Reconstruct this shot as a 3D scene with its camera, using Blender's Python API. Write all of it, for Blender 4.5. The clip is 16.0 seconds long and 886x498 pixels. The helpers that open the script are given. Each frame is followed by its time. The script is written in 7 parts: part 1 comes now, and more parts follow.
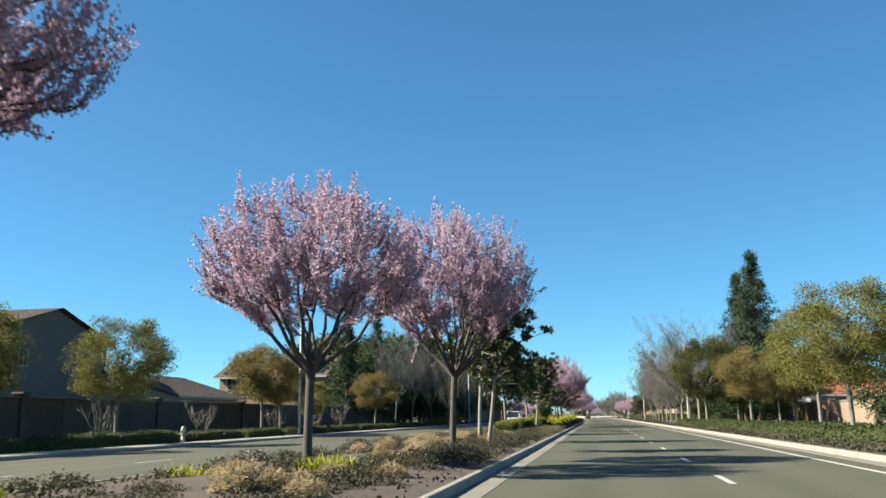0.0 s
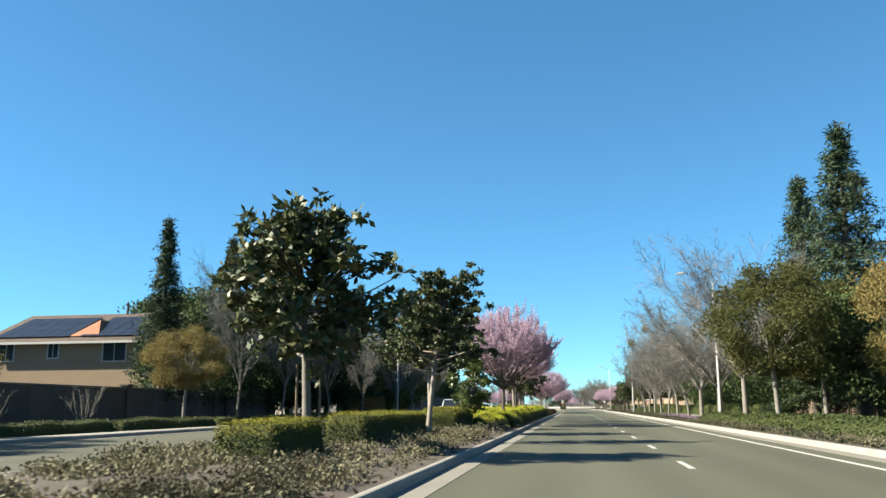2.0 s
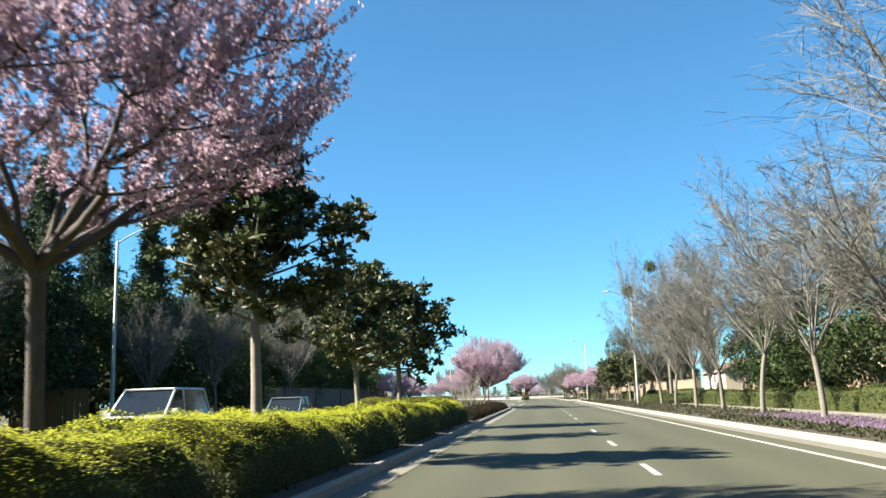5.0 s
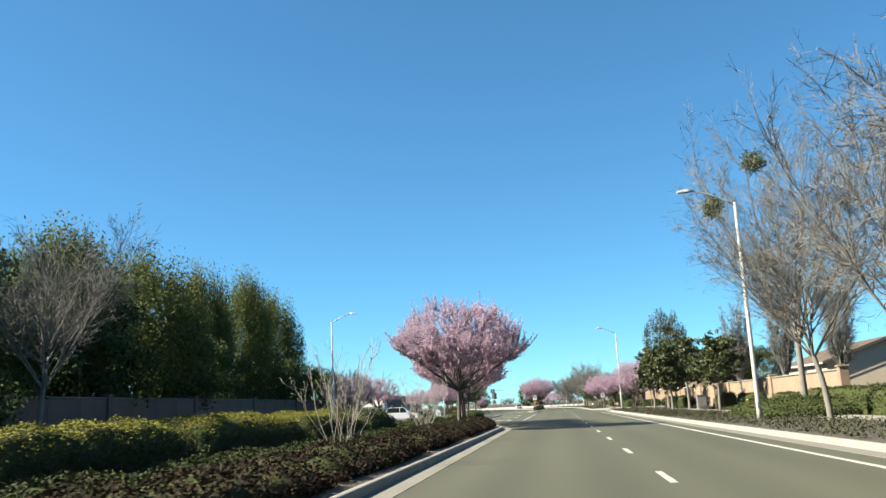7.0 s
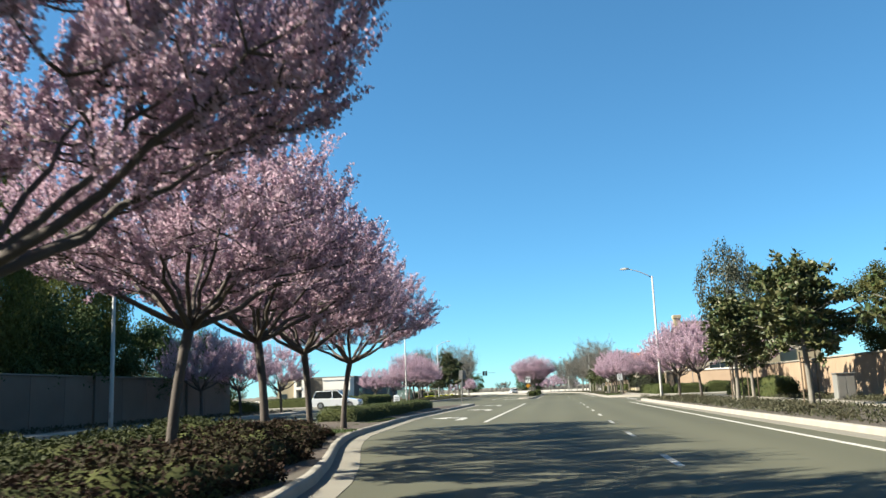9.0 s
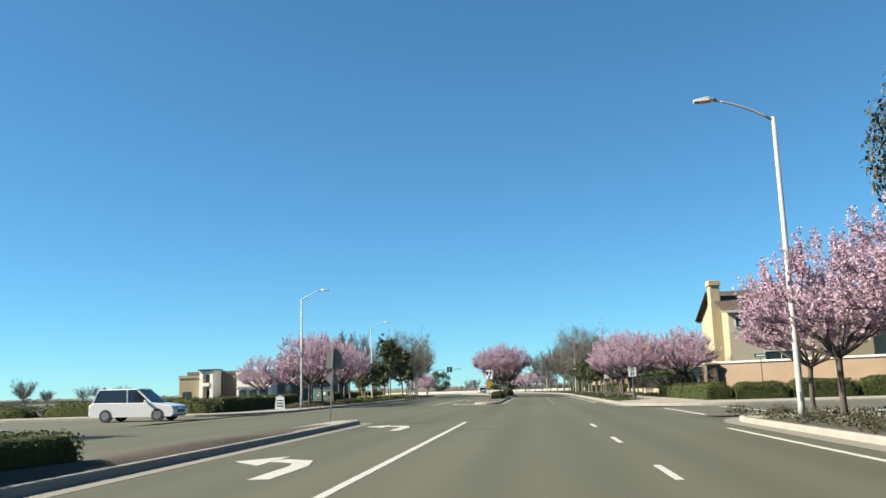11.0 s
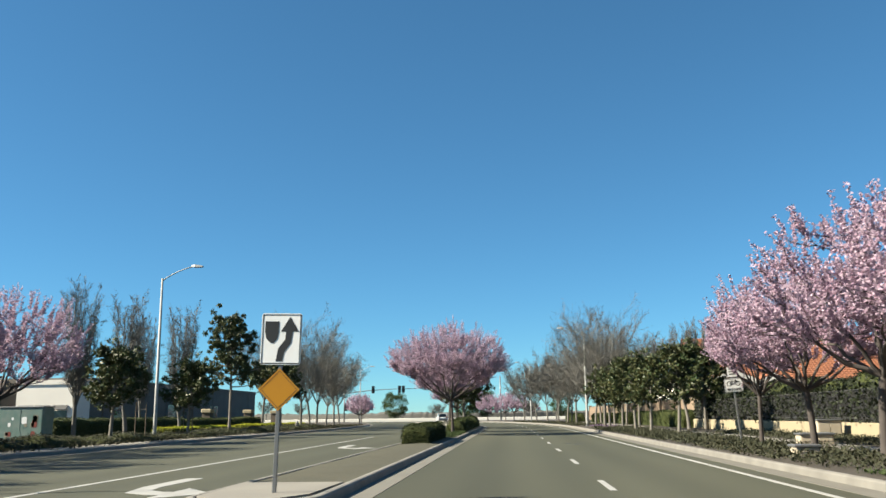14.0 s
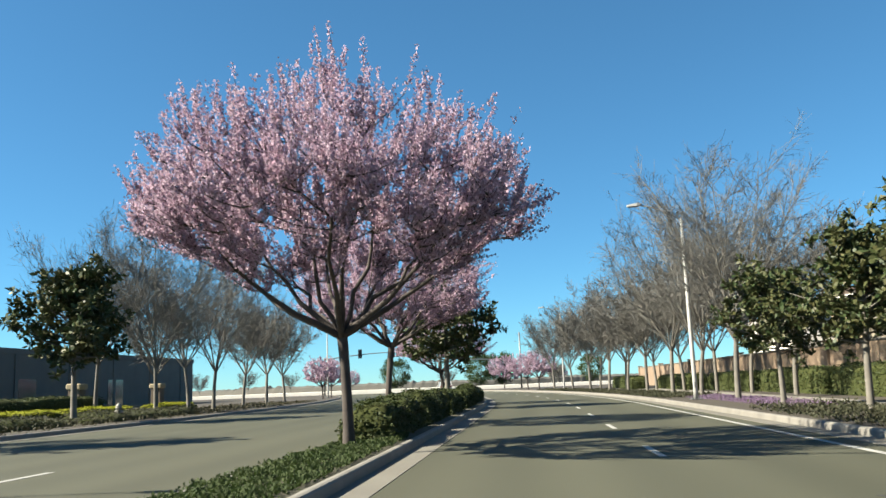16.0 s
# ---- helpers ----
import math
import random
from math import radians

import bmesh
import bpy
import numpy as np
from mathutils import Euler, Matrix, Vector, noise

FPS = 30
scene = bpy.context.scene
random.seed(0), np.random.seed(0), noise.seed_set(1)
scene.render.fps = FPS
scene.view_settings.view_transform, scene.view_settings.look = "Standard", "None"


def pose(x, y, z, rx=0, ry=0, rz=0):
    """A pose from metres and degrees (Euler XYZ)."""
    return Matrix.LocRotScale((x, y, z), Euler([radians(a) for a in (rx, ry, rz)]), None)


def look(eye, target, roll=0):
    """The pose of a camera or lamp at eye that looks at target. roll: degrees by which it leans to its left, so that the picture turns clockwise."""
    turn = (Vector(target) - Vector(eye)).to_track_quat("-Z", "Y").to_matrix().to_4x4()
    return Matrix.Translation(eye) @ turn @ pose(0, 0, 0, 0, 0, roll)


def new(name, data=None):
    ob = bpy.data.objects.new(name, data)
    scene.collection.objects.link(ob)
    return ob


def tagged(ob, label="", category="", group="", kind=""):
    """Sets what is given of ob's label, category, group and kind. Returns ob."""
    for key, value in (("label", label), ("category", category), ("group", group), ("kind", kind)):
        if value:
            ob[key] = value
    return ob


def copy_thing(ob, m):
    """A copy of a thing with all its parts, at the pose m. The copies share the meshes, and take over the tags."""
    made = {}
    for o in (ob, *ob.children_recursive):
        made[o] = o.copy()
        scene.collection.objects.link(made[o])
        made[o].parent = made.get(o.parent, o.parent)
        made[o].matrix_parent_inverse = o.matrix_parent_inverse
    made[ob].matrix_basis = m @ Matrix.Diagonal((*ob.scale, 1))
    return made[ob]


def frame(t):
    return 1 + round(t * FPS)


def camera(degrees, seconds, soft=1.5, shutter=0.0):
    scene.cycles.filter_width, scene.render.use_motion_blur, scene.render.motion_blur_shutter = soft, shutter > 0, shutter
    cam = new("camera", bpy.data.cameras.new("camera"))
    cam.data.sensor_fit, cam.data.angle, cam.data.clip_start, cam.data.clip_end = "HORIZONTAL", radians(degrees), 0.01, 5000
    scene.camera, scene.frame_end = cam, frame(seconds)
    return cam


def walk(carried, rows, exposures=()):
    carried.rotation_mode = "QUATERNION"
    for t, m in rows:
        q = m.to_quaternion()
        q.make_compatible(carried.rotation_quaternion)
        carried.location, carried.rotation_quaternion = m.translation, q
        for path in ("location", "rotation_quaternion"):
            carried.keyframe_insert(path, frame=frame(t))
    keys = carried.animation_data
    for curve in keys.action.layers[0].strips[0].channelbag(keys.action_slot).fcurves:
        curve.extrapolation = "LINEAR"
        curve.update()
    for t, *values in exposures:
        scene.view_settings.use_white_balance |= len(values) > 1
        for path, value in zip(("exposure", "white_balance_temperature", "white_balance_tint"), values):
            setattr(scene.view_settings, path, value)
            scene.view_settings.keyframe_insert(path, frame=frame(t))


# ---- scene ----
# ---- camera ----
cam = camera(55.6, 16.0, soft=1.5, shutter=0.07)
# seconds, x, y, z, yaw to the left, pitch up, roll
PATH = [
    (0.0, -0.28, 3.79, 1.203, 10.08, 11.32, -0.73),
    (0.5, -0.27, 12.89, 1.226, 9.99, 10.89, -0.49),
    (1.0, -0.24, 22.02, 1.166, 9.65, 10.88, -0.36),
    (1.5, -0.18, 31.14, 1.178, 9.23, 10.70, -0.30),
    (2.0, -0.12, 40.31, 1.157, 8.69, 10.63, -0.36),
    (2.5, -0.06, 49.49, 1.225, 7.74, 10.70, -1.11),
    (3.0, 0.01, 58.66, 1.196, 6.93, 10.70, -1.17),
    (3.5, 0.10, 67.88, 1.195, 6.94, 10.50, -0.68),
    (4.0, 0.19, 77.16, 1.203, 6.96, 10.41, -1.10),
    (4.5, 0.26, 86.45, 1.196, 6.61, 10.31, -1.75),
    (5.0, 0.31, 95.74, 1.239, 6.21, 10.08, -1.96),
    (5.2, 0.32, 99.48, 1.239, 6.06, 10.05, -2.12),
    (7.3, 0.40, 138.87, 1.219, 7.20, 10.83, -2.90),
    (7.5, 0.41, 142.63, 1.236, 7.25, 10.79, -2.82),
    (8.0, 0.43, 152.03, 1.213, 7.60, 10.62, -2.28),
    (8.5, 0.42, 161.49, 1.223, 7.71, 10.32, -2.31),
    (9.0, 0.35, 171.00, 1.147, 7.32, 9.71, -2.28),
    (9.5, 0.29, 180.62, 1.185, 6.85, 9.20, -2.41),
    (9.7, 0.27, 184.46, 1.207, 6.68, 9.29, -1.98),
    (11.8, 0.13, 224.57, 1.233, 5.36, 9.78, -1.77),
    (12.0, 0.12, 228.37, 1.207, 5.25, 9.99, -1.70),
    (12.5, 0.08, 237.80, 1.176, 5.09, 9.91, -1.55),
    (13.0, 0.06, 247.19, 1.173, 4.42, 9.53, -1.74),
    (13.5, 0.06, 256.68, 1.217, 3.91, 9.33, -1.78),
    (14.0, 0.00, 266.23, 1.211, 4.35, 11.22, -0.76),
    (14.5, -0.08, 275.81, 1.173, 4.88, 12.22, -0.14),
    (15.0, -0.16, 285.39, 1.221, 4.58, 10.48, -1.45),
    (15.5, -0.22, 294.94, 1.224, 4.66, 9.21, -2.47),
    (16.0, -0.28, 304.41, 1.194, 5.61, 9.15, -2.24),
]


def way_of(yaw, pitch):
    a, p = radians(yaw), radians(pitch)
    return Vector((-math.sin(a) * math.cos(p), math.cos(a) * math.cos(p), math.sin(p)))


walk(cam, [(t, look((x, y, z), Vector((x, y, z)) + way_of(yaw, pitch), roll)) for t, x, y, z, yaw, pitch, roll in PATH],
     exposures=[(0.0, 1.94), (1.5, 2.14), (2.5, 2.14), (3.0, 2.14), (4.0, 2.22), (5.0, 2.36), (7.5, 2.06), (9.0, 2.08), (9.7, 2.10), (11.8, 1.67), (14.0, 1.67), (14.6, 1.69), (15.0, 1.77), (16.0, 1.89)])

# ---- world and sun ----
SUN_UP, SUN_AZ = 37.0, 256.0  # degrees above the horizon; clockwise from +y
world = bpy.data.worlds.new("world")
scene.world = world
world.use_nodes = True
wn = world.node_tree.nodes
sky = wn.new("ShaderNodeTexSky")
sky.sky_type, sky.sun_disc = "NISHITA", False
sky.sun_elevation, sky.sun_rotation = radians(SUN_UP), radians(SUN_AZ)
sky.air_density, sky.dust_density, sky.ozone_density, sky.altitude = 1.0, 0.0, 10.0, 2000
wn["Background"].inputs["Strength"].default_value = 0.05
clear = wn.new("ShaderNodeMix")  # the clear winter air's deeper blue
clear.data_type, clear.blend_type = "RGBA", "MULTIPLY"
clear.inputs[0].default_value, clear.inputs[7].default_value = 1.0, (0.79, 1.21, 1.13, 1)
even = wn.new("ShaderNodeGamma")  # a less glaring horizon
even.inputs["Gamma"].default_value = 0.85
world.node_tree.links.new(sky.outputs[0], even.inputs["Color"])
world.node_tree.links.new(even.outputs[0], clear.inputs[6])
world.node_tree.links.new(clear.outputs[2], wn["Background"].inputs["Color"])

sun_data = bpy.data.lights.new("sun", "SUN")
sun_data.energy, sun_data.angle, sun_data.color = 5.0, radians(0.6), (1.0, 0.92, 0.75)
sun = new("sun", sun_data)
up, az = radians(SUN_UP), radians(SUN_AZ)
sun_from = Vector((math.sin(az) * math.cos(up), math.cos(az) * math.cos(up), math.sin(up)))
sun.matrix_basis = look(sun_from * 200, (0, 0, 0))

# ---- materials ----
def mat(name, a, b=None, scale=3.0, fine=40.0, rough=0.7, bump=0.0, metal=0.0, spec=0.5, island=0.0, per_object=0.0, through_light=0.0, emit=0.0, coat=0.0, stretch=None, tracks=0.0):
    """A surface between colours a and b: patches at one scale, grain at another; island and per_object vary the brightness piece by piece."""
    m = bpy.data.materials.new(name)
    m.use_nodes = True
    n, l = m.node_tree.nodes, m.node_tree.links
    p = n["Principled BSDF"]
    b = b or tuple(c * 0.8 for c in a)
    geo = n.new("ShaderNodeTexCoord")
    src = geo.outputs["Object"]
    if stretch:
        mp = n.new("ShaderNodeMapping")
        mp.inputs["Scale"].default_value = stretch
        l.new(src, mp.inputs["Vector"])
        src = mp.outputs[0]
    n1, n2 = n.new("ShaderNodeTexNoise"), n.new("ShaderNodeTexNoise")
    n1.inputs["Scale"].default_value, n1.inputs["Detail"].default_value = scale, 4
    n2.inputs["Scale"].default_value, n2.inputs["Detail"].default_value = fine, 3
    for x in (n1, n2):
        l.new(src, x.inputs["Vector"])
    mean = n.new("ShaderNodeMath")
    mean.operation = "MULTIPLY_ADD"
    mean.inputs[1].default_value = 0.35
    l.new(n2.outputs[0], mean.inputs[0])
    half = n.new("ShaderNodeMath")
    half.operation = "MULTIPLY_ADD"
    half.inputs[1].default_value, half.inputs[2].default_value = 1.6, -0.48
    l.new(n1.outputs[0], half.inputs[0])
    l.new(half.outputs[0], mean.inputs[2])
    fac = mean.outputs[0]
    if tracks:  # wheel tracks along the lanes
        sep, sn, ad = n.new("ShaderNodeSeparateXYZ"), n.new("ShaderNodeMath"), n.new("ShaderNodeMath")
        l.new(geo.outputs["Object"], sep.inputs[0])
        ph = n.new("ShaderNodeMath")
        ph.operation = "MULTIPLY_ADD"
        ph.inputs[1].default_value, ph.inputs[2].default_value = 2 * math.pi / 1.72, 0.4
        l.new(sep.outputs[0], ph.inputs[0])
        sn.operation, ad.operation = "SINE", "MULTIPLY_ADD"
        l.new(ph.outputs[0], sn.inputs[0])
        ad.inputs[1].default_value = tracks
        l.new(sn.outputs[0], ad.inputs[0])
        l.new(fac, ad.inputs[2])
        fac = ad.outputs[0]
    if island or per_object:
        gi = n.new("ShaderNodeNewGeometry") if island else n.new("ShaderNodeObjectInfo")
        add = n.new("ShaderNodeMath")
        add.operation = "MULTIPLY_ADD"
        add.inputs[1].default_value = island or per_object
        l.new(gi.outputs["Random Per Island" if island else "Random"], add.inputs[0])
        sub = n.new("ShaderNodeMath")
        sub.operation = "SUBTRACT"
        sub.inputs[1].default_value = 0.5 * (island or per_object)
        l.new(fac, sub.inputs[0])
        l.new(sub.outputs[0], add.inputs[2])
        fac = add.outputs[0]
    mix = n.new("ShaderNodeMix")
    mix.data_type, mix.clamp_factor = "RGBA", True
    mix.inputs[6].default_value, mix.inputs[7].default_value = (*a, 1), (*b, 1)
    l.new(fac, mix.inputs[0])
    l.new(mix.outputs[2], p.inputs["Base Color"])
    p.inputs["Roughness"].default_value, p.inputs["Metallic"].default_value = rough, metal
    p.inputs["Specular IOR Level"].default_value = spec
    p.inputs["Coat Weight"].default_value = coat
    if bump:
        bp = n.new("ShaderNodeBump")
        bp.inputs["Strength"].default_value, bp.inputs["Distance"].default_value = bump, 0.01
        l.new(n2.outputs[0], bp.inputs["Height"])
        l.new(bp.outputs[0], p.inputs["Normal"])
    if emit:
        p.inputs["Emission Strength"].default_value = emit
        p.inputs["Emission Color"].default_value = (*a, 1)
    if through_light:
        t = n.new("ShaderNodeBsdfTranslucent")
        l.new(mix.outputs[2], t.inputs["Color"])
        ms = n.new("ShaderNodeMixShader")
        ms.inputs[0].default_value = through_light
        l.new(p.outputs[0], ms.inputs[1])
        l.new(t.outputs[0], ms.inputs[2])
        l.new(ms.outputs[0], n["Material Output"].inputs["Surface"])
    return m


ASPHALT = mat("asphalt", (0.039, 0.0406, 0.0262), (0.0617, 0.0627, 0.0413), 0.25, 60, 0.85, 0.25, spec=0.3, stretch=(1, 0.12, 1), tracks=0.17)
ASPHALT_CROSS = mat("asphalt_cross", (0.0487, 0.0487, 0.0352), (0.0682, 0.0682, 0.0488), 0.3, 60, 0.85, 0.25, spec=0.3)
TAR = mat("tar_seal", (0.018, 0.018, 0.018), (0.036, 0.036, 0.033), 3, 40, 0.6)
CONCRETE = mat("concrete", (0.195, 0.184, 0.154), (0.151, 0.138, 0.117), 0.8, 50, 0.85, 0.2)
KERB = mat("kerb_concrete", (0.206, 0.195, 0.169), (0.128, 0.12, 0.104), 1.4, 60, 0.85, 0.3, per_object=0.5)
GUTTER = mat("gutter_concrete", (0.138, 0.131, 0.107), (0.105, 0.0974, 0.0809), 0.8, 50, 0.85, 0.25)
PAINT = mat("road_paint", (0.322, 0.322, 0.304), (0.224, 0.219, 0.202), 2.5, 30, 0.7, 0.1)
YELLOW_PAD = mat("yellow_pad", (0.225, 0.157, 0.0225), (0.169, 0.112, 0.0188), 3, 60, 0.8, 0.3)
SOIL = mat("soil", (0.0275, 0.0226, 0.0162), (0.0485, 0.0395, 0.0275), 1.5, 25, 0.95, 0.6)
MULCH = mat("bark_mulch", (0.0275, 0.0194, 0.0136), (0.0518, 0.0388, 0.0275), 3, 45, 0.95, 0.8)
GRASS = mat("grass", (0.0244, 0.0451, 0.00974), (0.0413, 0.0601, 0.0151), 1.2, 30, 0.9, 0.5, island=0.6, through_light=0.25)
DRY_EARTH = mat("dry_earth", (0.055, 0.05, 0.029), (0.04, 0.038, 0.02), 1.2, 30, 0.95, 0.5)
FIELD = mat("dry_ground", (0.0601, 0.0525, 0.0338), (0.0376, 0.0413, 0.0206), 0.05, 3, 0.95, 0.3)
BARK_PLUM = mat("plum_bark", (0.034, 0.027, 0.024), (0.07, 0.058, 0.05), 4, 30, 0.9, 0.6)
BARK_PALE = mat("pale_bark", (0.221, 0.197, 0.166), (0.123, 0.104, 0.086), 3, 30, 0.9, 0.5)
BARK_GREY = mat("grey_bark", (0.16, 0.148, 0.127), (0.094, 0.0868, 0.0731), 3, 30, 0.9, 0.5)
TWIG = mat("grey_twigs", (0.125, 0.121, 0.109), (0.075, 0.072, 0.064), 1.5, 12, 0.9, island=0.8)
BARK_WHITE = mat("white_bark", (0.307, 0.283, 0.245), (0.166, 0.147, 0.123), 5, 30, 0.85, 0.4)
BARK_DARK = mat("dark_bark", (0.0405, 0.0318, 0.0243), (0.0693, 0.0549, 0.0405), 4, 30, 0.9, 0.6)
BLOSSOM = mat("plum_blossom", (0.487, 0.383, 0.457), (0.339, 0.222, 0.291), 1.2, 9, 0.8, spec=0.2, island=1.1, through_light=0.34)
MAGNOLIA = mat("magnolia_leaf", (0.0286, 0.0476, 0.016), (0.0677, 0.0677, 0.0271), 1.0, 8, 0.5, spec=0.22, island=1.3, through_light=0.08)
OLIVE_LEAF = mat("olive_gold_leaf", (0.15, 0.138, 0.034), (0.09, 0.098, 0.025), 0.6, 6, 0.8, spec=0.2, island=0.6, through_light=0.3)
GOLD_LEAF = mat("russet_gold_leaf", (0.17, 0.132, 0.045), (0.115, 0.096, 0.034), 0.6, 6, 0.8, spec=0.2, island=0.6, through_light=0.3)
OAK_LEAF = mat("oak_green_leaf", (0.042, 0.05, 0.012), (0.056, 0.056, 0.015), 0.5, 6, 0.75, spec=0.2, island=0.9, through_light=0.25)
YOUNG_LEAF = mat("young_tree_leaf", (0.0751, 0.0974, 0.0225), (0.0376, 0.0563, 0.0131), 0.6, 6, 0.45, island=0.8, through_light=0.25)
DARK_LEAF = mat("dark_evergreen_leaf", (0.0269, 0.0478, 0.0179), (0.0598, 0.0822, 0.0299), 0.4, 6, 0.8, spec=0.12, island=0.9, through_light=0.12)
PEPPER_LEAF = mat("pepper_tree_leaf", (0.0974, 0.111, 0.0298), (0.0541, 0.0704, 0.0206), 0.4, 6, 0.7, spec=0.2, island=0.4, through_light=0.35)
GREY_LEAF = mat("grey_green_leaf", (0.0451, 0.0525, 0.03), (0.0263, 0.0319, 0.0169), 0.5, 6, 0.6, island=0.9, through_light=0.2)
NEEDLE = mat("conifer_needles", (0.0186, 0.0372, 0.0186), (0.0465, 0.0651, 0.0341), 0.5, 6, 0.8, spec=0.15, island=0.9, through_light=0.1)
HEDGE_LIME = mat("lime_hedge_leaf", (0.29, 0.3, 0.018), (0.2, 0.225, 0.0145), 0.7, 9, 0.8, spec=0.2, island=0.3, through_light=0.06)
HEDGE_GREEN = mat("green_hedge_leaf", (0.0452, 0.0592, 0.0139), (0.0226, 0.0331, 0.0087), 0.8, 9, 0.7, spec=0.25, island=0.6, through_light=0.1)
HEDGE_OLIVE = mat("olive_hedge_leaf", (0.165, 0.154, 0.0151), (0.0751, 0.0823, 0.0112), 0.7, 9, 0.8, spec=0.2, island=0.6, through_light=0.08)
# ivy leaf darkened below its own green to hold the deep shade there
SHADED_IVY_LEAF = mat("shaded_ivy_leaf", (0.018, 0.024, 0.009), (0.01, 0.014, 0.006), 0.8, 9, 0.6, spec=0.2, island=0.8, through_light=0.05)
BED_LEAF = mat("bed_shrub_leaf", (0.03, 0.04, 0.01), (0.014, 0.02, 0.006), 0.8, 9, 0.75, spec=0.15, island=0.8, through_light=0.08)
HEDGE_RED = mat("reddish_shrub_leaf", (0.026, 0.014, 0.011), (0.016, 0.016, 0.008), 0.9, 9, 0.75, spec=0.08, island=1.0, through_light=0.08)
# the lime hedge's inside is darkened: shade among its leaves, put into the colour
LIME_SHADED_CORE = mat("lime_hedge_shaded_inside", (0.038, 0.0396, 0.00317), (0.0269, 0.0293, 0.00238), 2, 20, 0.95, 0.5, spec=0.1)
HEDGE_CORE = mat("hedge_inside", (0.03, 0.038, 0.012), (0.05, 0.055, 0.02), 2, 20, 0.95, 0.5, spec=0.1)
SHRUB_BROWN = mat("brown_shrub_leaf", (0.042, 0.036, 0.016), (0.024, 0.027, 0.01), 0.8, 9, 0.8, island=1.0, through_light=0.2)
STRAW = mat("straw_grass", (0.36, 0.28, 0.16), (0.22, 0.165, 0.085), 0.8, 9, 0.85, island=1.0, through_light=0.25)
GROUNDCOVER = mat("low_groundcover", (0.038, 0.038, 0.0157), (0.0224, 0.0269, 0.00983), 0.6, 9, 0.8, island=1.0, through_light=0.2)
SAGE = mat("sage_groundcover", (0.116, 0.104, 0.0602), (0.0645, 0.0645, 0.0301), 0.6, 9, 0.8, island=1.0, through_light=0.2)
PURPLE = mat("purple_flower", (0.19, 0.115, 0.23), (0.075, 0.065, 0.06), 0.7, 9, 0.8, island=1.0, through_light=0.2)
STUCCO_TAN = mat("tan_stucco", (0.24, 0.177, 0.109), (0.211, 0.151, 0.094), 0.6, 60, 0.9, 0.3)
STUCCO_CREAM = mat("cream_stucco", (0.295, 0.246, 0.157), (0.26, 0.215, 0.138), 0.6, 60, 0.9, 0.3)
STUCCO_BEIGE = mat("beige_stucco", (0.389, 0.336, 0.254), (0.344, 0.298, 0.223), 0.6, 60, 0.9, 0.3)
STUCCO_GREY = mat("grey_stucco", (0.136, 0.122, 0.104), (0.104, 0.0922, 0.0787), 0.6, 60, 0.9, 0.3)
STUCCO_WHITE = mat("white_stucco", (0.74, 0.7, 0.62), (0.64, 0.6, 0.53), 0.5, 60, 0.9, 0.2)
WALL_TAN = mat("tan_wall_panel", (0.217, 0.159, 0.108), (0.173, 0.123, 0.083), 0.7, 30, 0.9, 0.5, per_object=0.4)
WALL_BROWN = mat("brown_wall_panel", (0.12, 0.088, 0.068), (0.085, 0.062, 0.048), 0.6, 30, 0.9, 0.4, per_object=0.4)
WALL_DARK = mat("weathered_wall_panel", (0.074, 0.058, 0.045), (0.047, 0.037, 0.03), 0.6, 30, 0.9, 0.4, per_object=0.4)
STONE = mat("stacked_stone", (0.135, 0.105, 0.0751), (0.0751, 0.0601, 0.0451), 3, 20, 0.9, 0.5, per_object=0.7)
TILE_RED = mat("clay_tile", (0.252, 0.0957, 0.043), (0.172, 0.0606, 0.0278), 2, 20, 0.85, 0.3, per_object=0.5)
TILE_BROWN = mat("brown_roof_tile", (0.0867, 0.0619, 0.0451), (0.0525, 0.0394, 0.03), 1.5, 20, 0.9, 0.3, per_object=0.5)
SOLAR = mat("solar_panel", (0.01, 0.011, 0.016), (0.016, 0.018, 0.024), 1, 10, 0.35, spec=0.25)
TRIM_WHITE = mat("white_trim", (0.401, 0.39, 0.363), (0.346, 0.336, 0.308), 1, 30, 0.6)
TRIM_DARK = mat("dark_trim", (0.0578, 0.0433, 0.0318), (0.0405, 0.0318, 0.0231), 2, 30, 0.7)
WINDOW_GLASS = mat("window_glass", (0.03, 0.045, 0.05), (0.02, 0.03, 0.035), 0.5, 4, 0.08, spec=0.5)
METAL = mat("galvanised_steel", (0.195, 0.199, 0.199), (0.157, 0.162, 0.162), 2, 40, 0.45, 0.05, metal=0.6)
POLE_PALE = mat("pale_lamp_pole", (0.291, 0.291, 0.278), (0.244, 0.244, 0.231), 1.2, 30, 0.55, 0.05)
METAL_DARK = mat("dark_metal", (0.05, 0.05, 0.05), (0.035, 0.035, 0.035), 2, 40, 0.5)
LENS = mat("lamp_lens", (0.225, 0.232, 0.232), (0.188, 0.188, 0.188), 3, 30, 0.2)
SIGN_WHITE = mat("sign_white", (0.748, 0.748, 0.729), (0.673, 0.673, 0.654), 2, 20, 0.4)
SIGN_BLACK = mat("sign_black", (0.012, 0.012, 0.012), (0.02, 0.02, 0.02), 2, 20, 0.45)
SIGN_YELLOW = mat("sign_amber", (0.416, 0.191, 0.00578), (0.358, 0.156, 0.00578), 2, 20, 0.4)
SIGN_GREEN = mat("sign_green", (0.00376, 0.0601, 0.0263), (0.00376, 0.0488, 0.0225), 2, 20, 0.4)
SIGN_BACK = mat("sign_back", (0.172, 0.172, 0.162), (0.138, 0.138, 0.131), 3, 30, 0.5, metal=0.2)
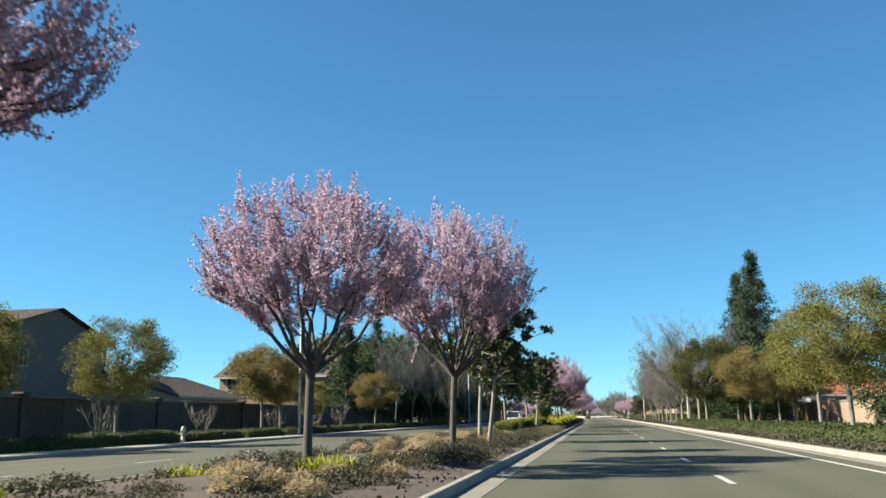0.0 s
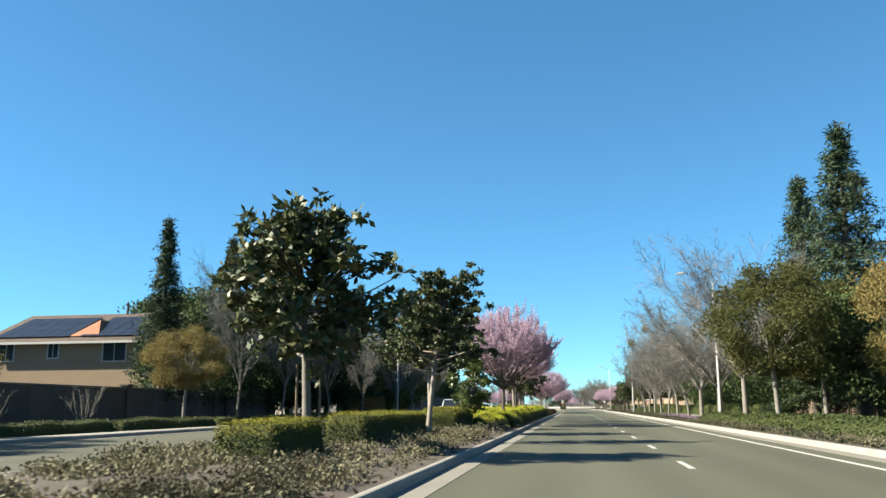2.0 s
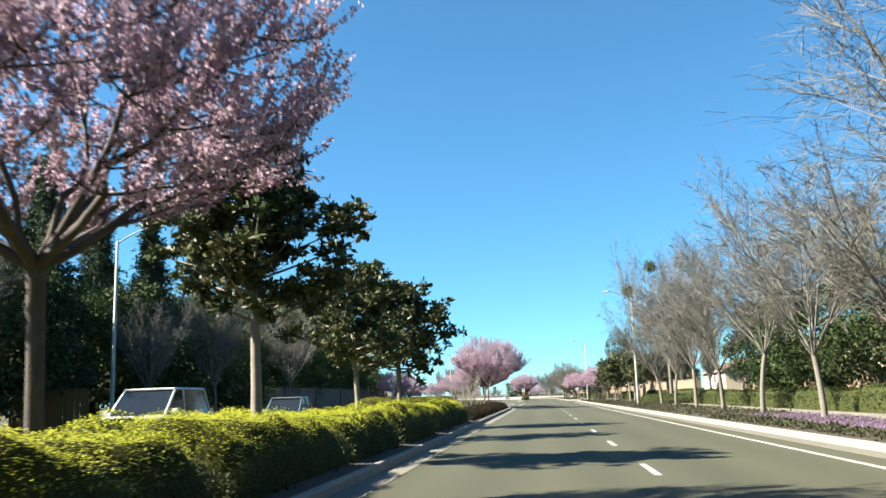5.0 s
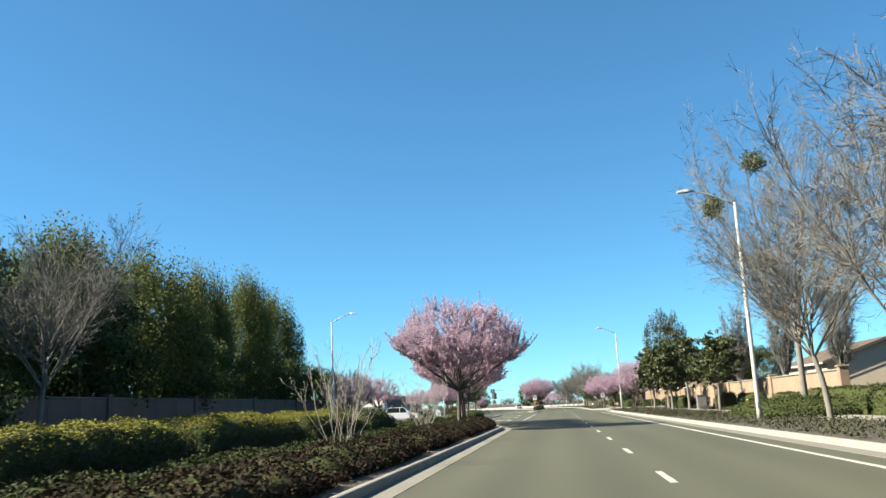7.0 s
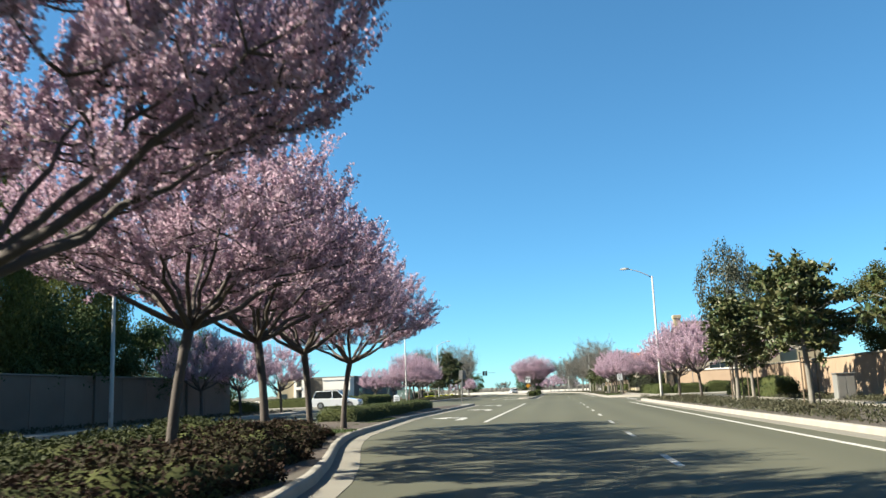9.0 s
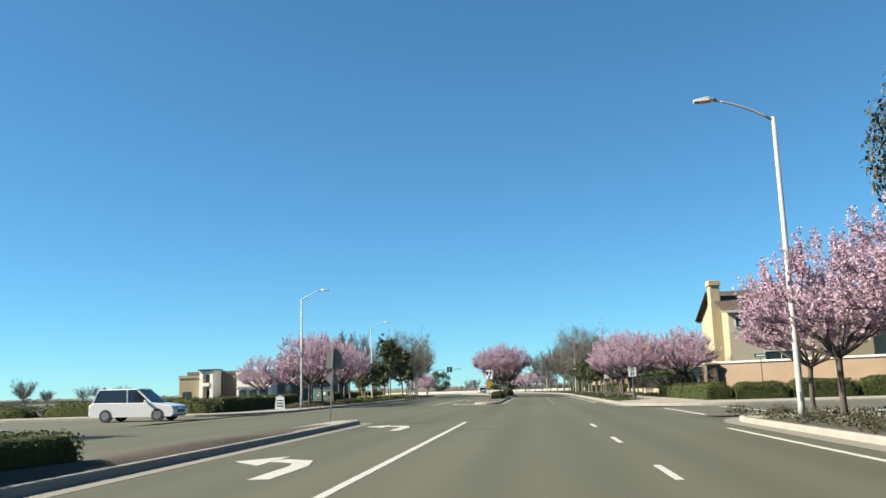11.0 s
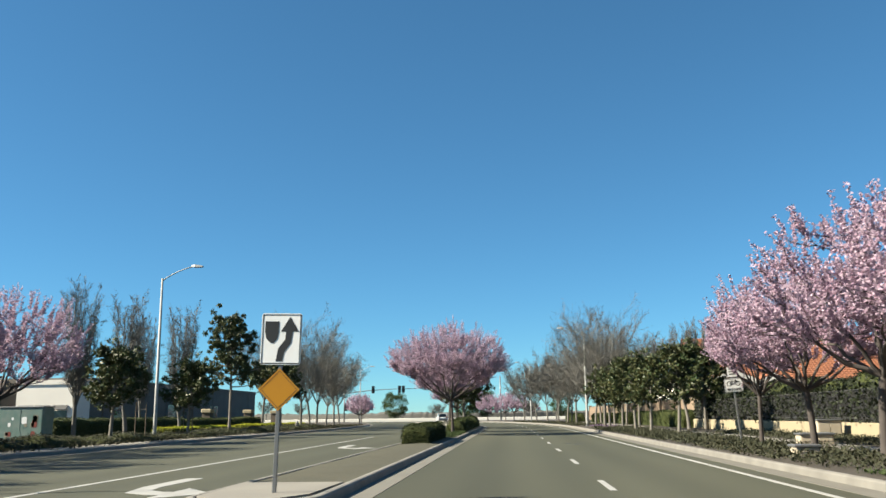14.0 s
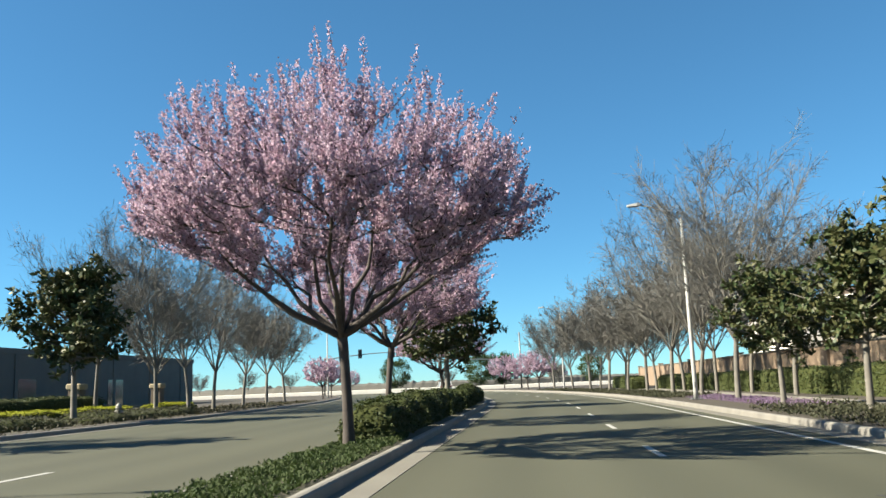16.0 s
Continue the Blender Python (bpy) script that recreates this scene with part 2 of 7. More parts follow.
WOOD = mat("wooden_stake", (0.124, 0.094, 0.0639), (0.0823, 0.0601, 0.0413), 4, 30, 0.85, 0.3)
FENCE_WOOD = mat("fence_board", (0.0905, 0.0619, 0.0376), (0.0563, 0.0394, 0.0263), 2, 30, 0.9, 0.4, per_object=0.7)
FENCE_ORANGE = mat("cedar_board", (0.195, 0.109, 0.0319), (0.151, 0.0823, 0.0263), 2, 30, 0.85, 0.3, per_object=0.5)
HYDRANT_YELLOW = mat("yellow_hydrant_paint", (0.263, 0.188, 0.0112), (0.225, 0.157, 0.0112), 4, 30, 0.45)
HYDRANT_WHITE = mat("white_hydrant_paint", (0.27, 0.263, 0.232), (0.232, 0.225, 0.195), 4, 30, 0.45)
CAR_WHITE = mat("white_car_paint", (0.557, 0.564, 0.571), (0.529, 0.536, 0.543), 0.5, 4, 0.25, coat=0.8)
CAR_SILVER = mat("silver_car_paint", (0.169, 0.188, 0.199), (0.157, 0.177, 0.188), 0.5, 4, 0.28, metal=0.4, coat=0.8)
CAR_GLASS = mat("car_glass", (0.015, 0.018, 0.02), (0.01, 0.012, 0.014), 0.5, 4, 0.05, spec=0.8)
TYRE = mat("tyre_rubber", (0.02, 0.02, 0.02), (0.03, 0.03, 0.03), 4, 40, 0.85)
RIM = mat("alloy_rim", (0.45, 0.45, 0.46), (0.35, 0.35, 0.36), 4, 40, 0.3, metal=0.9)
TAIL_RED = mat("red_lamp_lens", (0.169, 0.00751, 0.00563), (0.131, 0.00563, 0.00451), 3, 30, 0.15)
HEAD_CLEAR = mat("headlamp_lens", (0.244, 0.248, 0.256), (0.206, 0.211, 0.218), 3, 30, 0.08)
SIGNAL_GREEN = mat("signal_green_light", (0.02, 0.75, 0.35), None, 1, 10, 0.4, emit=3.0)
SIGNAL_OFF = mat("signal_dark_lens", (0.05, 0.03, 0.02), None, 1, 10, 0.3)
MURAL_A = mat("box_wrap_green", (0.0601, 0.135, 0.112), (0.157, 0.195, 0.169), 2.2, 8, 0.5)
MURAL_B = mat("box_wrap_red", (0.188, 0.0376, 0.0225), None, 3, 8, 0.5)
MURAL_C = mat("box_wrap_cream", (0.225, 0.206, 0.143), None, 3, 8, 0.5)
HILL = mat("far_trees", (0.0606, 0.0606, 0.0505), (0.0914, 0.086, 0.0758), 0.08, 1, 0.95, 0.3)


# ---- mesh helpers ----
class Geo:
    """Collects vertices and faces of one mesh."""

    def __init__(self):
        self.v, self.f = [], []

    def add(self, vs, fs):
        o = len(self.v)
        self.v += [tuple(p) for p in vs]
        self.f += [tuple(i + o for i in q) for q in fs]
        return self

    def box(self, x0, y0, z0, x1, y1, z1, b=0.0):
        """A block, its edges cut off by b."""
        if b <= 0:
            vs = [(x, y, z) for z in (z0, z1) for x, y in ((x0, y0), (x1, y0), (x1, y1), (x0, y1))]
            return self.add(vs, [(0, 3, 2, 1), (4, 5, 6, 7), (0, 1, 5, 4), (1, 2, 6, 5), (2, 3, 7, 6), (3, 0, 4, 7)])
        b = min(b, abs(x1 - x0) * 0.45, abs(y1 - y0) * 0.45, abs(z1 - z0) * 0.45)
        rings = []
        for z, g in ((z0, b), (z0 + b, 0), (z1 - b, 0), (z1, b)):
            e = b if g == 0 else b + 0.0
            xa, xb, ya, yb = x0 + g, x1 - g, y0 + g, y1 - g
            rings.append([(xa + e, ya, z), (xb - e, ya, z), (xb, ya + e, z), (xb, yb - e, z), (xb - e, yb, z), (xa + e, yb, z), (xa, yb - e, z), (xa, ya + e, z)])
        vs = [p for r in rings for p in r]
        fs = [tuple(range(7, -1, -1)), tuple(range(24, 32))]
        for k in range(3):
            for i in range(8):
                j = (i + 1) % 8
                fs.append((k * 8 + i, k * 8 + j, k * 8 + 8 + j, k * 8 + 8 + i))
        return self.add(vs, fs)

    def tube(self, pts, rad, k=6, cap=True):
        pts = [Vector(p) for p in pts]
        n = len(pts)
        vs, fs = [], []
        side = None
        for i, p in enumerate(pts):
            d = (pts[min(i + 1, n - 1)] - pts[max(i - 1, 0)])
            d = d.normalized() if d.length > 1e-9 else Vector((0, 0, 1))
            if side is None:
                side = d.cross(Vector((0.13, 0.97, 0.2)))
                if side.length < 1e-3:
                    side = d.cross(Vector((1, 0, 0)))
            side = (side - d * side.dot(d)).normalized()
            up_ = d.cross(side)
            for j in range(k):
                a = 2 * math.pi * j / k
                vs.append(p + (side * math.cos(a) + up_ * math.sin(a)) * rad[i])
        for i in range(n - 1):
            for j in range(k):
                q = (j + 1) % k
                fs.append((i * k + j, i * k + q, (i + 1) * k + q, (i + 1) * k + j))
        if cap:
            fs.append(tuple(range((n - 1) * k, n * k)))
            fs.append(tuple(range(k - 1, -1, -1)))
        return self.add(vs, fs)

    def prism(self, poly, z0, z1):
        n = len(poly)
        vs = [(x, y, z0) for x, y in poly] + [(x, y, z1) for x, y in poly]
        fs = [tuple(range(n - 1, -1, -1)), tuple(range(n, 2 * n))]
        fs += [(i, (i + 1) % n, n + (i + 1) % n, n + i) for i in range(n)]
        return self.add(vs, fs)

    def disc(self, c, r, axis="x", depth=0.02, k=16):
        c = Vector(c)
        d = Vector((1, 0, 0)) if axis == "x" else Vector((0, 1, 0)) if axis == "y" else Vector((0, 0, 1))
        return self.tube([c - d * depth / 2, c + d * depth / 2], [r, r], k)

    def mesh(self, name, material, smooth=False):
        me = bpy.data.meshes.new(name)
        me.from_pydata(self.v, [], self.f)
        me.materials.append(material)
        if smooth:
            me.polygons.foreach_set("use_smooth", [True] * len(me.polygons))
        me.update()
        return me


def quad_mesh(name, corners, material):
    """Many loose quads from an array (n, 4, 3)."""
    n = len(corners)
    me = bpy.data.meshes.new(name)
    me.vertices.add(n * 4)
    me.vertices.foreach_set("co", np.asarray(corners, dtype=np.float32).ravel())
    me.loops.add(n * 4)
    me.loops.foreach_set("vertex_index", np.arange(n * 4, dtype=np.int32))
    me.polygons.add(n)
    me.polygons.foreach_set("loop_start", np.arange(0, n * 4, 4, dtype=np.int32))
    me.materials.append(material)
    me.update(calc_edges=True)
    return me


def part(name, geo, material, parent=None, label="", smooth=False):
    me = geo if isinstance(geo, bpy.types.Mesh) else geo.mesh(name, material, smooth)
    ob = new(name, me)
    if parent is not None:
        ob.parent = parent
    if label:
        tagged(ob, label)
    return ob


def thing(name, label, category, group="", x=0.0, y=0.0, z=0.0, turn=0.0):
    ob = new(name)
    ob.empty_display_size = 0.3
    ob.matrix_basis = pose(x, y, z, 0, 0, turn)
    return tagged(ob, label, category, group)


def place(x, y, z=0.0, turn=0.0, sx=1.0, sy=None, sz=None):
    return pose(x, y, z, 0, 0, turn) @ Matrix.Diagonal((sx, sy or sx, sz or sx, 1))


def bend(y):
    """How far the street has curved to the left at y."""
    return -max(0.0, y - 340.0) ** 2 / 620.0


def leaf_quads(rng, centres, length, width, up_bias=0.0, spread=1.0, fold=0.25, flat=0.0, facing=None):
    """Leaf-shaped quads (diamonds) at the given points, turned at random; flat: how far they lie to the facing side."""
    n = len(centres)
    d = rng.normal(size=(n, 3))
    if facing is not None:
        d -= facing * (d * facing).sum(1, keepdims=True) * flat
    d[:, 2] = d[:, 2] * spread + up_bias
    d /= np.linalg.norm(d, axis=1, keepdims=True) + 1e-9
    s = np.cross(d, rng.normal(size=(n, 3)) * (1 - flat) + (np.array([0, 0, 1.0]) if facing is None else facing) * flat)
    s /= np.linalg.norm(s, axis=1, keepdims=True) + 1e-9
    nn = np.cross(d, s)
    le = (length * rng.uniform(0.7, 1.3, n))[:, None]
    wi = (width * rng.uniform(0.7, 1.3, n))[:, None]
    q = np.empty((n, 4, 3))
    q[:, 0] = centres
    q[:, 1] = centres + d * le * 0.55 + s * wi * 0.5 + nn * wi * fold
    q[:, 2] = centres + d * le
    q[:, 3] = centres + d * le * 0.55 - s * wi * 0.5 + nn * wi * fold
    return q


# ---- ground, road, kerbs ----
def right_edge(y):
    """Kerb face on the near carriageway's outer side."""
    if y < 243:
        return 6.45
    return 5.55 + bend(y)


def left_edge(y):
    return (-18.9 if y < 250 else -16.4) + bend(y)


def smooth01(a, b, t):
    t = min(1.0, max(0.0, (t - a) / (b - a)))
    return t * t * (3 - 2 * t)


def median_right(y):
    if y < 250:
        return -2.55 - 3.0 * smooth01(178, 197, y) - 1.1 * smooth01(192, 214, y)
    return -2.6 + bend(y)


def median_left(y):
    if y < 250:
        return -9.4 + 1.6 * smooth01(206, 226, y)
    return -4.6 + 0.35 * smooth01(298, 311, y) - 1.9 * smooth01(345, 360, y) + bend(y)


def steps(a, b, d):
    n = max(2, int(round(abs(b - a) / d)) + 1)
    return [a + (b - a) * i / (n - 1) for i in range(n)]


def strip(name, rows, material, z_of, cols=2, parent=None, label="", smooth=False):
    """A sheet over rows of (y, x_left, x_right), its height from z_of(u, y), u from 0 to 1 across."""
    vs, fs = [], []
    for y, a, b in rows:
        for j in range(cols):
            u = j / (cols - 1)
            vs.append((a + (b - a) * u, y, z_of(u, y)))
    for i in range(len(rows) - 1):
        for j in range(cols - 1):
            k = i * cols + j
            fs.append((k, k + 1, k + cols + 1, k + cols))
    return part(name, Geo().add(vs, fs), material, parent, label, smooth)


def loft(line, section):
    """Sweeps a section of (outwards, up) along a line of (x, y); outwards is to the right of the way."""
    vs, fs, m, n = [], [], len(section), len(line)
    for i, (x, y) in enumerate(line):
        a, b = line[max(0, i - 1)], line[min(n - 1, i + 1)]
        dx, dy = b[0] - a[0], b[1] - a[1]
        d = math.hypot(dx, dy) or 1.0
        for o, z in section:
            vs.append((x + dy / d * o, y - dx / d * o, z))
    for i in range(n - 1):
        for j in range(m - 1):
            k = i * m + j
            fs.append((k, k + m, k + m + 1, k + 1))
    return Geo().add(vs, fs)


def inset(line, d):
    """The line moved to the right of its way."""
    n = len(line)
    out = []
    for i, (x, y) in enumerate(line):
        a, b = line[max(0, i - 1)], line[min(n - 1, i + 1)]
        dx, dy = b[0] - a[0], b[1] - a[1]
        k = d / (math.hypot(dx, dy) or 1.0)
        out.append((x + dy * k, y - dx * k))
    return out


KERB_SECTION = [(0.0, -0.04), (0.02, 0.115), (0.045, 0.142), (0.08, 0.152), (0.14, 0.152), (0.16, 0.14), (0.165, -0.04)]
GUTTER_SECTION = [(-0.48, 0.0), (-0.48, 0.007), (-0.02, 0.004), (0.012, 0.004)]


def kerb(name, line, label):
    """A concrete kerb with its gutter; the road lies to the left of the line's way."""
    k = tagged(part(name, loft(line, KERB_SECTION), KERB), label, "kerb", "", "structure")
    part("gutter", loft(line, GUTTER_SECTION), GUTTER, k, "pale concrete gutter strip")
    return k


tagged(part("ground", Geo().add([(-2500, -900, -0.06), (2500, -900, -0.06), (2500, 3200, -0.06), (-2500, 3200, -0.06)], [(0, 1, 2, 3)]), FIELD),
       "flat dry grassy ground reaching to the horizon", "ground", "", "structure")
YS = steps(-70, 640, 5)
tagged(strip("road", [(y, left_edge(y) - 0.3, right_edge(y) + 0.3) for y in YS], ASPHALT, lambda u, y: 0.0),
       "worn grey asphalt avenue with two carriageways", "road", "", "structure")
cross = Geo()
cross.add([(-140, 243.4, -0.004), (-18.5, 243.4, -0.004), (-18.5, 261.5, -0.004), (-140, 261.5, -0.004)], [(0, 1, 2, 3)])
cross.add([(5.2, 241.9, -0.004), (120, 241.9, -0.004), (120, 256.2, -0.004), (5.2, 256.2, -0.004)], [(0, 1, 2, 3)])
tagged(part("side_road", cross, ASPHALT_CROSS), "grey asphalt side street crossing the avenue", "road", "", "structure")


def arc(cx, cy, r, a0, a1, n=8):
    return [(cx + r * math.cos(radians(a0 + (a1 - a0) * i / n)), cy + r * math.sin(radians(a0 + (a1 - a0) * i / n))) for i in range(n + 1)]


# outlines of the land beside the road
R_SOUTH = [(6.45, y) for y in steps(-70, 236.5, 20)] + arc(11.95, 236.5, 5.4, 180, 90) + [(90, 241.9)]
R_NORTH = [(90, 256.2)] + arc(11.6, 262.2, 6.0, 270, 180) + [(right_edge(y), y) for y in steps(266, 470, 8)] + [(160, 470)]
L_SOUTH = [(-140, 243.4)] + arc(-24.9, 237.4, 6.0, 90, 0) + [(-18.9, y) for y in steps(230, -70, 20)]
L_NORTH = [(-160, 470)] + [(left_edge(y), y) for y in steps(470, 268, 8)] + arc(-22.4, 267.5, 6.0, 0, -90) + [(-140, 261.5)]
VERGES = (("verge_south_east", inset(R_SOUTH, 0.1) + [(90, -70)]), ("verge_north_east", inset(R_NORTH, 0.1) + [(160, 256.3)]),
          ("verge_south_west", inset(L_SOUTH, 0.1) + [(-140, -70)]), ("verge_north_west", inset(L_NORTH, 0.1) + [(-160, 261.6)]))
for name, poly in VERGES:
    tagged(part(name, Geo().prism(poly, -0.05, 0.135), SOIL), "brown planted earth beside the road", "verge", "", "structure")
kerb("kerb_south_east", [(x, y) for x, y in R_SOUTH], "pale concrete kerb along the outer lane")
kerb("kerb_north_east", R_NORTH, "pale concrete kerb beyond the side street")
kerb("kerb_south_west", L_SOUTH, "pale concrete kerb of the far carriageway")
kerb("kerb_north_west", L_NORTH, "pale concrete kerb of the far carriageway")

# medians: earth between two kerbs, rounded noses
def median(name, y0, y1, nose_lo, nose_hi):
    right = [(median_right(y), y) for y in steps(y0, y1, 2.5)]
    left = [(median_left(y), y) for y in steps(y1, y0, 2.5)]
    hi = ([((right[-1][0] + left[0][0]) / 2 + (right[-1][0] - left[0][0]) / 2 * math.cos(a), y1 + nose_hi * math.sin(a)) for a in np.linspace(0.3, math.pi - 0.3, 7)])
    lo = ([((right[0][0] + left[-1][0]) / 2 - (right[0][0] - left[-1][0]) / 2 * math.cos(a), y0 - nose_lo * math.sin(a)) for a in np.linspace(0.3, math.pi - 0.3, 7)])
    ring = right + hi + left + lo + [right[0]]
    kerb("kerb_" + name, ring[::-1], "pale concrete kerb with shadowed face round the planted median")
    tagged(strip(name, [(y, median_left(y) + 0.15, median_right(y) - 0.15) for y in steps(y0, y1, 2.5)], DRY_EARTH if y0 > 250 else MULCH,
                 lambda u, y: 0.13 + min(1.0, (y - y0) / 4, (y1 - y) / 14) * ((0.14 if y < 250 else 0.03) * math.sin(math.pi * u) + (0.03 if y < 250 else 0.008) * math.sin(y * 1.7 + u * 9)), 7, smooth=True),
           "planted median strip with " + ("dry brown earth" if y0 > 250 else "dark bark mulch"), "median", "", "structure")
    pad = Geo().prism(inset(ring[::-1], 0.1)[:-1][::-1], 0.0, 0.125)
    tagged(part(name + "_bed", pad, SOIL), "earth bed inside the median kerb", "median", "", "structure")


median("median_south", -70, 242.3, 0.5, 0.9)
median("median_north", 278.2, 425, 0.9, 0.8)
nose = Geo().prism([(-4.45, 280.5), (-2.8, 280.5), (-2.85, 278.3), (-3.2, 277.6), (-3.9, 277.55), (-4.4, 278.1)], 0.13, 0.158)
tagged(part("median_nose", nose, CONCRETE), "pale concrete nose of the median", "kerb", "", "structure")
nose = Geo().prism([(-7.65, 234.0), (-6.8, 234.0), (-6.8, 242.4), (-7.2, 242.95), (-7.65, 242.4)], 0.13, 0.158)
tagged(part("median_nose.001", nose, CONCRETE), "pale concrete island end of the median", "kerb", "", "structure")

# ---- road paint ----
def stripe(x0, y0, x1, y1, w, z=0.006):
    """A painted line as a thin slab."""
    dx, dy = x1 - x0, y1 - y0
    d = math.hypot(dx, dy)
    ox, oy = dy / d * w / 2, -dx / d * w / 2
    return [(x0 - ox, y0 - oy), (x0 + ox, y0 + oy), (x1 + ox, y1 + oy), (x1 - ox, y1 - oy)]


def lane_line(name, label, pieces):
    g = Geo()
    for p in pieces:
        g.prism(p, -0.002, 0.005)
    return tagged(part(name, g, PAINT), label, "road marking", "", "structure")


def dash_x(y):
    return 2.0 if y < 243 else 1.62 + bend(y)


dashes = []
for i in range(70):
    y = -40 + 7.45 * i
    if 238 < y < 266:
        continue
    dashes.append(stripe(dash_x(y), y, dash_x(y + 2.1), y + 2.1, 0.11))
lane_line("lane_dashes", "broken white line between the two lanes", dashes)
edge = []
for a, b, x in ((-70, 233, 5.33), (271.8, 430, 4.6)):
    ys = steps(a, b, 6)
    edge += [stripe(x + bend(p), p, x + bend(q), q, 0.12) for p, q in zip(ys, ys[1:])]
edge.append(stripe(6.75, 243.4, 6.75, 253.6, 0.16))
edge.append(stripe(9.7, 243.4, 9.7, 254.6, 0.16))
lane_line("bicycle_lane_line", "solid white line of the bicycle lane", edge)
pocket = [stripe(-2.45, 203, -2.45, 242, 0.15), stripe(-8.1, 279, -8.3, 318, 0.15), stripe(-12.0, 262, -12.0, 262.5, 0.11)]
lane_line("turn_lane_line", "solid white line of a left turn lane", pocket)
opp = []
for i in range(60):
    y = -40 + 7.45 * i
    if y < 240:
        opp.append(stripe(-13.6, y, -13.6, y + 2.1, 0.11))
lane_line("lane_dashes.001", "broken white line of the far carriageway", opp)


def arrow(x, y, flip=1, k=1.4):
    """A left turn arrow painted on the lane; flip -1: for the other way."""
    g = Geo()
    shaft = [(0.45, -1.2), (0.45, 0.0), (0.30, 0.62), (-0.10, 0.85), (-0.28, 0.85), (-0.28, 0.55), (-0.10, 0.52), (0.12, 0.35), (0.20, 0.0), (0.20, -1.2)]
    head = [(-0.26, 1.25), (-0.26, 0.15), (-0.82, 0.72)]
    for poly in (shaft, head):
        g.prism([(x + px * flip * k, y + py * flip * 1.3 * k) for px, py in poly], -0.002, 0.005)
    return tagged(part("turn_arrow", g, PAINT), "white left turn arrow painted on asphalt", "road marking", "turn arrows", "structure")


for ax, ay, fl in ((-4.3, 208.6, 1), (-4.4, 224.0, 1), (-4.75, 238.6, 1), (-6.1, 281.6, -1), (-6.4, 301.0, -1)):
    arrow(ax, ay, fl)
cracks = Geo()
crk = random.Random(5)
for x, y, dx, dy, n in ((1.3, 277.6, 0.9, -9.5, 9), (2.15, 268.4, 0.4, -6.5, 7), (1.2, 262, 0.9, -8, 8), (3.9, 250.5, -1.5, 0.4, 6), (2.2, 303.5, 0.5, -2.5, 7), (-3.0, 235.8, 2.8, -0.2, 6), (2.9, 313, 0.4, -1.8, 6), (5.0, 196, -0.5, 0.9, 5), (3.9, 38, 0.6, 2.0, 5)):
    for i in range(n):
        a = (x + dx * i / n + crk.uniform(-0.08, 0.08), y + dy * i / n)
        b = (x + dx * (i + 1) / n + crk.uniform(-0.08, 0.08), y + dy * (i + 1) / n)
        cracks.prism(stripe(*a, *b, 0.05), -0.002, 0.004)
tagged(part("crack_seal", cracks, TAR), "dark tar seals over cracks in the asphalt", "road marking", "", "structure")

# pavements
def slabs(name, x0, x1, ya, yb, label, z=0.15):
    """A pavement of slabs with open joints."""
    walk_ = tagged(part(name, Geo().box(x0, ya, 0.05, x1, yb, z - 0.02), SOIL), label, "pavement", "", "structure")
    me = Geo().box(-(x1 - x0) / 2, 0.01, -0.04, (x1 - x0) / 2, 1.49, 0.0, 0.012).mesh("slab", CONCRETE)
    for i in range(int((yb - ya) / 1.5)):
        s = new("slab", me)
        s.parent = walk_
        s.location = ((x0 + x1) / 2, ya + 1.5 * i, z)
    return walk_


slabs("pavement_east", 11.0, 12.6, 60, 240, "pale concrete pavement behind the planted strip")
slabs("pavement_north_east", 9.0, 10.6, 263, 400, "pale concrete pavement beyond the side street")
corner = Geo().prism([(6.9, 235.8)] + arc(11.95, 236.5, 5.15, 182, 90) + [(16, 241.6), (16, 239.6), (12.6, 238), (11, 233)], 0.12, 0.155)
tagged(part("pavement_corner", corner, CONCRETE), "pale concrete street corner", "pavement", "", "structure")
corner = Geo().prism([(30, 256.5), (12, 256.5)] + arc(11.6, 262.2, 5.75, 270, 180) + [(5.9, 264.5), (5.95, 268.6), (7.6, 270.8), (9.0, 273), (10.6, 273), (10.6, 266), (12.2, 262.2), (30, 262.0)], 0.12, 0.155)
tagged(part("pavement_corner.001", corner, CONCRETE), "pale concrete street corner with a ramp", "pavement", "", "structure")
tagged(part("ramp_pad", Geo().box(7.15, 258.9, 0.15, 8.3, 260.0, 0.163, 0.004), YELLOW_PAD), "yellow bumpy warning pad on the corner ramp", "pavement", "", "structure")
corner = Geo().prism([(-40, 261.9), (-22.4, 261.9)] + arc(-22.4, 267.5, 5.7, -90, -10) + [(-16.9, 275), (-18.3, 275), (-20, 266), (-40, 264)], 0.12, 0.155)
tagged(part("pavement_corner.002", corner, CONCRETE), "pale concrete street corner", "pavement", "", "structure")
tagged(part("ramp_pad.001", Geo().box(-22.3, 262.2, 0.15, -20.9, 263.2, 0.163, 0.004), YELLOW_PAD), "yellow bumpy warning pad on the corner ramp", "pavement", "", "structure")
slabs("pavement_west", -20.6, -19.2, 20, 236, "pale concrete pavement along the far kerb", 0.148)
slabs("pavement_north_west", -18.2, -16.8, 275, 330, "pale concrete pavement along the far kerb", 0.15)


# ---- trees ----
def bez(a, c, b, n):
    a, c, b = Vector(a), Vector(c), Vector(b)
    return [a * (1 - t) ** 2 + c * 2 * t * (1 - t) + b * t * t for t in (i / n for i in range(n + 1))]


def taper(r0, r1, n):
    return [r0 + (r1 - r0) * i / n for i in range(n + 1)]


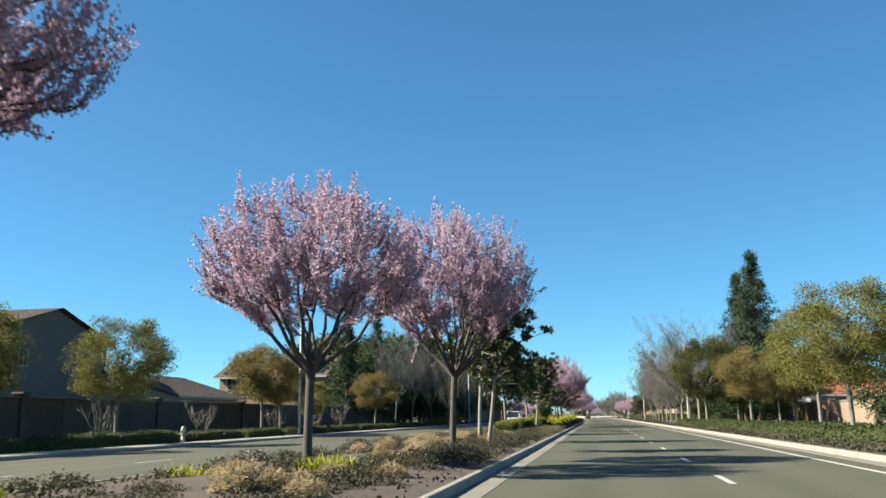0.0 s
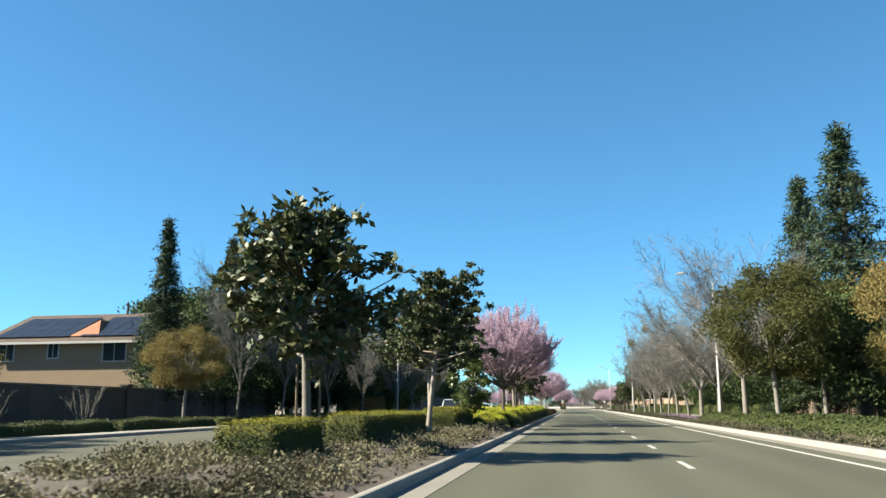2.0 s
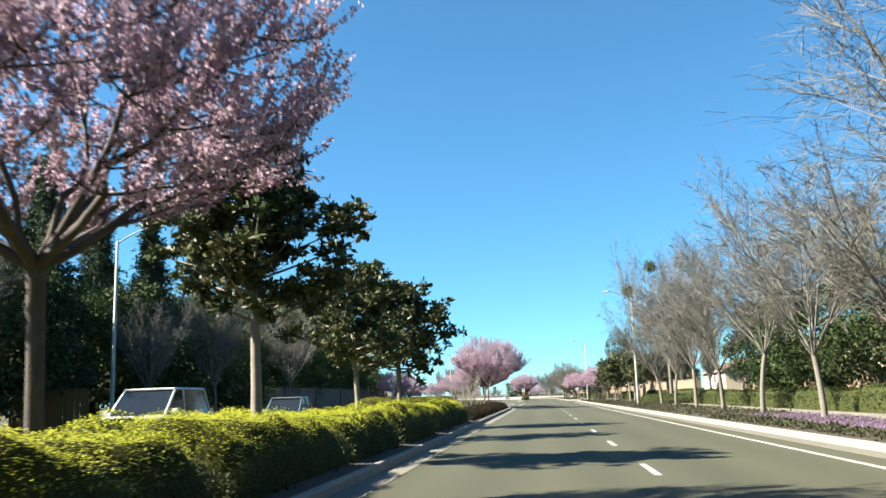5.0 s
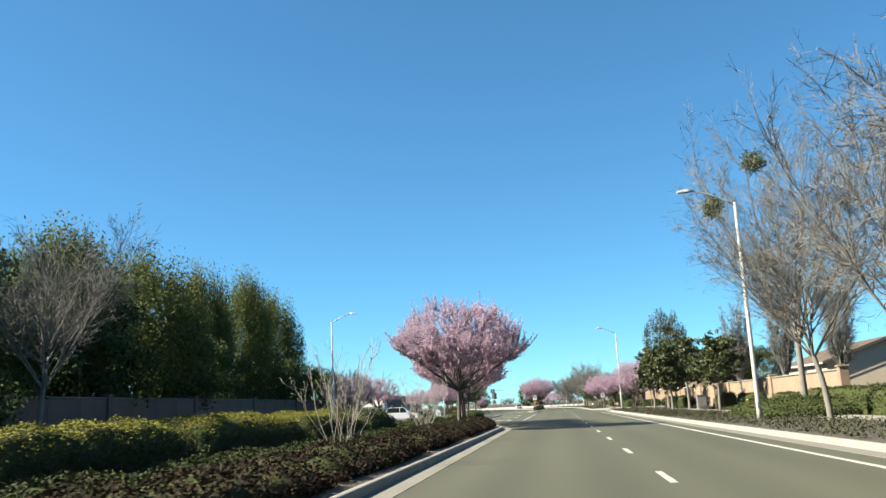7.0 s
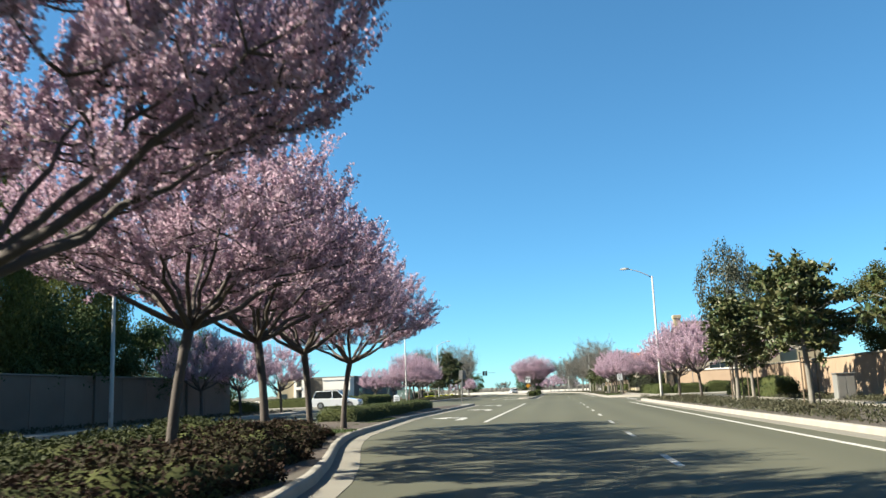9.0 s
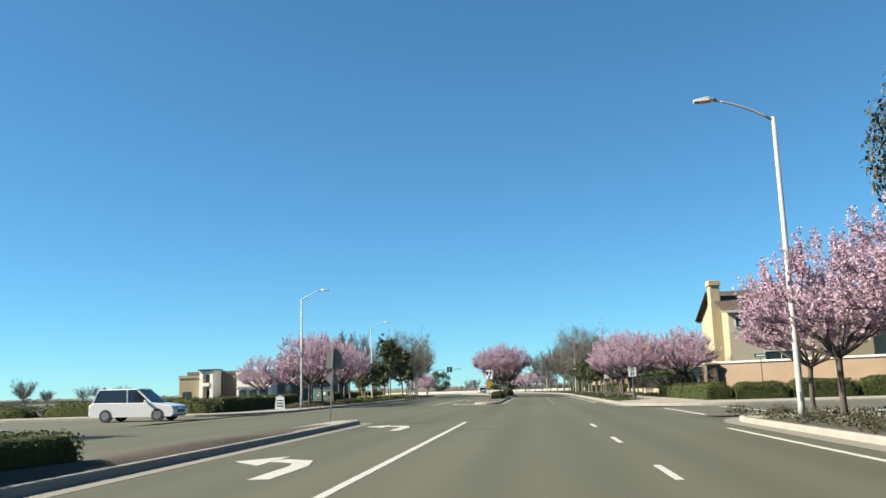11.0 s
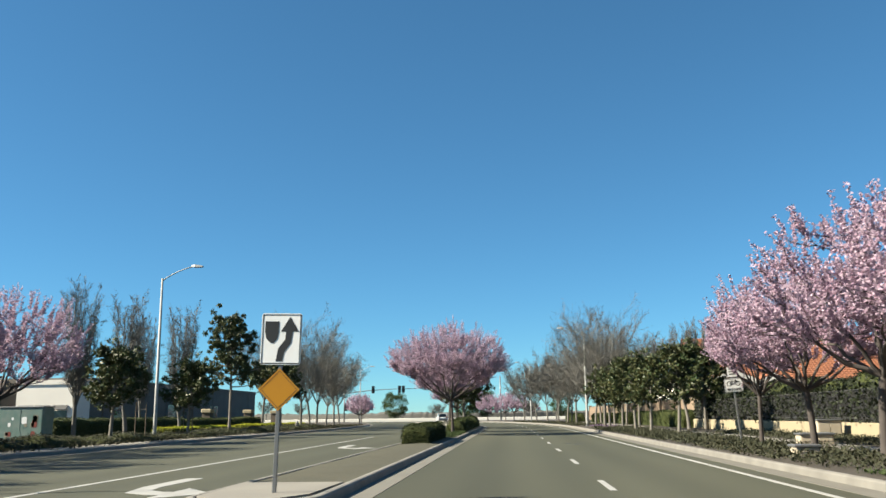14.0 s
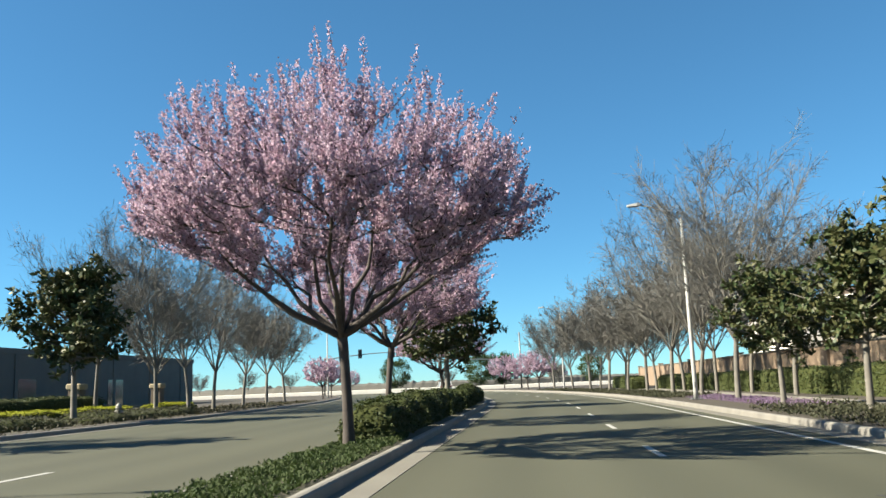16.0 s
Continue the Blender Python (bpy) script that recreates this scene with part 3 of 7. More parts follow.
def on_line(pts, t):
    f = t * (len(pts) - 1)
    i = min(int(f), len(pts) - 2)
    return pts[i].lerp(pts[i + 1], f - i)


def rv(r, s=1.0):
    return Vector((r.gauss(0, s), r.gauss(0, s), r.gauss(0, s)))


def scatter_on(rng, lines, per_metre, jitter):
    """Points strewn along polylines."""
    out = []
    for pts, w in lines:
        a = np.array([tuple(p) for p in pts])
        seg = np.linalg.norm(np.diff(a, axis=0), axis=1)
        n = int(seg.sum() * per_metre * w)
        if n < 1:
            continue
        k = rng.choice(len(seg), n, p=seg / seg.sum())
        t = rng.random((n, 1))
        out.append(a[k] * (1 - t) + a[k + 1] * t + rng.normal(size=(n, 3)) * jitter)
    return np.concatenate(out)


def make_plum(seed, fork=2.0, wide=3.9, high=7.6, lean=0.15, per_metre=42, size=0.088, subs=290, twigs=6, low=0.3, limbs=7):
    """A flowering plum: dark limbs opening like a fan from one fork into a broad dome of upright shoots thick with blossom."""
    r, rng = random.Random(seed), np.random.default_rng(seed)
    g, tips, limb_geos, shoots = Geo(), Geo(), [], []
    a0 = r.uniform(0, 6.28)
    top = Vector((lean * math.cos(a0), lean * math.sin(a0), fork))
    g.tube(bez((0, 0, -0.15), (lean * 0.1, 0, fork * 0.5), top, 5), [0.15, 0.115, 0.105, 0.1, 0.105, 0.115], 9, False)
    wz = fork + low * (high - fork)  # height of the widest ring
    hub = top + Vector((0, 0, 0.05))

    def skin(w, a):
        """A point of the dome; w: 0 at its top, 1 at the widest ring and a little more below it."""
        k = 1 + 0.13 * noise.noise(Vector((math.cos(a) * 1.3 + seed, math.sin(a) * 1.3, w * 2.0)))
        q = math.sin(min(w, 1.0) * math.pi / 2) ** 0.85 * (wide - 0.3) * (1 - 0.25 * max(0.0, w - 1))
        z = wz + (high - 0.55 - wz) * max(0.0, math.cos(min(w, 1.0) * math.pi / 2)) ** 1.02 - 1.6 * max(0.0, w - 1)
        return hub + (Vector((top.x + math.cos(a) * q, top.y + math.sin(a) * q, z)) - hub) * k

    lines = []
    for n, w, f, rad in ((limbs, 0.92, 0.72, 0.075), (4, 0.55, 0.62, 0.065), (2, 0.2, 0.55, 0.055)):
        for i in range(n):
            a = a0 + 6.283 * (i + r.uniform(-0.28, 0.28)) / n + n
            tip = hub.lerp(skin(w + r.uniform(-0.07, 0.07), a), f * r.uniform(0.85, 1.1))
            c = hub.lerp(tip, 0.5) + Vector((math.cos(a), math.sin(a), -0.6)) * 0.1 * (tip - hub).length
            limb = bez(top - Vector((0, 0, 0.15)), c, tip, 6)
            limb = limb[:2] + [p + rv(r, 0.05) for p in limb[2:]]
            limb_geos.append(Geo().tube(limb, taper(rad, 0.02, 6), 6, False))
            lines.append(limb)
    ends = [on_line(ln, t) for ln in lines for t in (0.35, 0.5, 0.65, 0.8, 0.9, 1.0)]
    for i in range(subs):
        w = math.acos(1 - (i + 0.5) / subs * 1.0) / (math.pi / 2) * 1.16
        a = i * 2.39996 + r.uniform(-0.35, 0.35)
        f = 1.0 - 0.5 * r.random() ** 1.7
        e = hub.lerp(skin(w, a), f)
        out = (e - hub).normalized()
        s = min(ends, key=lambda p: (p - e).length + (1.2 if p.z > e.z - 0.1 else 0.0) + 1.2 * max(0.0, (p - hub).length - (e - hub).length + 0.35))
        if (s - e).length > 2.2:
            s = s.lerp(e, 0.3)
        sub = bez(s, s.lerp(e, 0.5) - Vector((0, 0, 0.1)) + rv(r, 0.04), e, 3)
        tips.tube(sub, taper(0.019, 0.009, 3), 4, False)
        shoots.append((sub[1:], 0.8))
        ends += [sub[2], e]
        for k in range(twigs):
            s2 = on_line(sub, r.uniform(0.25, 1.0) if k else 1.0)
            d = (out * r.uniform(0.3, 1.1) + Vector((0, 0, r.uniform(0.1, 0.8))) + rv(r, 0.26)).normalized()
            ln = r.uniform(0.35, 0.85) * (1.2 if k == 0 else 0.9)
            tw = [s2, s2 + d * ln * 0.5 + rv(r, 0.02), s2 + d * ln + Vector((0, 0, 0.05))]
            side = d.cross(rv(r)).normalized() * 0.007
            tips.add([s2 - side, s2 + side, tw[2] + side * 0.5, tw[2] - side * 0.5], [(0, 1, 2, 3)])
            shoots.append((tw, 1.0 if r.random() < 0.94 else 0.3))
    for i in range(int(subs * 0.5)):  # straight upright shoots standing out of the dome
        s2 = hub.lerp(skin(r.random() ** 0.7, r.uniform(0, 6.283)), r.uniform(0.88, 0.99))
        d = ((s2 - hub).normalized() * 0.45 + Vector((0, 0, 1)) + rv(r, 0.14)).normalized()
        e = s2 + d * r.uniform(0.4, 0.8)
        side = d.cross(rv(r)).normalized() * 0.006
        tips.add([s2 - side, s2 + side, e + side * 0.5, e - side * 0.5], [(0, 1, 2, 3)])
        shoots.append(([s2, s2.lerp(e, 0.5), e], 1.25))
    pts = scatter_on(rng, shoots, per_metre, 0.026)
    return g, leaf_quads(rng, pts, size, size * 0.95, 0.2, 1.0, 0.3), limb_geos, tips


def blade_quads(rng, segs, w0, w1):
    """Thin tapering twigs as narrow quads from an array (n, 2, 3)."""
    a, b = segs[:, 0], segs[:, 1]
    s = np.cross(b - a, rng.normal(size=a.shape))
    s /= np.linalg.norm(s, axis=1, keepdims=True) + 1e-9
    return np.stack([a - s * w0 / 2, a + s * w0 / 2, b + s * w1 / 2, b - s * w1 / 2], 1)


def make_bare(seed, fork=2.2, wide=3.2, high=9.0, r0=0.1, fan=6, column=False, twiglets=5, subs=14, twigs=10, thin=0.013):
    """A leafless tree with rising limbs and a haze of fine grey twigs."""
    r, rng = random.Random(seed), np.random.default_rng(seed)
    g, segs = Geo(), []
    top = Vector((r.gauss(0, 0.12), r.gauss(0, 0.12), fork))
    g.tube(bez((0, 0, -0.15), (0, 0, fork * 0.5), top, 4), taper(r0 * 1.2, r0 * 0.9, 4), 8, False)
    a0 = r.uniform(0, 6.28)
    for i in range(fan + 2):
        a = a0 + 6.283 * (i + r.uniform(-0.2, 0.2)) / fan
        reach = wide * r.uniform(0.5, 0.76) * (0.52 if column else 1)
        if i >= fan:
            reach *= 0.3
        tip = Vector((math.cos(a) * reach, math.sin(a) * reach, high * r.uniform(0.7, 0.86)))
        c = top + Vector((math.cos(a) * reach * 0.5, math.sin(a) * reach * 0.5, (high - fork) * (0.2 if column else 0.3)))
        limb = bez(top - Vector((0, 0, 0.1)), c, tip, 7)
        limb = limb[:2] + [p + rv(r, 0.05) for p in limb[2:]]
        g.tube(limb, taper(r0 * 0.45, 0.012, 7), 6, False)
        for j in range(subs):
            t = 0.15 + 0.85 * (j + r.random()) / subs
            s = on_line(limb, t)
            b = a + r.uniform(-1.7, 1.7)
            ln = (1 - 0.5 * t) * wide * r.uniform(0.35, 0.7)
            w = Vector((math.cos(b), math.sin(b), r.uniform(1.8, 3.2) if column else r.uniform(0.4, 1.6))).normalized()
            sub = bez(s, s + w * ln * 0.5 + rv(r, 0.1) - Vector((0, 0, 0.06 * ln)), s + w * ln + Vector((0, 0, 0.22 * ln)), 4)
            g.tube(sub, taper(0.014 + 0.016 * (1 - t), 0.006, 4), 4, False)
            for k in range(twigs):
                s2 = on_line(sub, 0.15 + 0.85 * r.random())
                w2 = (w + rv(r, 0.5) + Vector((0, 0, 0.2))).normalized()
                l2 = ln * r.uniform(0.28, 0.6)
                tw = [s2, s2 + w2 * l2 * 0.5 + rv(r, 0.03), s2 + w2 * l2 + Vector((0, 0, 0.08))]
                segs += [(tuple(tw[0]), tuple(tw[1])), (tuple(tw[1]), tuple(tw[2]))]
                for m in range(twiglets):
                    s3 = on_line(tw, 0.1 + 0.9 * r.random())
                    w3 = (w2 + rv(r, 0.5)).normalized()
                    e3 = s3 + w3 * l2 * r.uniform(0.3, 0.75)
                    segs.append((tuple(s3), tuple(e3)))
                    segs.append((tuple(s3.lerp(e3, 0.5)), tuple(s3.lerp(e3, 0.5) + (w3 + rv(r, 0.6)).normalized() * l2 * 0.25)))
    return g, blade_quads(rng, np.array(segs), thin, thin * 0.5)


def make_magnolia(seed, high=6.6, wide=2.55, fork=2.7, leaves=58, size=0.165):
    """A southern magnolia: pale straight trunk, tiers of branches ending in rosettes of leathery leaves."""
    r, rng = random.Random(seed), np.random.default_rng(seed)
    g, pts = Geo(), []
    top = Vector((r.gauss(0, 0.25), r.gauss(0, 0.25), high - 0.3))
    trunk = bez((0, 0, -0.15), (r.gauss(0, 0.1), r.gauss(0, 0.1), high * 0.5), top, 8)
    g.tube(trunk, [0.125, 0.105, 0.098, 0.088, 0.078, 0.065, 0.05, 0.035, 0.02], 8, False)
    n = 46
    for i in range(n):
        z = i / (n - 1)
        s = on_line(trunk, fork / high + (1 - fork / high) * z * 0.95)
        a = i * 2.4 + r.uniform(-0.5, 0.5)
        ln = wide * (1.05 - 0.62 * z ** 1.4) * r.uniform(0.45, 1.15) * (0.75 if z < 0.06 else 1)
        e = s + Vector((math.cos(a) * ln, math.sin(a) * ln, r.uniform(0.15, 0.85) * (0.6 + ln * 0.3)))
        br = bez(s, s.lerp(e, 0.5) - Vector((0, 0, 0.12)), e, 4)
        g.tube(br, taper(0.035 * (1.2 - z), 0.01, 4), 5, False)
        for k in range(7):
            c = on_line(br, r.uniform(0.35, 1.0)) + rv(r, 0.24) if k else e
            pts.append((c, 0.20 if k else 0.16))
    cs = np.array([tuple(c) for c, _ in pts])
    cs = np.repeat(cs, leaves, axis=0)
    d = rng.normal(size=cs.shape)
    d[:, 2] = np.abs(d[:, 2]) * 0.6
    cs = cs + d / np.linalg.norm(d, axis=1, keepdims=True) * rng.random((len(cs), 1)) * 0.2
    return g, leaf_quads(rng, cs, size, size * 0.46, 0.25, 0.8, 0.12)


def make_round(seed, high=6.0, wide=2.4, fork=2.0, clumps=66, leaves=210, size=0.12, droop=0.0, narrow_top=0.0, r0=0.12):
    """A broad-leaved evergreen: limbs to many clumps of small leaves with gaps between."""
    r, rng = random.Random(seed), np.random.default_rng(seed)
    g, pts = Geo(), []
    top = Vector((r.gauss(0, 0.1), r.gauss(0, 0.1), fork))
    g.tube(bez((0, 0, -0.15), (0, 0, fork * 0.5), top, 4), taper(r0 * 1.15, r0 * 0.9, 4), 8, False)
    cz, rz = (fork * 0.75 + high) / 2, (high - fork * 0.75) / 2
    for i in range(clumps):
        d = rv(r)
        d = d.normalized() * (r.uniform(0.55, 1.0) ** 0.6)
        w = wide * (1 - narrow_top * max(0, d.z))
        c = Vector((d.x * w, d.y * w, cz + d.z * rz))
        if i % 4 == 0:
            g.tube(bez(top, top.lerp(c, 0.5) + Vector((0, 0, 0.3)), c, 3), taper(0.05, 0.01, 3), 4, False)
        rad = r.uniform(0.45, 0.75) * wide * 0.46
        n = int(leaves * r.uniform(0.6, 1.3))
        o = rng.normal(size=(n, 3))
        o /= np.linalg.norm(o, axis=1, keepdims=True)
        o *= rng.uniform(0.35, 1.05, (n, 1)) * rad
        o[:, 2] = o[:, 2] * (0.75 + droop) - droop * rad * rng.random(n) * 1.5
        pts.append(o + np.array(tuple(c)))
    return g, leaf_quads(rng, np.concatenate(pts), size, size * 0.55, -0.6 * droop, 1.0, 0.15)


def make_conifer(seed, high=15.0, wide=4.3, base=1.6, size=0.34):
    """A redwood-like conifer: straight trunk, tiers of drooping sprays."""
    r, rng = random.Random(seed), np.random.default_rng(seed)
    g, pts, dirs = Geo(), [], []
    g.tube([(0, 0, -0.15), (0, 0, high * 0.5), (0, 0, high)], [0.3, 0.16, 0.02], 8, False)
    z = base
    while z < high - 0.25:
        f = (z - base) / (high - base)
        for k in range(9):
            a = r.uniform(0, 6.283)
            ln = wide * (1 - f) ** 1.05 * r.uniform(0.5, 1.12) + 0.14
            s = Vector((0, 0, z + r.uniform(-0.2, 0.2)))
            e = s + Vector((math.cos(a) * ln, math.sin(a) * ln, r.uniform(-0.25, 0.35) * ln))
            br = bez(s, s.lerp(e, 0.5) + Vector((0, 0, 0.18 * ln)), e, 3)
            g.tube(br, taper(0.03, 0.008, 3), 3, False)
            n = int(16 + 34 * ln)
            for _ in range(n):
                p = on_line(br, r.uniform(0.12, 1.0) ** 0.7)
                pts.append(tuple(p + rv(r, 0.12)))
        z += 0.36 + 0.16 * (1 - f)
    return g, leaf_quads(rng, np.array(pts), size, size * 0.2, -0.3, 0.7, 0.2)


def make_myrtle(seed, high=2.9, stems=9):
    """A pruned crape myrtle: pale bare stems fanning out from one foot, forking into knuckled twigs."""
    r = random.Random(seed)
    stem_geos = []
    for i in range(stems):
        g = Geo()
        stem_geos.append(g)
        a = 6.283 * (i + r.uniform(-0.3, 0.3)) / stems
        reach = high * r.uniform(0.12, 0.38)
        out = Vector((math.cos(a), math.sin(a), 0))
        e = out * reach + Vector((0, 0, high * r.uniform(0.55, 0.85)))
        st = bez(out * 0.05 + Vector((0, 0, -0.1)), out * reach * 0.5 + Vector((0, 0, high * 0.3)), e, 6)
        st = st[:1] + [p + rv(r, 0.035) for p in st[1:]]
        g.tube(st, taper(0.0105, 0.006, 6), 6)
        for j in range(6):
            s = on_line(st, r.uniform(0.42, 0.98) if j > 1 else 1.0)
            w = (out * r.uniform(-0.2, 0.8) + Vector((0, 0, 1.2)) + rv(r, 0.5)).normalized()
            ln = r.uniform(0.3, 0.75)
            tw = bez(s, s + (w + out * 0.35) * ln * 0.4, s + w * ln + Vector((0, 0, 0.08)), 3)
            g.tube(tw, taper(0.0055, 0.0035, 3), 4)
            for k in range(2):
                b0 = on_line(tw, r.uniform(0.3, 0.9))
                g.tube([b0, b0 + (w + rv(r, 0.55)).normalized() * r.uniform(0.15, 0.35)], [0.004, 0.002], 4)
    return stem_geos


PROTO = {}
EXACT = ("plum_a", "plum_b", "plum_c", "plum_tall", "plum_far", "mag_a", "mag_b", "gold", "olive", "bare_a", "bare_b", "bare_far", "pepper")  # sized by their own scale alone


def plant(kind, x, y, label, turn=0.0, s=1.0, sx=None, z=0.18, group=""):
    """Plants a tree: builds the kind once, then copies it. s: height scale, sx: width scale."""
    name, cat, build = KINDS[kind]
    m = place(x + bend(y), y, z, turn, sx or s, sx or s, s)
    if kind in PROTO:
        ob = copy_thing(PROTO[kind], m)
        if kind in EXACT:
            ob.matrix_basis = m
    else:
        ob = new(name)
        build(ob)
        ob.matrix_basis = m
        PROTO[kind] = ob
        tagged(ob, "", cat)
    tagged(ob, label, cat, group)
    return ob


def grown(maker, leaf, bark, crown="crown", **kw):
    def build(ob):
        made = maker(**kw)
        if isinstance(made, list):
            for stem in made:
                part("stem", stem, bark, ob, "", True)
            return
        g, q = made[:2] if isinstance(made, tuple) else (made, None)
        if isinstance(made, tuple) and len(made) == 4:
            for limb in made[2]:
                part("limb", limb, bark, ob, "", True)
            part("fine_branching", made[3], bark, ob, "", True)
        part("trunk", g, bark, ob, "", True)
        if q is not None:
            part(crown, quad_mesh(crown, q, leaf), leaf, ob)
    return build


KINDS = {
    "plum_a": ("plum_tree", "tree", grown(make_plum, BLOSSOM, BARK_PLUM, seed=3, fork=2.15, high=6.9, wide=4.5, subs=400, per_metre=78, size=0.052, low=0.44)),
    "plum_b": ("plum_tree", "tree", grown(make_plum, BLOSSOM, BARK_PLUM, seed=14, wide=3.6, high=7.3, fork=2.8, lean=0.4, limbs=6, subs=280, twigs=5, per_metre=74, size=0.054)),
    "plum_tall": ("plum_tree", "tree", grown(make_plum, BLOSSOM, BARK_PLUM, seed=19, wide=2.9, high=7.2, fork=2.35, lean=0.1, limbs=6, subs=260, twigs=5, low=0.42, per_metre=74, size=0.054)),
    "plum_c": ("plum_tree", "tree", grown(make_plum, BLOSSOM, BARK_PLUM, seed=25, wide=3.15, high=6.2, fork=2.0, limbs=6, subs=150, twigs=5, per_metre=62, size=0.066)),
    "plum_far": ("plum_tree", "tree", grown(make_plum, BLOSSOM, BARK_PLUM, seed=37, wide=3.0, high=6.2, fork=1.8, per_metre=22, size=0.18, limbs=6, subs=70, twigs=4)),
    "mag_a": ("magnolia_tree", "tree", grown(make_magnolia, MAGNOLIA, BARK_PALE, seed=5)),
    "mag_b": ("magnolia_tree", "tree", grown(make_magnolia, MAGNOLIA, BARK_PALE, seed=9, high=6.0, wide=2.4)),
    "mag_c": ("magnolia_tree", "tree", grown(make_magnolia, MAGNOLIA, BARK_GREY, seed=12, high=5.2, wide=2.2, fork=2.0, leaves=22, size=0.24)),
    "bare_a": ("bare_tree", "tree", grown(make_bare, TWIG, BARK_GREY, "fine_branching", seed=6, high=10.4, wide=5.0)),
    "bare_b": ("bare_tree", "tree", grown(make_bare, TWIG, BARK_GREY, "fine_branching", seed=8, high=9.6, wide=4.7, fork=2.5)),
    "bare_tall": ("bare_tree", "tree", grown(make_bare, TWIG, BARK_GREY, "fine_branching", seed=15, high=13.0, wide=6.6, fork=2.9, r0=0.15, fan=7, subs=14)),
    "bare_far": ("bare_tree", "tree", grown(make_bare, TWIG, BARK_GREY, "fine_branching", seed=18, high=8.0, wide=4.2, twiglets=7, twigs=8, fan=6, subs=10, thin=0.024)),
    "column": ("bare_pear_tree", "tree", grown(make_bare, TWIG, BARK_GREY, "fine_branching", seed=21, high=9.0, wide=2.4, fork=1.6, fan=8, column=True, r0=0.11, thin=0.014, twiglets=5)),
    "olive": ("street_tree", "tree", grown(make_round, OLIVE_LEAF, BARK_GREY, seed=31, high=6.6, wide=2.4, fork=2.8, clumps=84, leaves=430, size=0.09, r0=0.1)),
    "gold": ("street_tree", "tree", grown(make_round, GOLD_LEAF, BARK_GREY, seed=33, high=5.5, wide=2.15, fork=2.9, clumps=84, leaves=460, size=0.085, r0=0.09)),
    "oak": ("street_tree", "tree", grown(make_round, OAK_LEAF, BARK_GREY, seed=35, high=8.2, wide=3.1, fork=3.2, clumps=96, leaves=330, size=0.13)),
    "dark": ("evergreen_tree", "tree", grown(make_round, DARK_LEAF, BARK_DARK, seed=41, high=10.0, wide=4.2, fork=1.2, clumps=86, leaves=120, size=0.3, r0=0.2)),
    "pepper": ("pepper_tree", "tree", grown(make_round, PEPPER_LEAF, BARK_DARK, seed=43, high=10.4, wide=4.6, fork=2.0, clumps=150, leaves=400, size=0.19, droop=0.7, r0=0.25)),
    "eucalypt": ("eucalyptus_tree", "tree", grown(make_round, GREY_LEAF, BARK_PALE, seed=45, high=11.0, wide=2.8, fork=3.4, clumps=60, leaves=110, size=0.24, droop=0.3)),
    "conifer": ("conifer_tree", "tree", grown(make_conifer, NEEDLE, BARK_DARK, seed=51)),
    "conifer_slim": ("conifer_tree", "tree", grown(make_conifer, NEEDLE, BARK_DARK, seed=53, high=14.0, wide=2.5)),
    "myrtle": ("crape_myrtle", "tree", grown(make_myrtle, None, BARK_WHITE, seed=61)),
    "myrtle_b": ("crape_myrtle", "tree", grown(make_myrtle, None, BARK_WHITE, seed=63, high=2.5, stems=8)),
    "sapling": ("young_tree", "tree", grown(make_round, YOUNG_LEAF, BARK_GREY, seed=65, high=3.7, wide=0.95, fork=0.9, clumps=44, leaves=90, size=0.17, r0=0.05)),
}
PLUM = "flowering plum tree in full pink blossom"
# median, southern part: plums and magnolias
for kind, x, y, turn, s, sx in (
        ("plum_b", -7.85, 10.2, 40, 1.2, 0.78), ("plum_tall", -6.55, 21.8, 80, 0.91, 0.92), ("plum_tall", -4.1, 26.4, 130, 0.95, 0.8),
        ("plum_a", -4.15, 89.3, 200, 0.97, 0.73), ("plum_b", -4.7, 94.7, 20, 0.95, 0.7), ("plum_b", -4.4, 103.3, 250, 0.9, 0.82),
        ("plum_a", -4.6, 177.3, 60, 0.98, 0.82), ("plum_b", -5.45, 183.2, 10, 0.79, 0.77), ("plum_b", -5.7, 188.1, 100, 0.83, 0.84), ("plum_b", -6.1, 192.7, 220, 0.8, 0.8), ("plum_b", -6.4, 197.3, 300, 0.76, 0.8),
        ("plum_a", -3.6, 319.6, 150, 0.97, 0.89), ("plum_b", -4.5, 329.0, 30, 0.82, 0.85), ("plum_c", -5.0, 352.0, 30, 0.9, 0.9)):
    tree = plant(kind, x, y, PLUM + " growing in the median", turn, s, sx, group="plum trees of the median")
    if y == 177.3:  # its trunk leans towards the road
        tree.matrix_basis = pose(x - 0.12 + bend(y), y, 0.18, 0, 4, 0) @ place(0, 0, 0, turn, sx, sx, s)
MAG = "dark glossy magnolia tree with a pale trunk growing in the median"
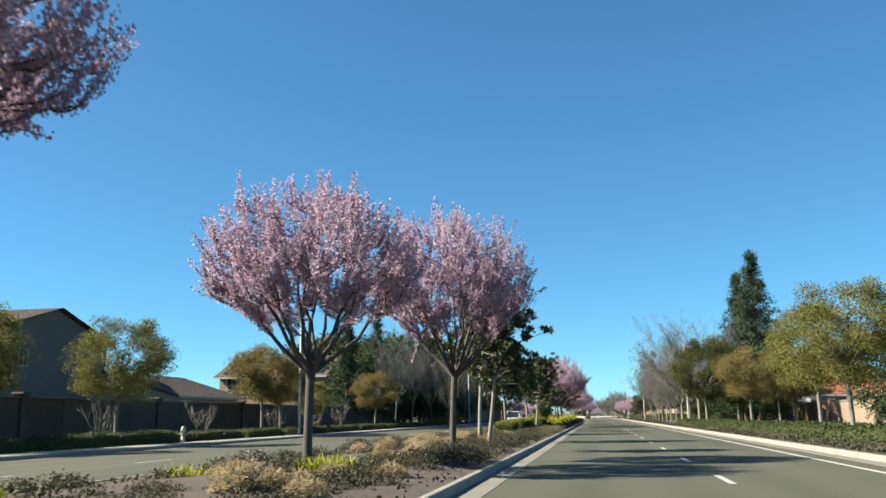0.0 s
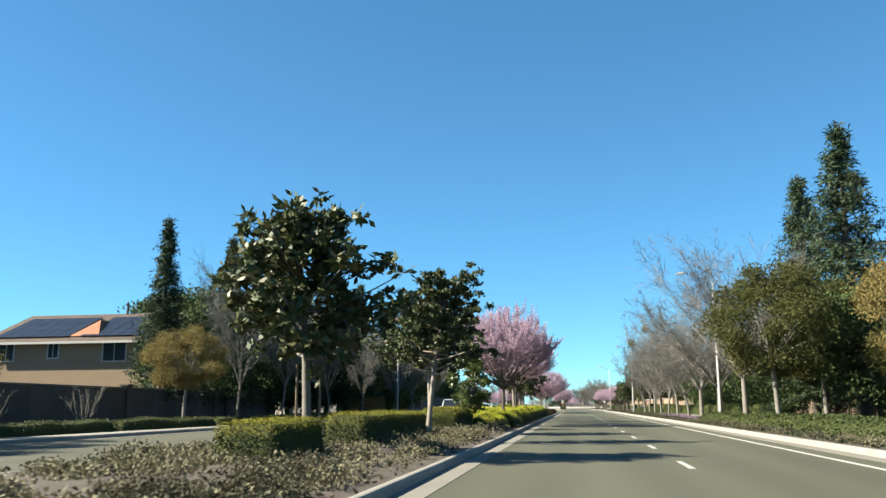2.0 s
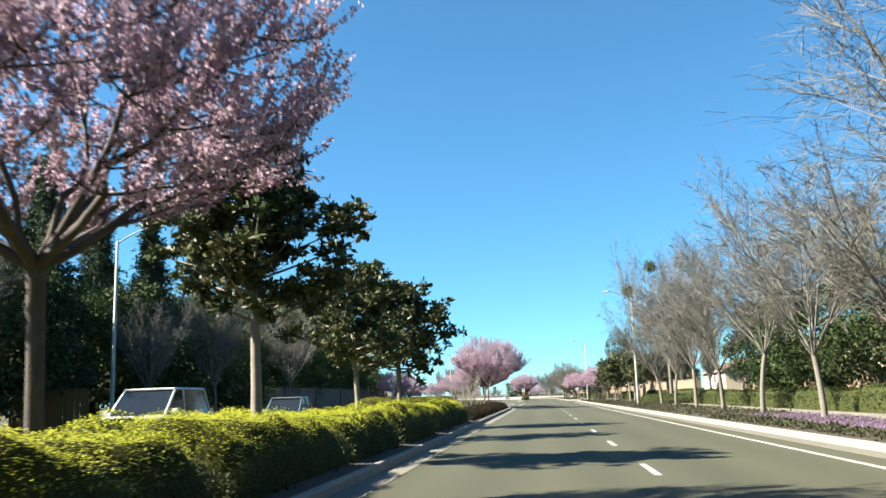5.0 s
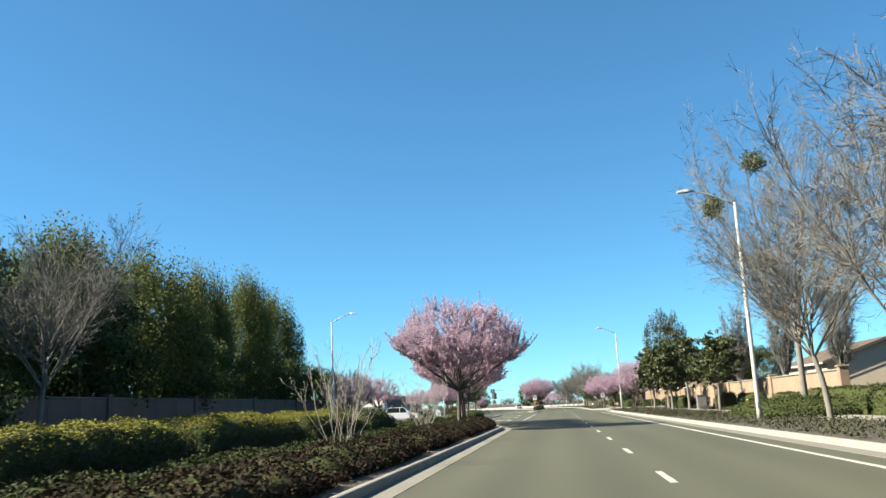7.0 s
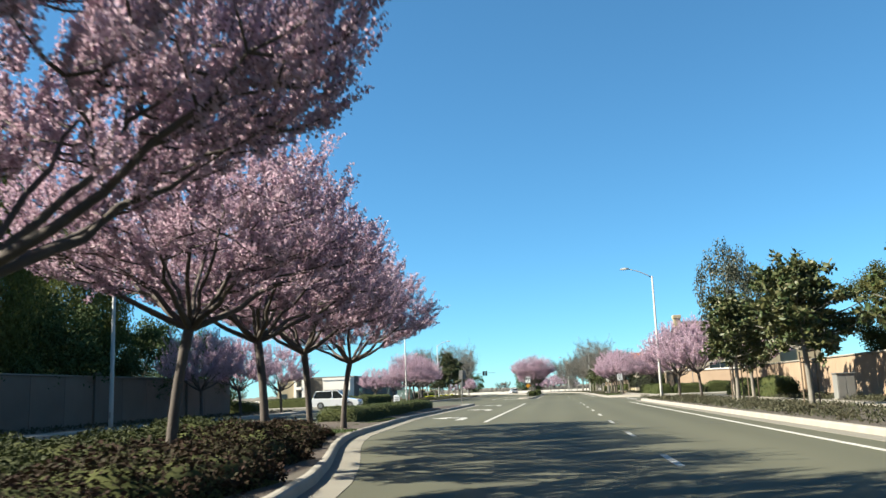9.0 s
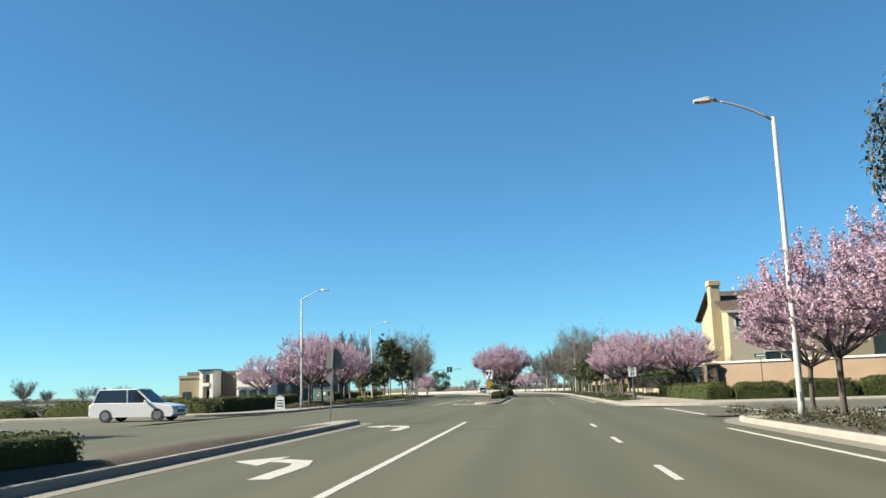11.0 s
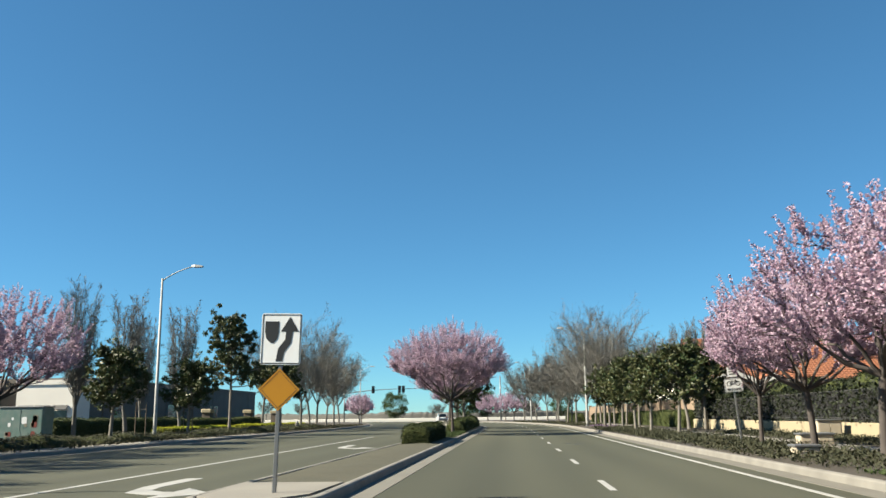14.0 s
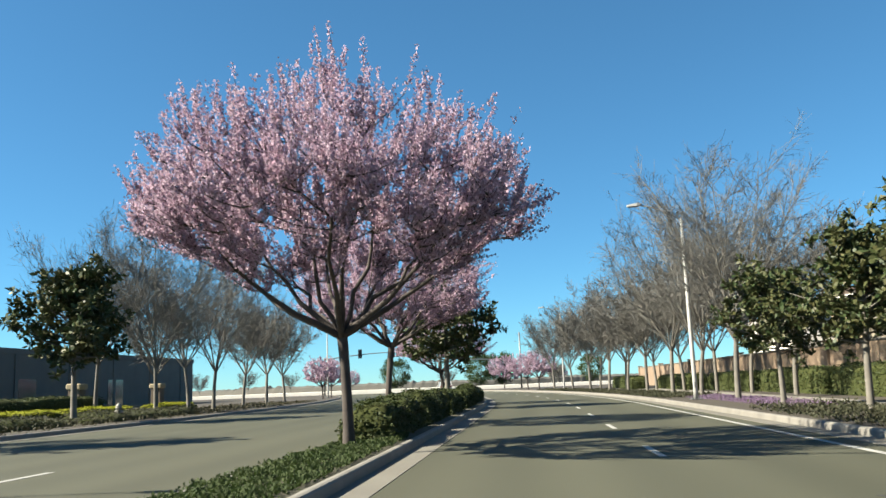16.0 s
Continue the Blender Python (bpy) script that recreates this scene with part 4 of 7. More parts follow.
for kind, x, y, turn, s, sx in (
        ("mag_a", -3.95, 32.7, 30, 0.83, 0.68), ("mag_b", -5.6, 42.8, 140, 1.06, 0.92), ("mag_c", -6.1, 59.0, 0, 1.08, 1.05), ("mag_a", -4.75, 67.2, 200, 0.8, 0.8), ("mag_b", -6.0, 75.3, 90, 0.9, 1.02),
        ("mag_b", -5.1, 111.6, 60, 1.0, 1.08), ("mag_a", -5.1, 121.0, 300, 0.8, 0.85), ("mag_c", -5.4, 130.0, 80, 1.05, 1.1), ("mag_c", -4.2, 344.0, 100, 1.0, 1.1)):
    tree = plant(kind, x, y, MAG, turn, s, sx, group="magnolia trees of the median")
    if y < 50 or y == 67.2:  # these lean towards the road
        tree.matrix_basis = pose(x + bend(y), y, 0.18, 0, 3.5 if 40 < y < 50 else 6.0, 0) @ place(0, 0, 0, turn, sx, sx, s)
plant("sapling", -5.3, 82.8, "slim young green tree between wooden stakes", 0, 1.0, 1.1)
# outer strip of the near carriageway
for x, y, s, kind in ((9.5, 39.5, 0.95, "olive"), (11.0, 50.5, 0.98, "olive"), (10.2, 65.8, 0.98, "gold"), (13.4, 67.5, 0.95, "gold")):
    plant(kind, x, y, "yellow-green broadleaf street tree with a thin trunk", y * 31, s, s, group="street trees")
for x, y, s in ((9.2, 81.8, 0.92), (12.6, 86.5, 0.98), (14.8, 79.5, 0.72)):
    plant("oak", x, y, "olive green oak with a rounded crown", y * 17, s, s, group="street trees")
i = 0
for y in (92.3, 101.2, 109.9, 117.6, 125.8, 133.8, 141.8, 149.5, 157.5, 164.5):
    tall = y < 112
    plant("bare_tall" if tall else ("bare_a", "bare_b")[i % 2], 9.75, y, "leafless street tree with rising grey limbs", y * 53, 0.86 if tall else 0.76 if y < 120 else 0.9 + 0.05 * (i % 3), 1.05 if tall else 0.98, group="bare street trees")
    i += 1
plant("bare_tall", 12.4, 177.0, "tall leafless tree carrying green mistletoe clumps", 70, 1.4, 1.0)
for x, y, s in ((12.3, 198.8, 0.95), (9.6, 204.0, 0.95), (12.4, 214.0, 1.15), (9.6, 217.0, 0.95), (11.6, 222.5, 0.9)):
    plant("mag_c", x, y, "dark magnolia tree beside the pavement", y * 37, s, s, group="magnolia trees by the wall")
for x, y, s, kind in ((9.8, 229.6, 0.88, "plum_c"), (9.2, 235.5, 0.9, "plum_c"), (9.9, 240.5, 0.8, "plum_c"), (13.8, 233.0, 0.95, "plum_c"),
                      (8.4, 280.3, 0.9, "plum_c"), (8.0, 285.4, 0.93, "plum_c"), (8.1, 290.0, 0.84, "plum_c"), (12.9, 281.8, 0.93, "plum_c"), (13.4, 288.5, 0.92, "plum_c")):
    plant(kind, x, y, PLUM + " beside the pavement", y * 41, s, s, group="plum trees by the pavement")
plant("plum_tall", 8.0, 294.5, PLUM + " beside the pavement", 60, 0.69, 0.6, group="plum trees by the pavement")
for x, y, s in ((8.3, 309.6, 0.79), (7.85, 315.1, 0.75), (7.7, 320.0, 0.8), (7.6, 325.4, 0.78), (7.5, 332.0, 0.76), (12.7, 323.4, 0.9)):
    tree = plant("mag_c", x, y, "dark magnolia tree beside the pavement", y * 37, s, s, group="magnolia trees by the wall")
    if y == 309.6:  # leans away from the road
        tree.matrix_basis = pose(x, y, 0, 0, 5, 0) @ pose(-x, -y, 0) @ tree.matrix_basis
for i, (x, y) in enumerate(((8.0, 340.0), (8.0, 347.0), (8.0, 354.0), (8.0, 361.5), (8.0, 368.0), (8.0, 375.0), (8.0, 383.0), (8.0, 391.0), (8.0, 400.0), (11.5, 344.0), (11.5, 351.0), (11.5, 358.0), (11.5, 366.0), (11.5, 374.0), (11.5, 384.0), (11.5, 394.0))):
    plant("bare_far" if i > 2 else "bare_a", x, y, "leafless street tree with grey limbs", i * 67, (1.06, 0.98, 1.1)[i % 3], None, group="bare street trees")
for x, y in ((8.5, 410.0), (9.0, 418.0), (8.0, 427.0)):
    plant("plum_far", x, y, PLUM + " far along the street", y * 11, 0.8, 0.8, group="plum trees by the pavement")
# far carriageway's side
for x, y, s, kind in ((-22.4, 40.5, 0.9, "olive"), (-23.0, 59.6, 1.08, "gold"), (-23.2, 63.6, 1.0, "gold"), (-22.2, 68.0, 0.6, "olive"), (-21.8, 85.5, 0.98, "gold"), (-27.5, 30.0, 0.85, "oak"), (-24.5, 33.0, 0.9, "olive")):
    plant(kind, x, y, "golden brown broadleaf street tree", y * 23, s, s, group="street trees")
for x, y, s in ((-21.3, 92.0, 0.95), (-21.5, 101.0, 0.9), (-21.4, 113.0, 0.85), (-21.2, 124.0, 0.8), (-21.6, 141.0, 0.7), (-21.0, 150.0, 0.9)):
    plant("bare_b" if int(y) % 2 else "bare_a", x, y, "leafless street tree with grey limbs", y * 71, s * 1.16, s * 0.86, group="bare street trees")
for x, y, s in ((-31, 112, 1.05), (-36, 124, 1.1), (-30, 134, 1.05), (-34, 146, 1.1), (-27, 141, 0.9), (-26, 152, 0.95), (-29, 162, 0.9), (-33, 172, 1.0), (-27, 118, 0.95), (-28, 126, 0.9), (-27, 103, 0.8), (-26, 109, 0.75), (-25.5, 133, 0.85), (-25, 146, 0.85), (-26, 158, 0.85), (-25, 166, 0.75), (-30, 180, 0.9), (-36, 114, 1.15), (-38, 160, 1.1), (-42, 140, 1.2), (-27.0, 97, 0.8), (-28.5, 111, 1.15), (-40, 122, 1.25), (-33, 118, 1.2)):
    plant("dark", x, y, "dark dense evergreen tree behind the wall", y * 29, s, s, group="dark evergreen trees")
for x, y, s, kind in ((-26.6, 92.0, 0.97, "conifer_slim"), (-25.4, 100, 1.02, "conifer_slim"), (-25.3, 118, 0.98, "conifer_slim"), (-26.2, 128, 1.0, "conifer_slim"), (-27.4, 139, 1.14, "conifer_slim"), (-24.6, 136, 1.13, "conifer_slim"), (-34, 150, 1.15, "conifer_slim"), (-30.5, 152, 1.2, "conifer_slim"), (-24.8, 148, 1.15, "conifer_slim"), (-27.5, 146, 1.2, "conifer_slim"), (-24.2, 126, 1.0, "conifer_slim"), (-26.5, 161, 1.1, "conifer_slim"), (-29.5, 158, 1.12, "conifer_slim"),
                      (15.2, 89.2, 1.13, "conifer"), (15.2, 98.0, 0.96, "conifer"), (17.5, 126.0, 0.85, "conifer_slim")):
    plant(kind, x, y, "tall dark green conifer", y * 19, s, s, group="conifers")
for x, y, s in ((14.8, 84, 0.7), (15.5, 95, 0.8), (15.5, 103, 0.75), (16, 111, 0.7), (16.5, 119, 0.75), (16, 128, 0.7), (16.8, 137, 0.75), (16.5, 146, 0.7), (17, 155, 0.7), (18, 164, 0.75), (19, 65, 0.6)):
    plant("dark", x, y, "dark dense evergreen tree by the garden wall", y * 29, s, s, group="dark evergreen trees")
for x, y, s in ((-30.2, 203.4, 1.34), (-29.3, 211.0, 1.4), (-28.9, 219.5, 1.32), (-29.4, 192.0, 1.3), (-31.0, 182.5, 1.3)):
    plant("pepper", x, y, "tall weeping green pepper tree behind the wall", y * 13, s, 0.95 if y < 200 else 0.66, group="pepper trees")
for x, y, s in ((-29.5, 172, 1.0), (-28.6, 193, 0.85), (-28.2, 206, 0.66), (-28.2, 213, 0.62), (-31, 214, 0.6), (-28.8, 183, 0.95), (-29.0, 199, 0.75), (-28.4, 221, 0.62), (-28.0, 228, 0.58), (-28.4, 215, 0.75), (-27.6, 224.5, 0.66), (-27.8, 234, 0.62), (-27.6, 238, 0.58)):
    plant("dark", x, y, "dark dense evergreen tree behind the wall", y * 29, s, s, group="dark evergreen trees")
plant("bare_b", -20.8, 166.0, "leafless street tree with grey limbs", 20, 1.1, 1.1, group="bare street trees")
for x, y, s, kind in ((-21.4, 221, 0.9, "plum_c"), (-21.6, 228, 0.9, "plum_c"), (-21.0, 235, 0.85, "plum_c"),
                      (-18.8, 280.3, 1.02, "plum_c"), (-19.3, 286.8, 1.06, "plum_c"), (-19.6, 292.5, 1.00, "plum_c"), (-20.0, 298.0, 1.02, "plum_c"), (-24.2, 284.6, 0.76, "plum_c"), (-24.0, 296.0, 0.85, "plum_far")):
    plant(kind, x, y, PLUM + " beside the far carriageway", y * 43, s, s, group="plum trees across the street")
for x, y, s in ((-19.2, 306.2, 0.8), (-19.4, 316.6, 0.8), (-19.9, 339.3, 1.2)):
    plant("mag_c", x, y, "dark magnolia tree beside the far carriageway", y * 37, s, s, group="magnolia trees across the street")
plant("mag_a", -19.2, 323.6, "tall cone-shaped magnolia tree beside the far carriageway", 40, 1.22, 0.95, group="magnolia trees across the street")
for x, y, s in ((-23.2, 325.0, 1.12), (-23.0, 316.0, 0.95), (-27.0, 327.0, 0.95), (-22.0, 308.0, 0.9)):
    plant("column", x, y, "leafless upright pear tree", y * 37, s, s, group="upright pear trees")
for i, (x, y) in enumerate(((-20.2, 348.2), (-20.4, 353.5), (-20.6, 358.7), (-24.5, 350.0), (-20.6, 366.0), (-20.6, 374.0), (-20.6, 383.0), (-25.0, 360.0))):
    plant("bare_far" if i > 3 else ("bare_a", "bare_b")[i % 2], x, y, "leafless street tree with grey limbs", i * 77, (1.14, 1.05, 1.12)[i % 3], None, group="bare street trees")
plant("plum_far", -18.0, 395.0, PLUM + " far along the street", 10, 0.75, 0.75)
plant("plum_far", -17.5, 404.0, PLUM + " far along the street", 60, 0.75, 0.75)
for x, y, s in ((15.5, 205.6, 0.95), (17.0, 197.0, 1.0), (18.5, 190.0, 1.0), (11.6, 323.3, 0.76), (12.9, 324.0, 0.79)):
    plant("column", x, y, "leafless upright pear tree behind the wall", y * 37, s, s * 1.1, group="upright pear trees")
plant("eucalypt", 13.2, 236.0, "grey-green eucalyptus tree with two tops", 30, 1.04, 0.72)
plant("eucalypt", 15.2, 239.5, "grey-green eucalyptus tree with two tops", 130, 1.0, 0.72)
plant("oak", 17.0, 215.0, "green rounded tree behind the wall", 30, 0.85, 0.75)
plant("oak", 21.0, 222.0, "green rounded tree behind the wall", 90, 0.75, 0.75)
for x, y, turn, s, kind in ((-4.6, 152.2, 0, 0.84, "myrtle"), (-5.6, 157.3, 50, 0.9, "myrtle_b"), (-4.5, 164.4, 100, 0.76, "myrtle"), (-5.65, 170.8, 20, 0.8, "myrtle_b"),
                            (-22.8, 40, 0, 0.75, "myrtle"), (-23.0, 50.5, 30, 0.7, "myrtle_b"), (-23.0, 62.0, 60, 0.7, "myrtle"), (-23.2, 71.0, 90, 0.7, "myrtle_b"), (-23.2, 78.0, 20, 0.7, "myrtle")):
    plant(kind, x, y, "pruned crape myrtle with pale bare stems", turn, s * 1.14, s * 1.25, group="crape myrtles")


# ---- hedges and shrubs ----
def lumps(x, y, s, amount):
    return 1 + amount * noise.noise(Vector((x * s, y * s, 3.1))) + amount * 0.5 * noise.noise(Vector((x * s * 2.3, y * s * 2.3, 7.7)))


def hedge(label, x0, x1, y0, y1, h, leaf, boxy=8.0, rough_top=0.08, per_m2=170, size=0.07, group="hedges", z=0.14, name="hedge", cap=14000, wild=0.45, lie=0.68):
    """A clipped hedge over a rectangle: dark twiggy inside (for lime, darkened as painted shade) and a coat of leaves;
    boxy: how square its edges are.
    """
    cx, cy, hx, hy = (x0 + x1) / 2, (y0 + y1) / 2, (x1 - x0) / 2, (y1 - y0) / 2
    seed = int(abs(cx * 131 + cy * 17)) + 1
    rng = np.random.default_rng(seed)
    ob = thing(name, label, "hedge", group, cx + bend(cy), cy, z)
    ex, ey = boxy, boxy * max(1.0, hy / hx)

    def top(u, v):
        f = max(0.0, 1 - abs(u) ** ex) ** (1 / 2.2) * max(0.0, 1 - abs(v) ** ey) ** (1 / 2.2)
        return h * f * lumps(cx + u * hx, cy + v * hy, wild, rough_top * 2.2)

    nx, ny = 16, max(10, min(80, int(hy * 5)))
    vs, fs = [], []
    for j in range(ny + 1):
        for i in range(nx + 1):
            u, v = math.sin(math.pi / 2 * (2 * i / nx - 1)), math.sin(math.pi / 2 * (2 * j / ny - 1))
            vs.append((u * hx * 0.97, v * hy * 0.985, max(-0.05, top(u, v) - 0.05)))
    for j in range(ny):
        for i in range(nx):
            k = j * (nx + 1) + i
            fs.append((k, k + 1, k + nx + 2, k + nx + 1))
    part("core", Geo().add(vs, fs), LIME_SHADED_CORE if leaf is HEDGE_LIME else HEDGE_CORE, ob, "", True)
    area = 4 * hx * hy + 4 * (hx + hy) * h
    n = int(min(cap, area * per_m2 * 2.2))
    k = int(n * 4 * hx * hy / area)
    pts = []
    uu, vv = rng.uniform(-1, 1, k), rng.uniform(-1, 1, k)
    for u, v in zip(uu, vv):
        pts.append((u * hx, v * hy, top(u, v)))
    ups = [(0, 0, 1.0)] * k
    side = rng.random(n - k) * (hx + hy) < hy
    for s in side:
        sg = 1 if rng.random() < 0.5 else -1
        if s:
            v = rng.uniform(-1, 1)
            u = sg * rng.uniform(0.94, 1.0)
        else:
            u = rng.uniform(-1, 1)
            v = sg * (1 - rng.uniform(0, 0.06) * hx / hy)
        t = top(u * 0.93, v * 0.97 if s else v * (1 - 0.1 * hx / hy))
        pts.append((u * hx, v * hy, rng.random() * t))
        ups.append((sg, 0, 0.15) if s else (0, sg, 0.15))
    pts = np.array(pts) + rng.normal(size=(n, 3)) * 0.025
    ups = np.array(ups)
    q = leaf_quads(rng, pts, size, size * 0.62, 0.12, 0.5, 0.2, lie, ups)
    if leaf in (HEDGE_LIME, HEDGE_OLIVE):  # young yellow growth on top; older green side leaves, darkened as painted shade
        old_shaded = pts[:, 2] < h * rng.normal(0.72, 0.08, n)
        part("old_foliage", quad_mesh("old_foliage", q[old_shaded], HEDGE_GREEN), HEDGE_GREEN, ob, "older green leaves down the sides, darkened as painted shade")
        q = q[~old_shaded]
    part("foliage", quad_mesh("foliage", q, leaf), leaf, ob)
    return ob


LIME, GREEN = "clipped lime green hedge", "clipped dark green hedge"
for x0, x1, y0, y1, h in ((-6.3, -5.2, 54.4, 57.4, 0.78), (-6.25, -5.15, 60.6, 69.8, 0.87), (-5.95, -4.6, 72.6, 78.4, 0.94)):
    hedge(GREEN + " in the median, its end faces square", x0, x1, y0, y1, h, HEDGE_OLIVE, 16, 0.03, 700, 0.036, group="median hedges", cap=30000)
rl = random.Random(77)
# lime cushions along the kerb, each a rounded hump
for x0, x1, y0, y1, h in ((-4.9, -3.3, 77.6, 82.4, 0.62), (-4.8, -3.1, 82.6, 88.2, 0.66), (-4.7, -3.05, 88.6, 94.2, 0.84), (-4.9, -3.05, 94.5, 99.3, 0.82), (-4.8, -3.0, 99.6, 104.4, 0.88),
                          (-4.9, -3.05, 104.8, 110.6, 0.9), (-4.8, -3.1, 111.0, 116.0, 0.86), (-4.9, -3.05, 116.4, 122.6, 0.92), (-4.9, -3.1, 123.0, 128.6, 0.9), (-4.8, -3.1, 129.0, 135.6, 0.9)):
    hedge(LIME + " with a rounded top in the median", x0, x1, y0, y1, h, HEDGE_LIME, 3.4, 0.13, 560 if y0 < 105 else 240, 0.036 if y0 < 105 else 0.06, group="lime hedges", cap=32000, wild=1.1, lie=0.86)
# a lower second row behind them, and a third by the far kerb
y = 79.0
while y < 134:
    ln = rl.uniform(4.2, 7.0)
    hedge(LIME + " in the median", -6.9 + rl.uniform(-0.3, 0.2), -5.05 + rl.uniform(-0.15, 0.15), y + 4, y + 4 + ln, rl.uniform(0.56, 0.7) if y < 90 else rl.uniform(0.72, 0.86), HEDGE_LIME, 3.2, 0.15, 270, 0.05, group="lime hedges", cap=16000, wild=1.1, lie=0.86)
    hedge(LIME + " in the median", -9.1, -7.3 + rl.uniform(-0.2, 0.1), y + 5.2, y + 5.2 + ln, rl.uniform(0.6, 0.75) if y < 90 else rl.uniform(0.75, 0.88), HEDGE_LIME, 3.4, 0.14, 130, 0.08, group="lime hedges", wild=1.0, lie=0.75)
    y += ln + rl.uniform(0.3, 0.7)
for y0, y1, m in ((136.5, 143, HEDGE_OLIVE), (143.5, 150, HEDGE_OLIVE), (150.5, 158.0, HEDGE_OLIVE), (158.4, 166.0, HEDGE_OLIVE), (166.5, 171.5, HEDGE_GREEN)):
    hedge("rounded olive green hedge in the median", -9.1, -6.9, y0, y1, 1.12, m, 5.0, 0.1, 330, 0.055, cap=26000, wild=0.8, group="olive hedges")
for y0, y1 in ((137, 146), (146.3, 155), (155.4, 164), (164.4, 172), (172.3, 177.8)):
    hedge("low loose green shrub bed in the median", -6.9, -4.7, y0, y1, 0.36 if y0 < 170 else 0.44, BED_LEAF, 3.0, 0.26, 230 if y0 < 164 else 420, 0.06 if y0 < 164 else 0.045, wild=1.3, lie=0.25, group="green shrub beds", name="shrub_bed", cap=20000)
    hedge("low reddish brown shrub border along the kerb", -5.0, -3.0, y0, y1, 0.42, HEDGE_RED, 3.0, 0.24, 200 if y0 < 164 else 420, 0.066 if y0 < 164 else 0.045, wild=1.4, lie=0.25, group="red shrub borders", name="shrub_border", cap=22000)
for y0, y1 in ((178, 181.6), (181.8, 185), (185.2, 188), (188.2, 190.2), (190.3, 192.6)):
    edge_x = median_right(y1) - 0.3
    hedge("loose green shrub bed below the plum trees", -9.1, edge_x - 1.9, y0, y1, 0.5, BED_LEAF, 3.4, 0.26, 260, 0.06, wild=1.3, lie=0.25, group="green shrub beds", name="shrub_bed", cap=20000)
    hedge("low reddish brown shrub border along the kerb", edge_x - 2.1, edge_x, y0 + 0.1, y1, 0.46, HEDGE_RED, 3.0, 0.26, 200, 0.066, wild=1.4, lie=0.25, group="red shrub borders", name="shrub_border", cap=20000)
for x0, x1, y0, y1 in ((-8.5, -7.0, 201.5, 207.8), (-8.6, -7.25, 208.0, 215.0), (-8.5, -7.35, 215.3, 223.0)):
    hedge(GREEN + " on the narrow island", x0, x1, y0, y1, 0.6, HEDGE_GREEN, 10, 0.05, 260, 0.055, group="median hedges")
hedge(GREEN + " on the northern median", -4.3, -3.2, 299.8, 308.6, 0.72, BED_LEAF, 9, 0.05, 300, 0.055, group="median hedges")
for y0, y1 in ((321.0, 326.5), (327.0, 332.5), (333.5, 339), (340, 347), (348, 356), (357, 366)):
    hedge("loose green hedge on the northern median", -4.1, -3.05, y0, y1, 0.8, HEDGE_GREEN, 5, 0.14, 150, 0.08, group="median hedges")
for y0, y1, h in ((22, 33, 0.5), (33.4, 44, 0.55), (44.4, 52, 0.5), (52.5, 58.5, 0.5), (61, 68, 0.5), (68.5, 77, 0.5), (77.5, 88, 0.5), (88.5, 101, 0.5), (101.5, 116, 0.5)):
    hedge("low green hedge beside the far pavement", -22.2, -20.9, y0, y1, h, HEDGE_GREEN, 6, 0.1, 60, 0.1, group="far low hedges")
hedge("low lime green hedge beside the far pavement", -24.5, -22.6, 22, 30, 0.6, HEDGE_LIME, 6, 0.1, 60, 0.1, group="far low hedges")
for y0, y1, x0, x1, h, m in ((20, 40, 8.2, 11.6, 0.55, HEDGE_GREEN), (40.4, 56, 8.2, 11.6, 0.55, HEDGE_GREEN), (56.4, 72, 8.0, 11.4, 0.5, HEDGE_GREEN), (72.4, 86, 8.0, 11.4, 0.55, HEDGE_GREEN), (86.4, 100, 8.0, 10.9, 0.5, HEDGE_GREEN)):
    hedge("low green hedge between kerb and garden wall", x0, x1, y0, y1, h, m, 5, 0.12, 70, 0.1, group="low verge hedges")
for y0, y1 in ((100.5, 108), (108.4, 116), (116.4, 124), (124.4, 132), (132.4, 141), (141.4, 150), (150.4, 160), (160.4, 170), (170.4, 180)):
    hedge(GREEN + " behind the pavement", 13.0, 14.4, y0, y1, 0.95 + 0.1 * (int(y0) % 3), HEDGE_GREEN, 9, 0.05, 80, 0.1, group="boxed hedges")
hedge("loose green shrubs below the tall bare tree", 9.2, 14.5, 171, 180, 0.7, HEDGE_GREEN, 3, 0.25, 60, 0.12, group="boxed hedges")
for y0, y1, x0, x1, h in ((186, 190.5, 13.9, 15.0, 1.0), (196, 201, 13.9, 15.0, 1.1), (205, 208, 13.7, 14.9, 1.2), (224, 239, 13.2, 14.6, 1.1)):
    hedge(GREEN + " in front of the tan wall", x0, x1, y0, y1, h, HEDGE_GREEN, 8, 0.08, 80, 0.1, group="boxed hedges")
for x0, x1, y0, y1, h in ((10.7, 12.2, 263.0, 268.3, 1.05), (10.8, 12.3, 268.8, 272.5, 1.0), (10.8, 12.3, 273.0, 277.5, 1.0), (10.8, 12.3, 278.0, 283.6, 1.0), (12.4, 15.6, 262.8, 264.4, 1.05), (15.8, 19.6, 262.8, 264.6, 1.1), (19.8, 26.0, 262.8, 264.6, 1.1)):
    hedge(GREEN + " at the street corner", x0, x1, y0, y1, h, HEDGE_GREEN, 9, 0.06, 150, 0.08, group="corner hedges")
# stand for the deep shade before the house, painted by their dark leaf colour
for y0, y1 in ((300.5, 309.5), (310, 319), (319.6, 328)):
    hedge("tall shrubs behind the low garden wall, shade in their colour", 14.7, 17.2, y0, y1, 2.5, SHADED_IVY_LEAF, 6, 0.1, 60, 0.13, group="tall garden shrubs", wild=0.8, lie=0.4)
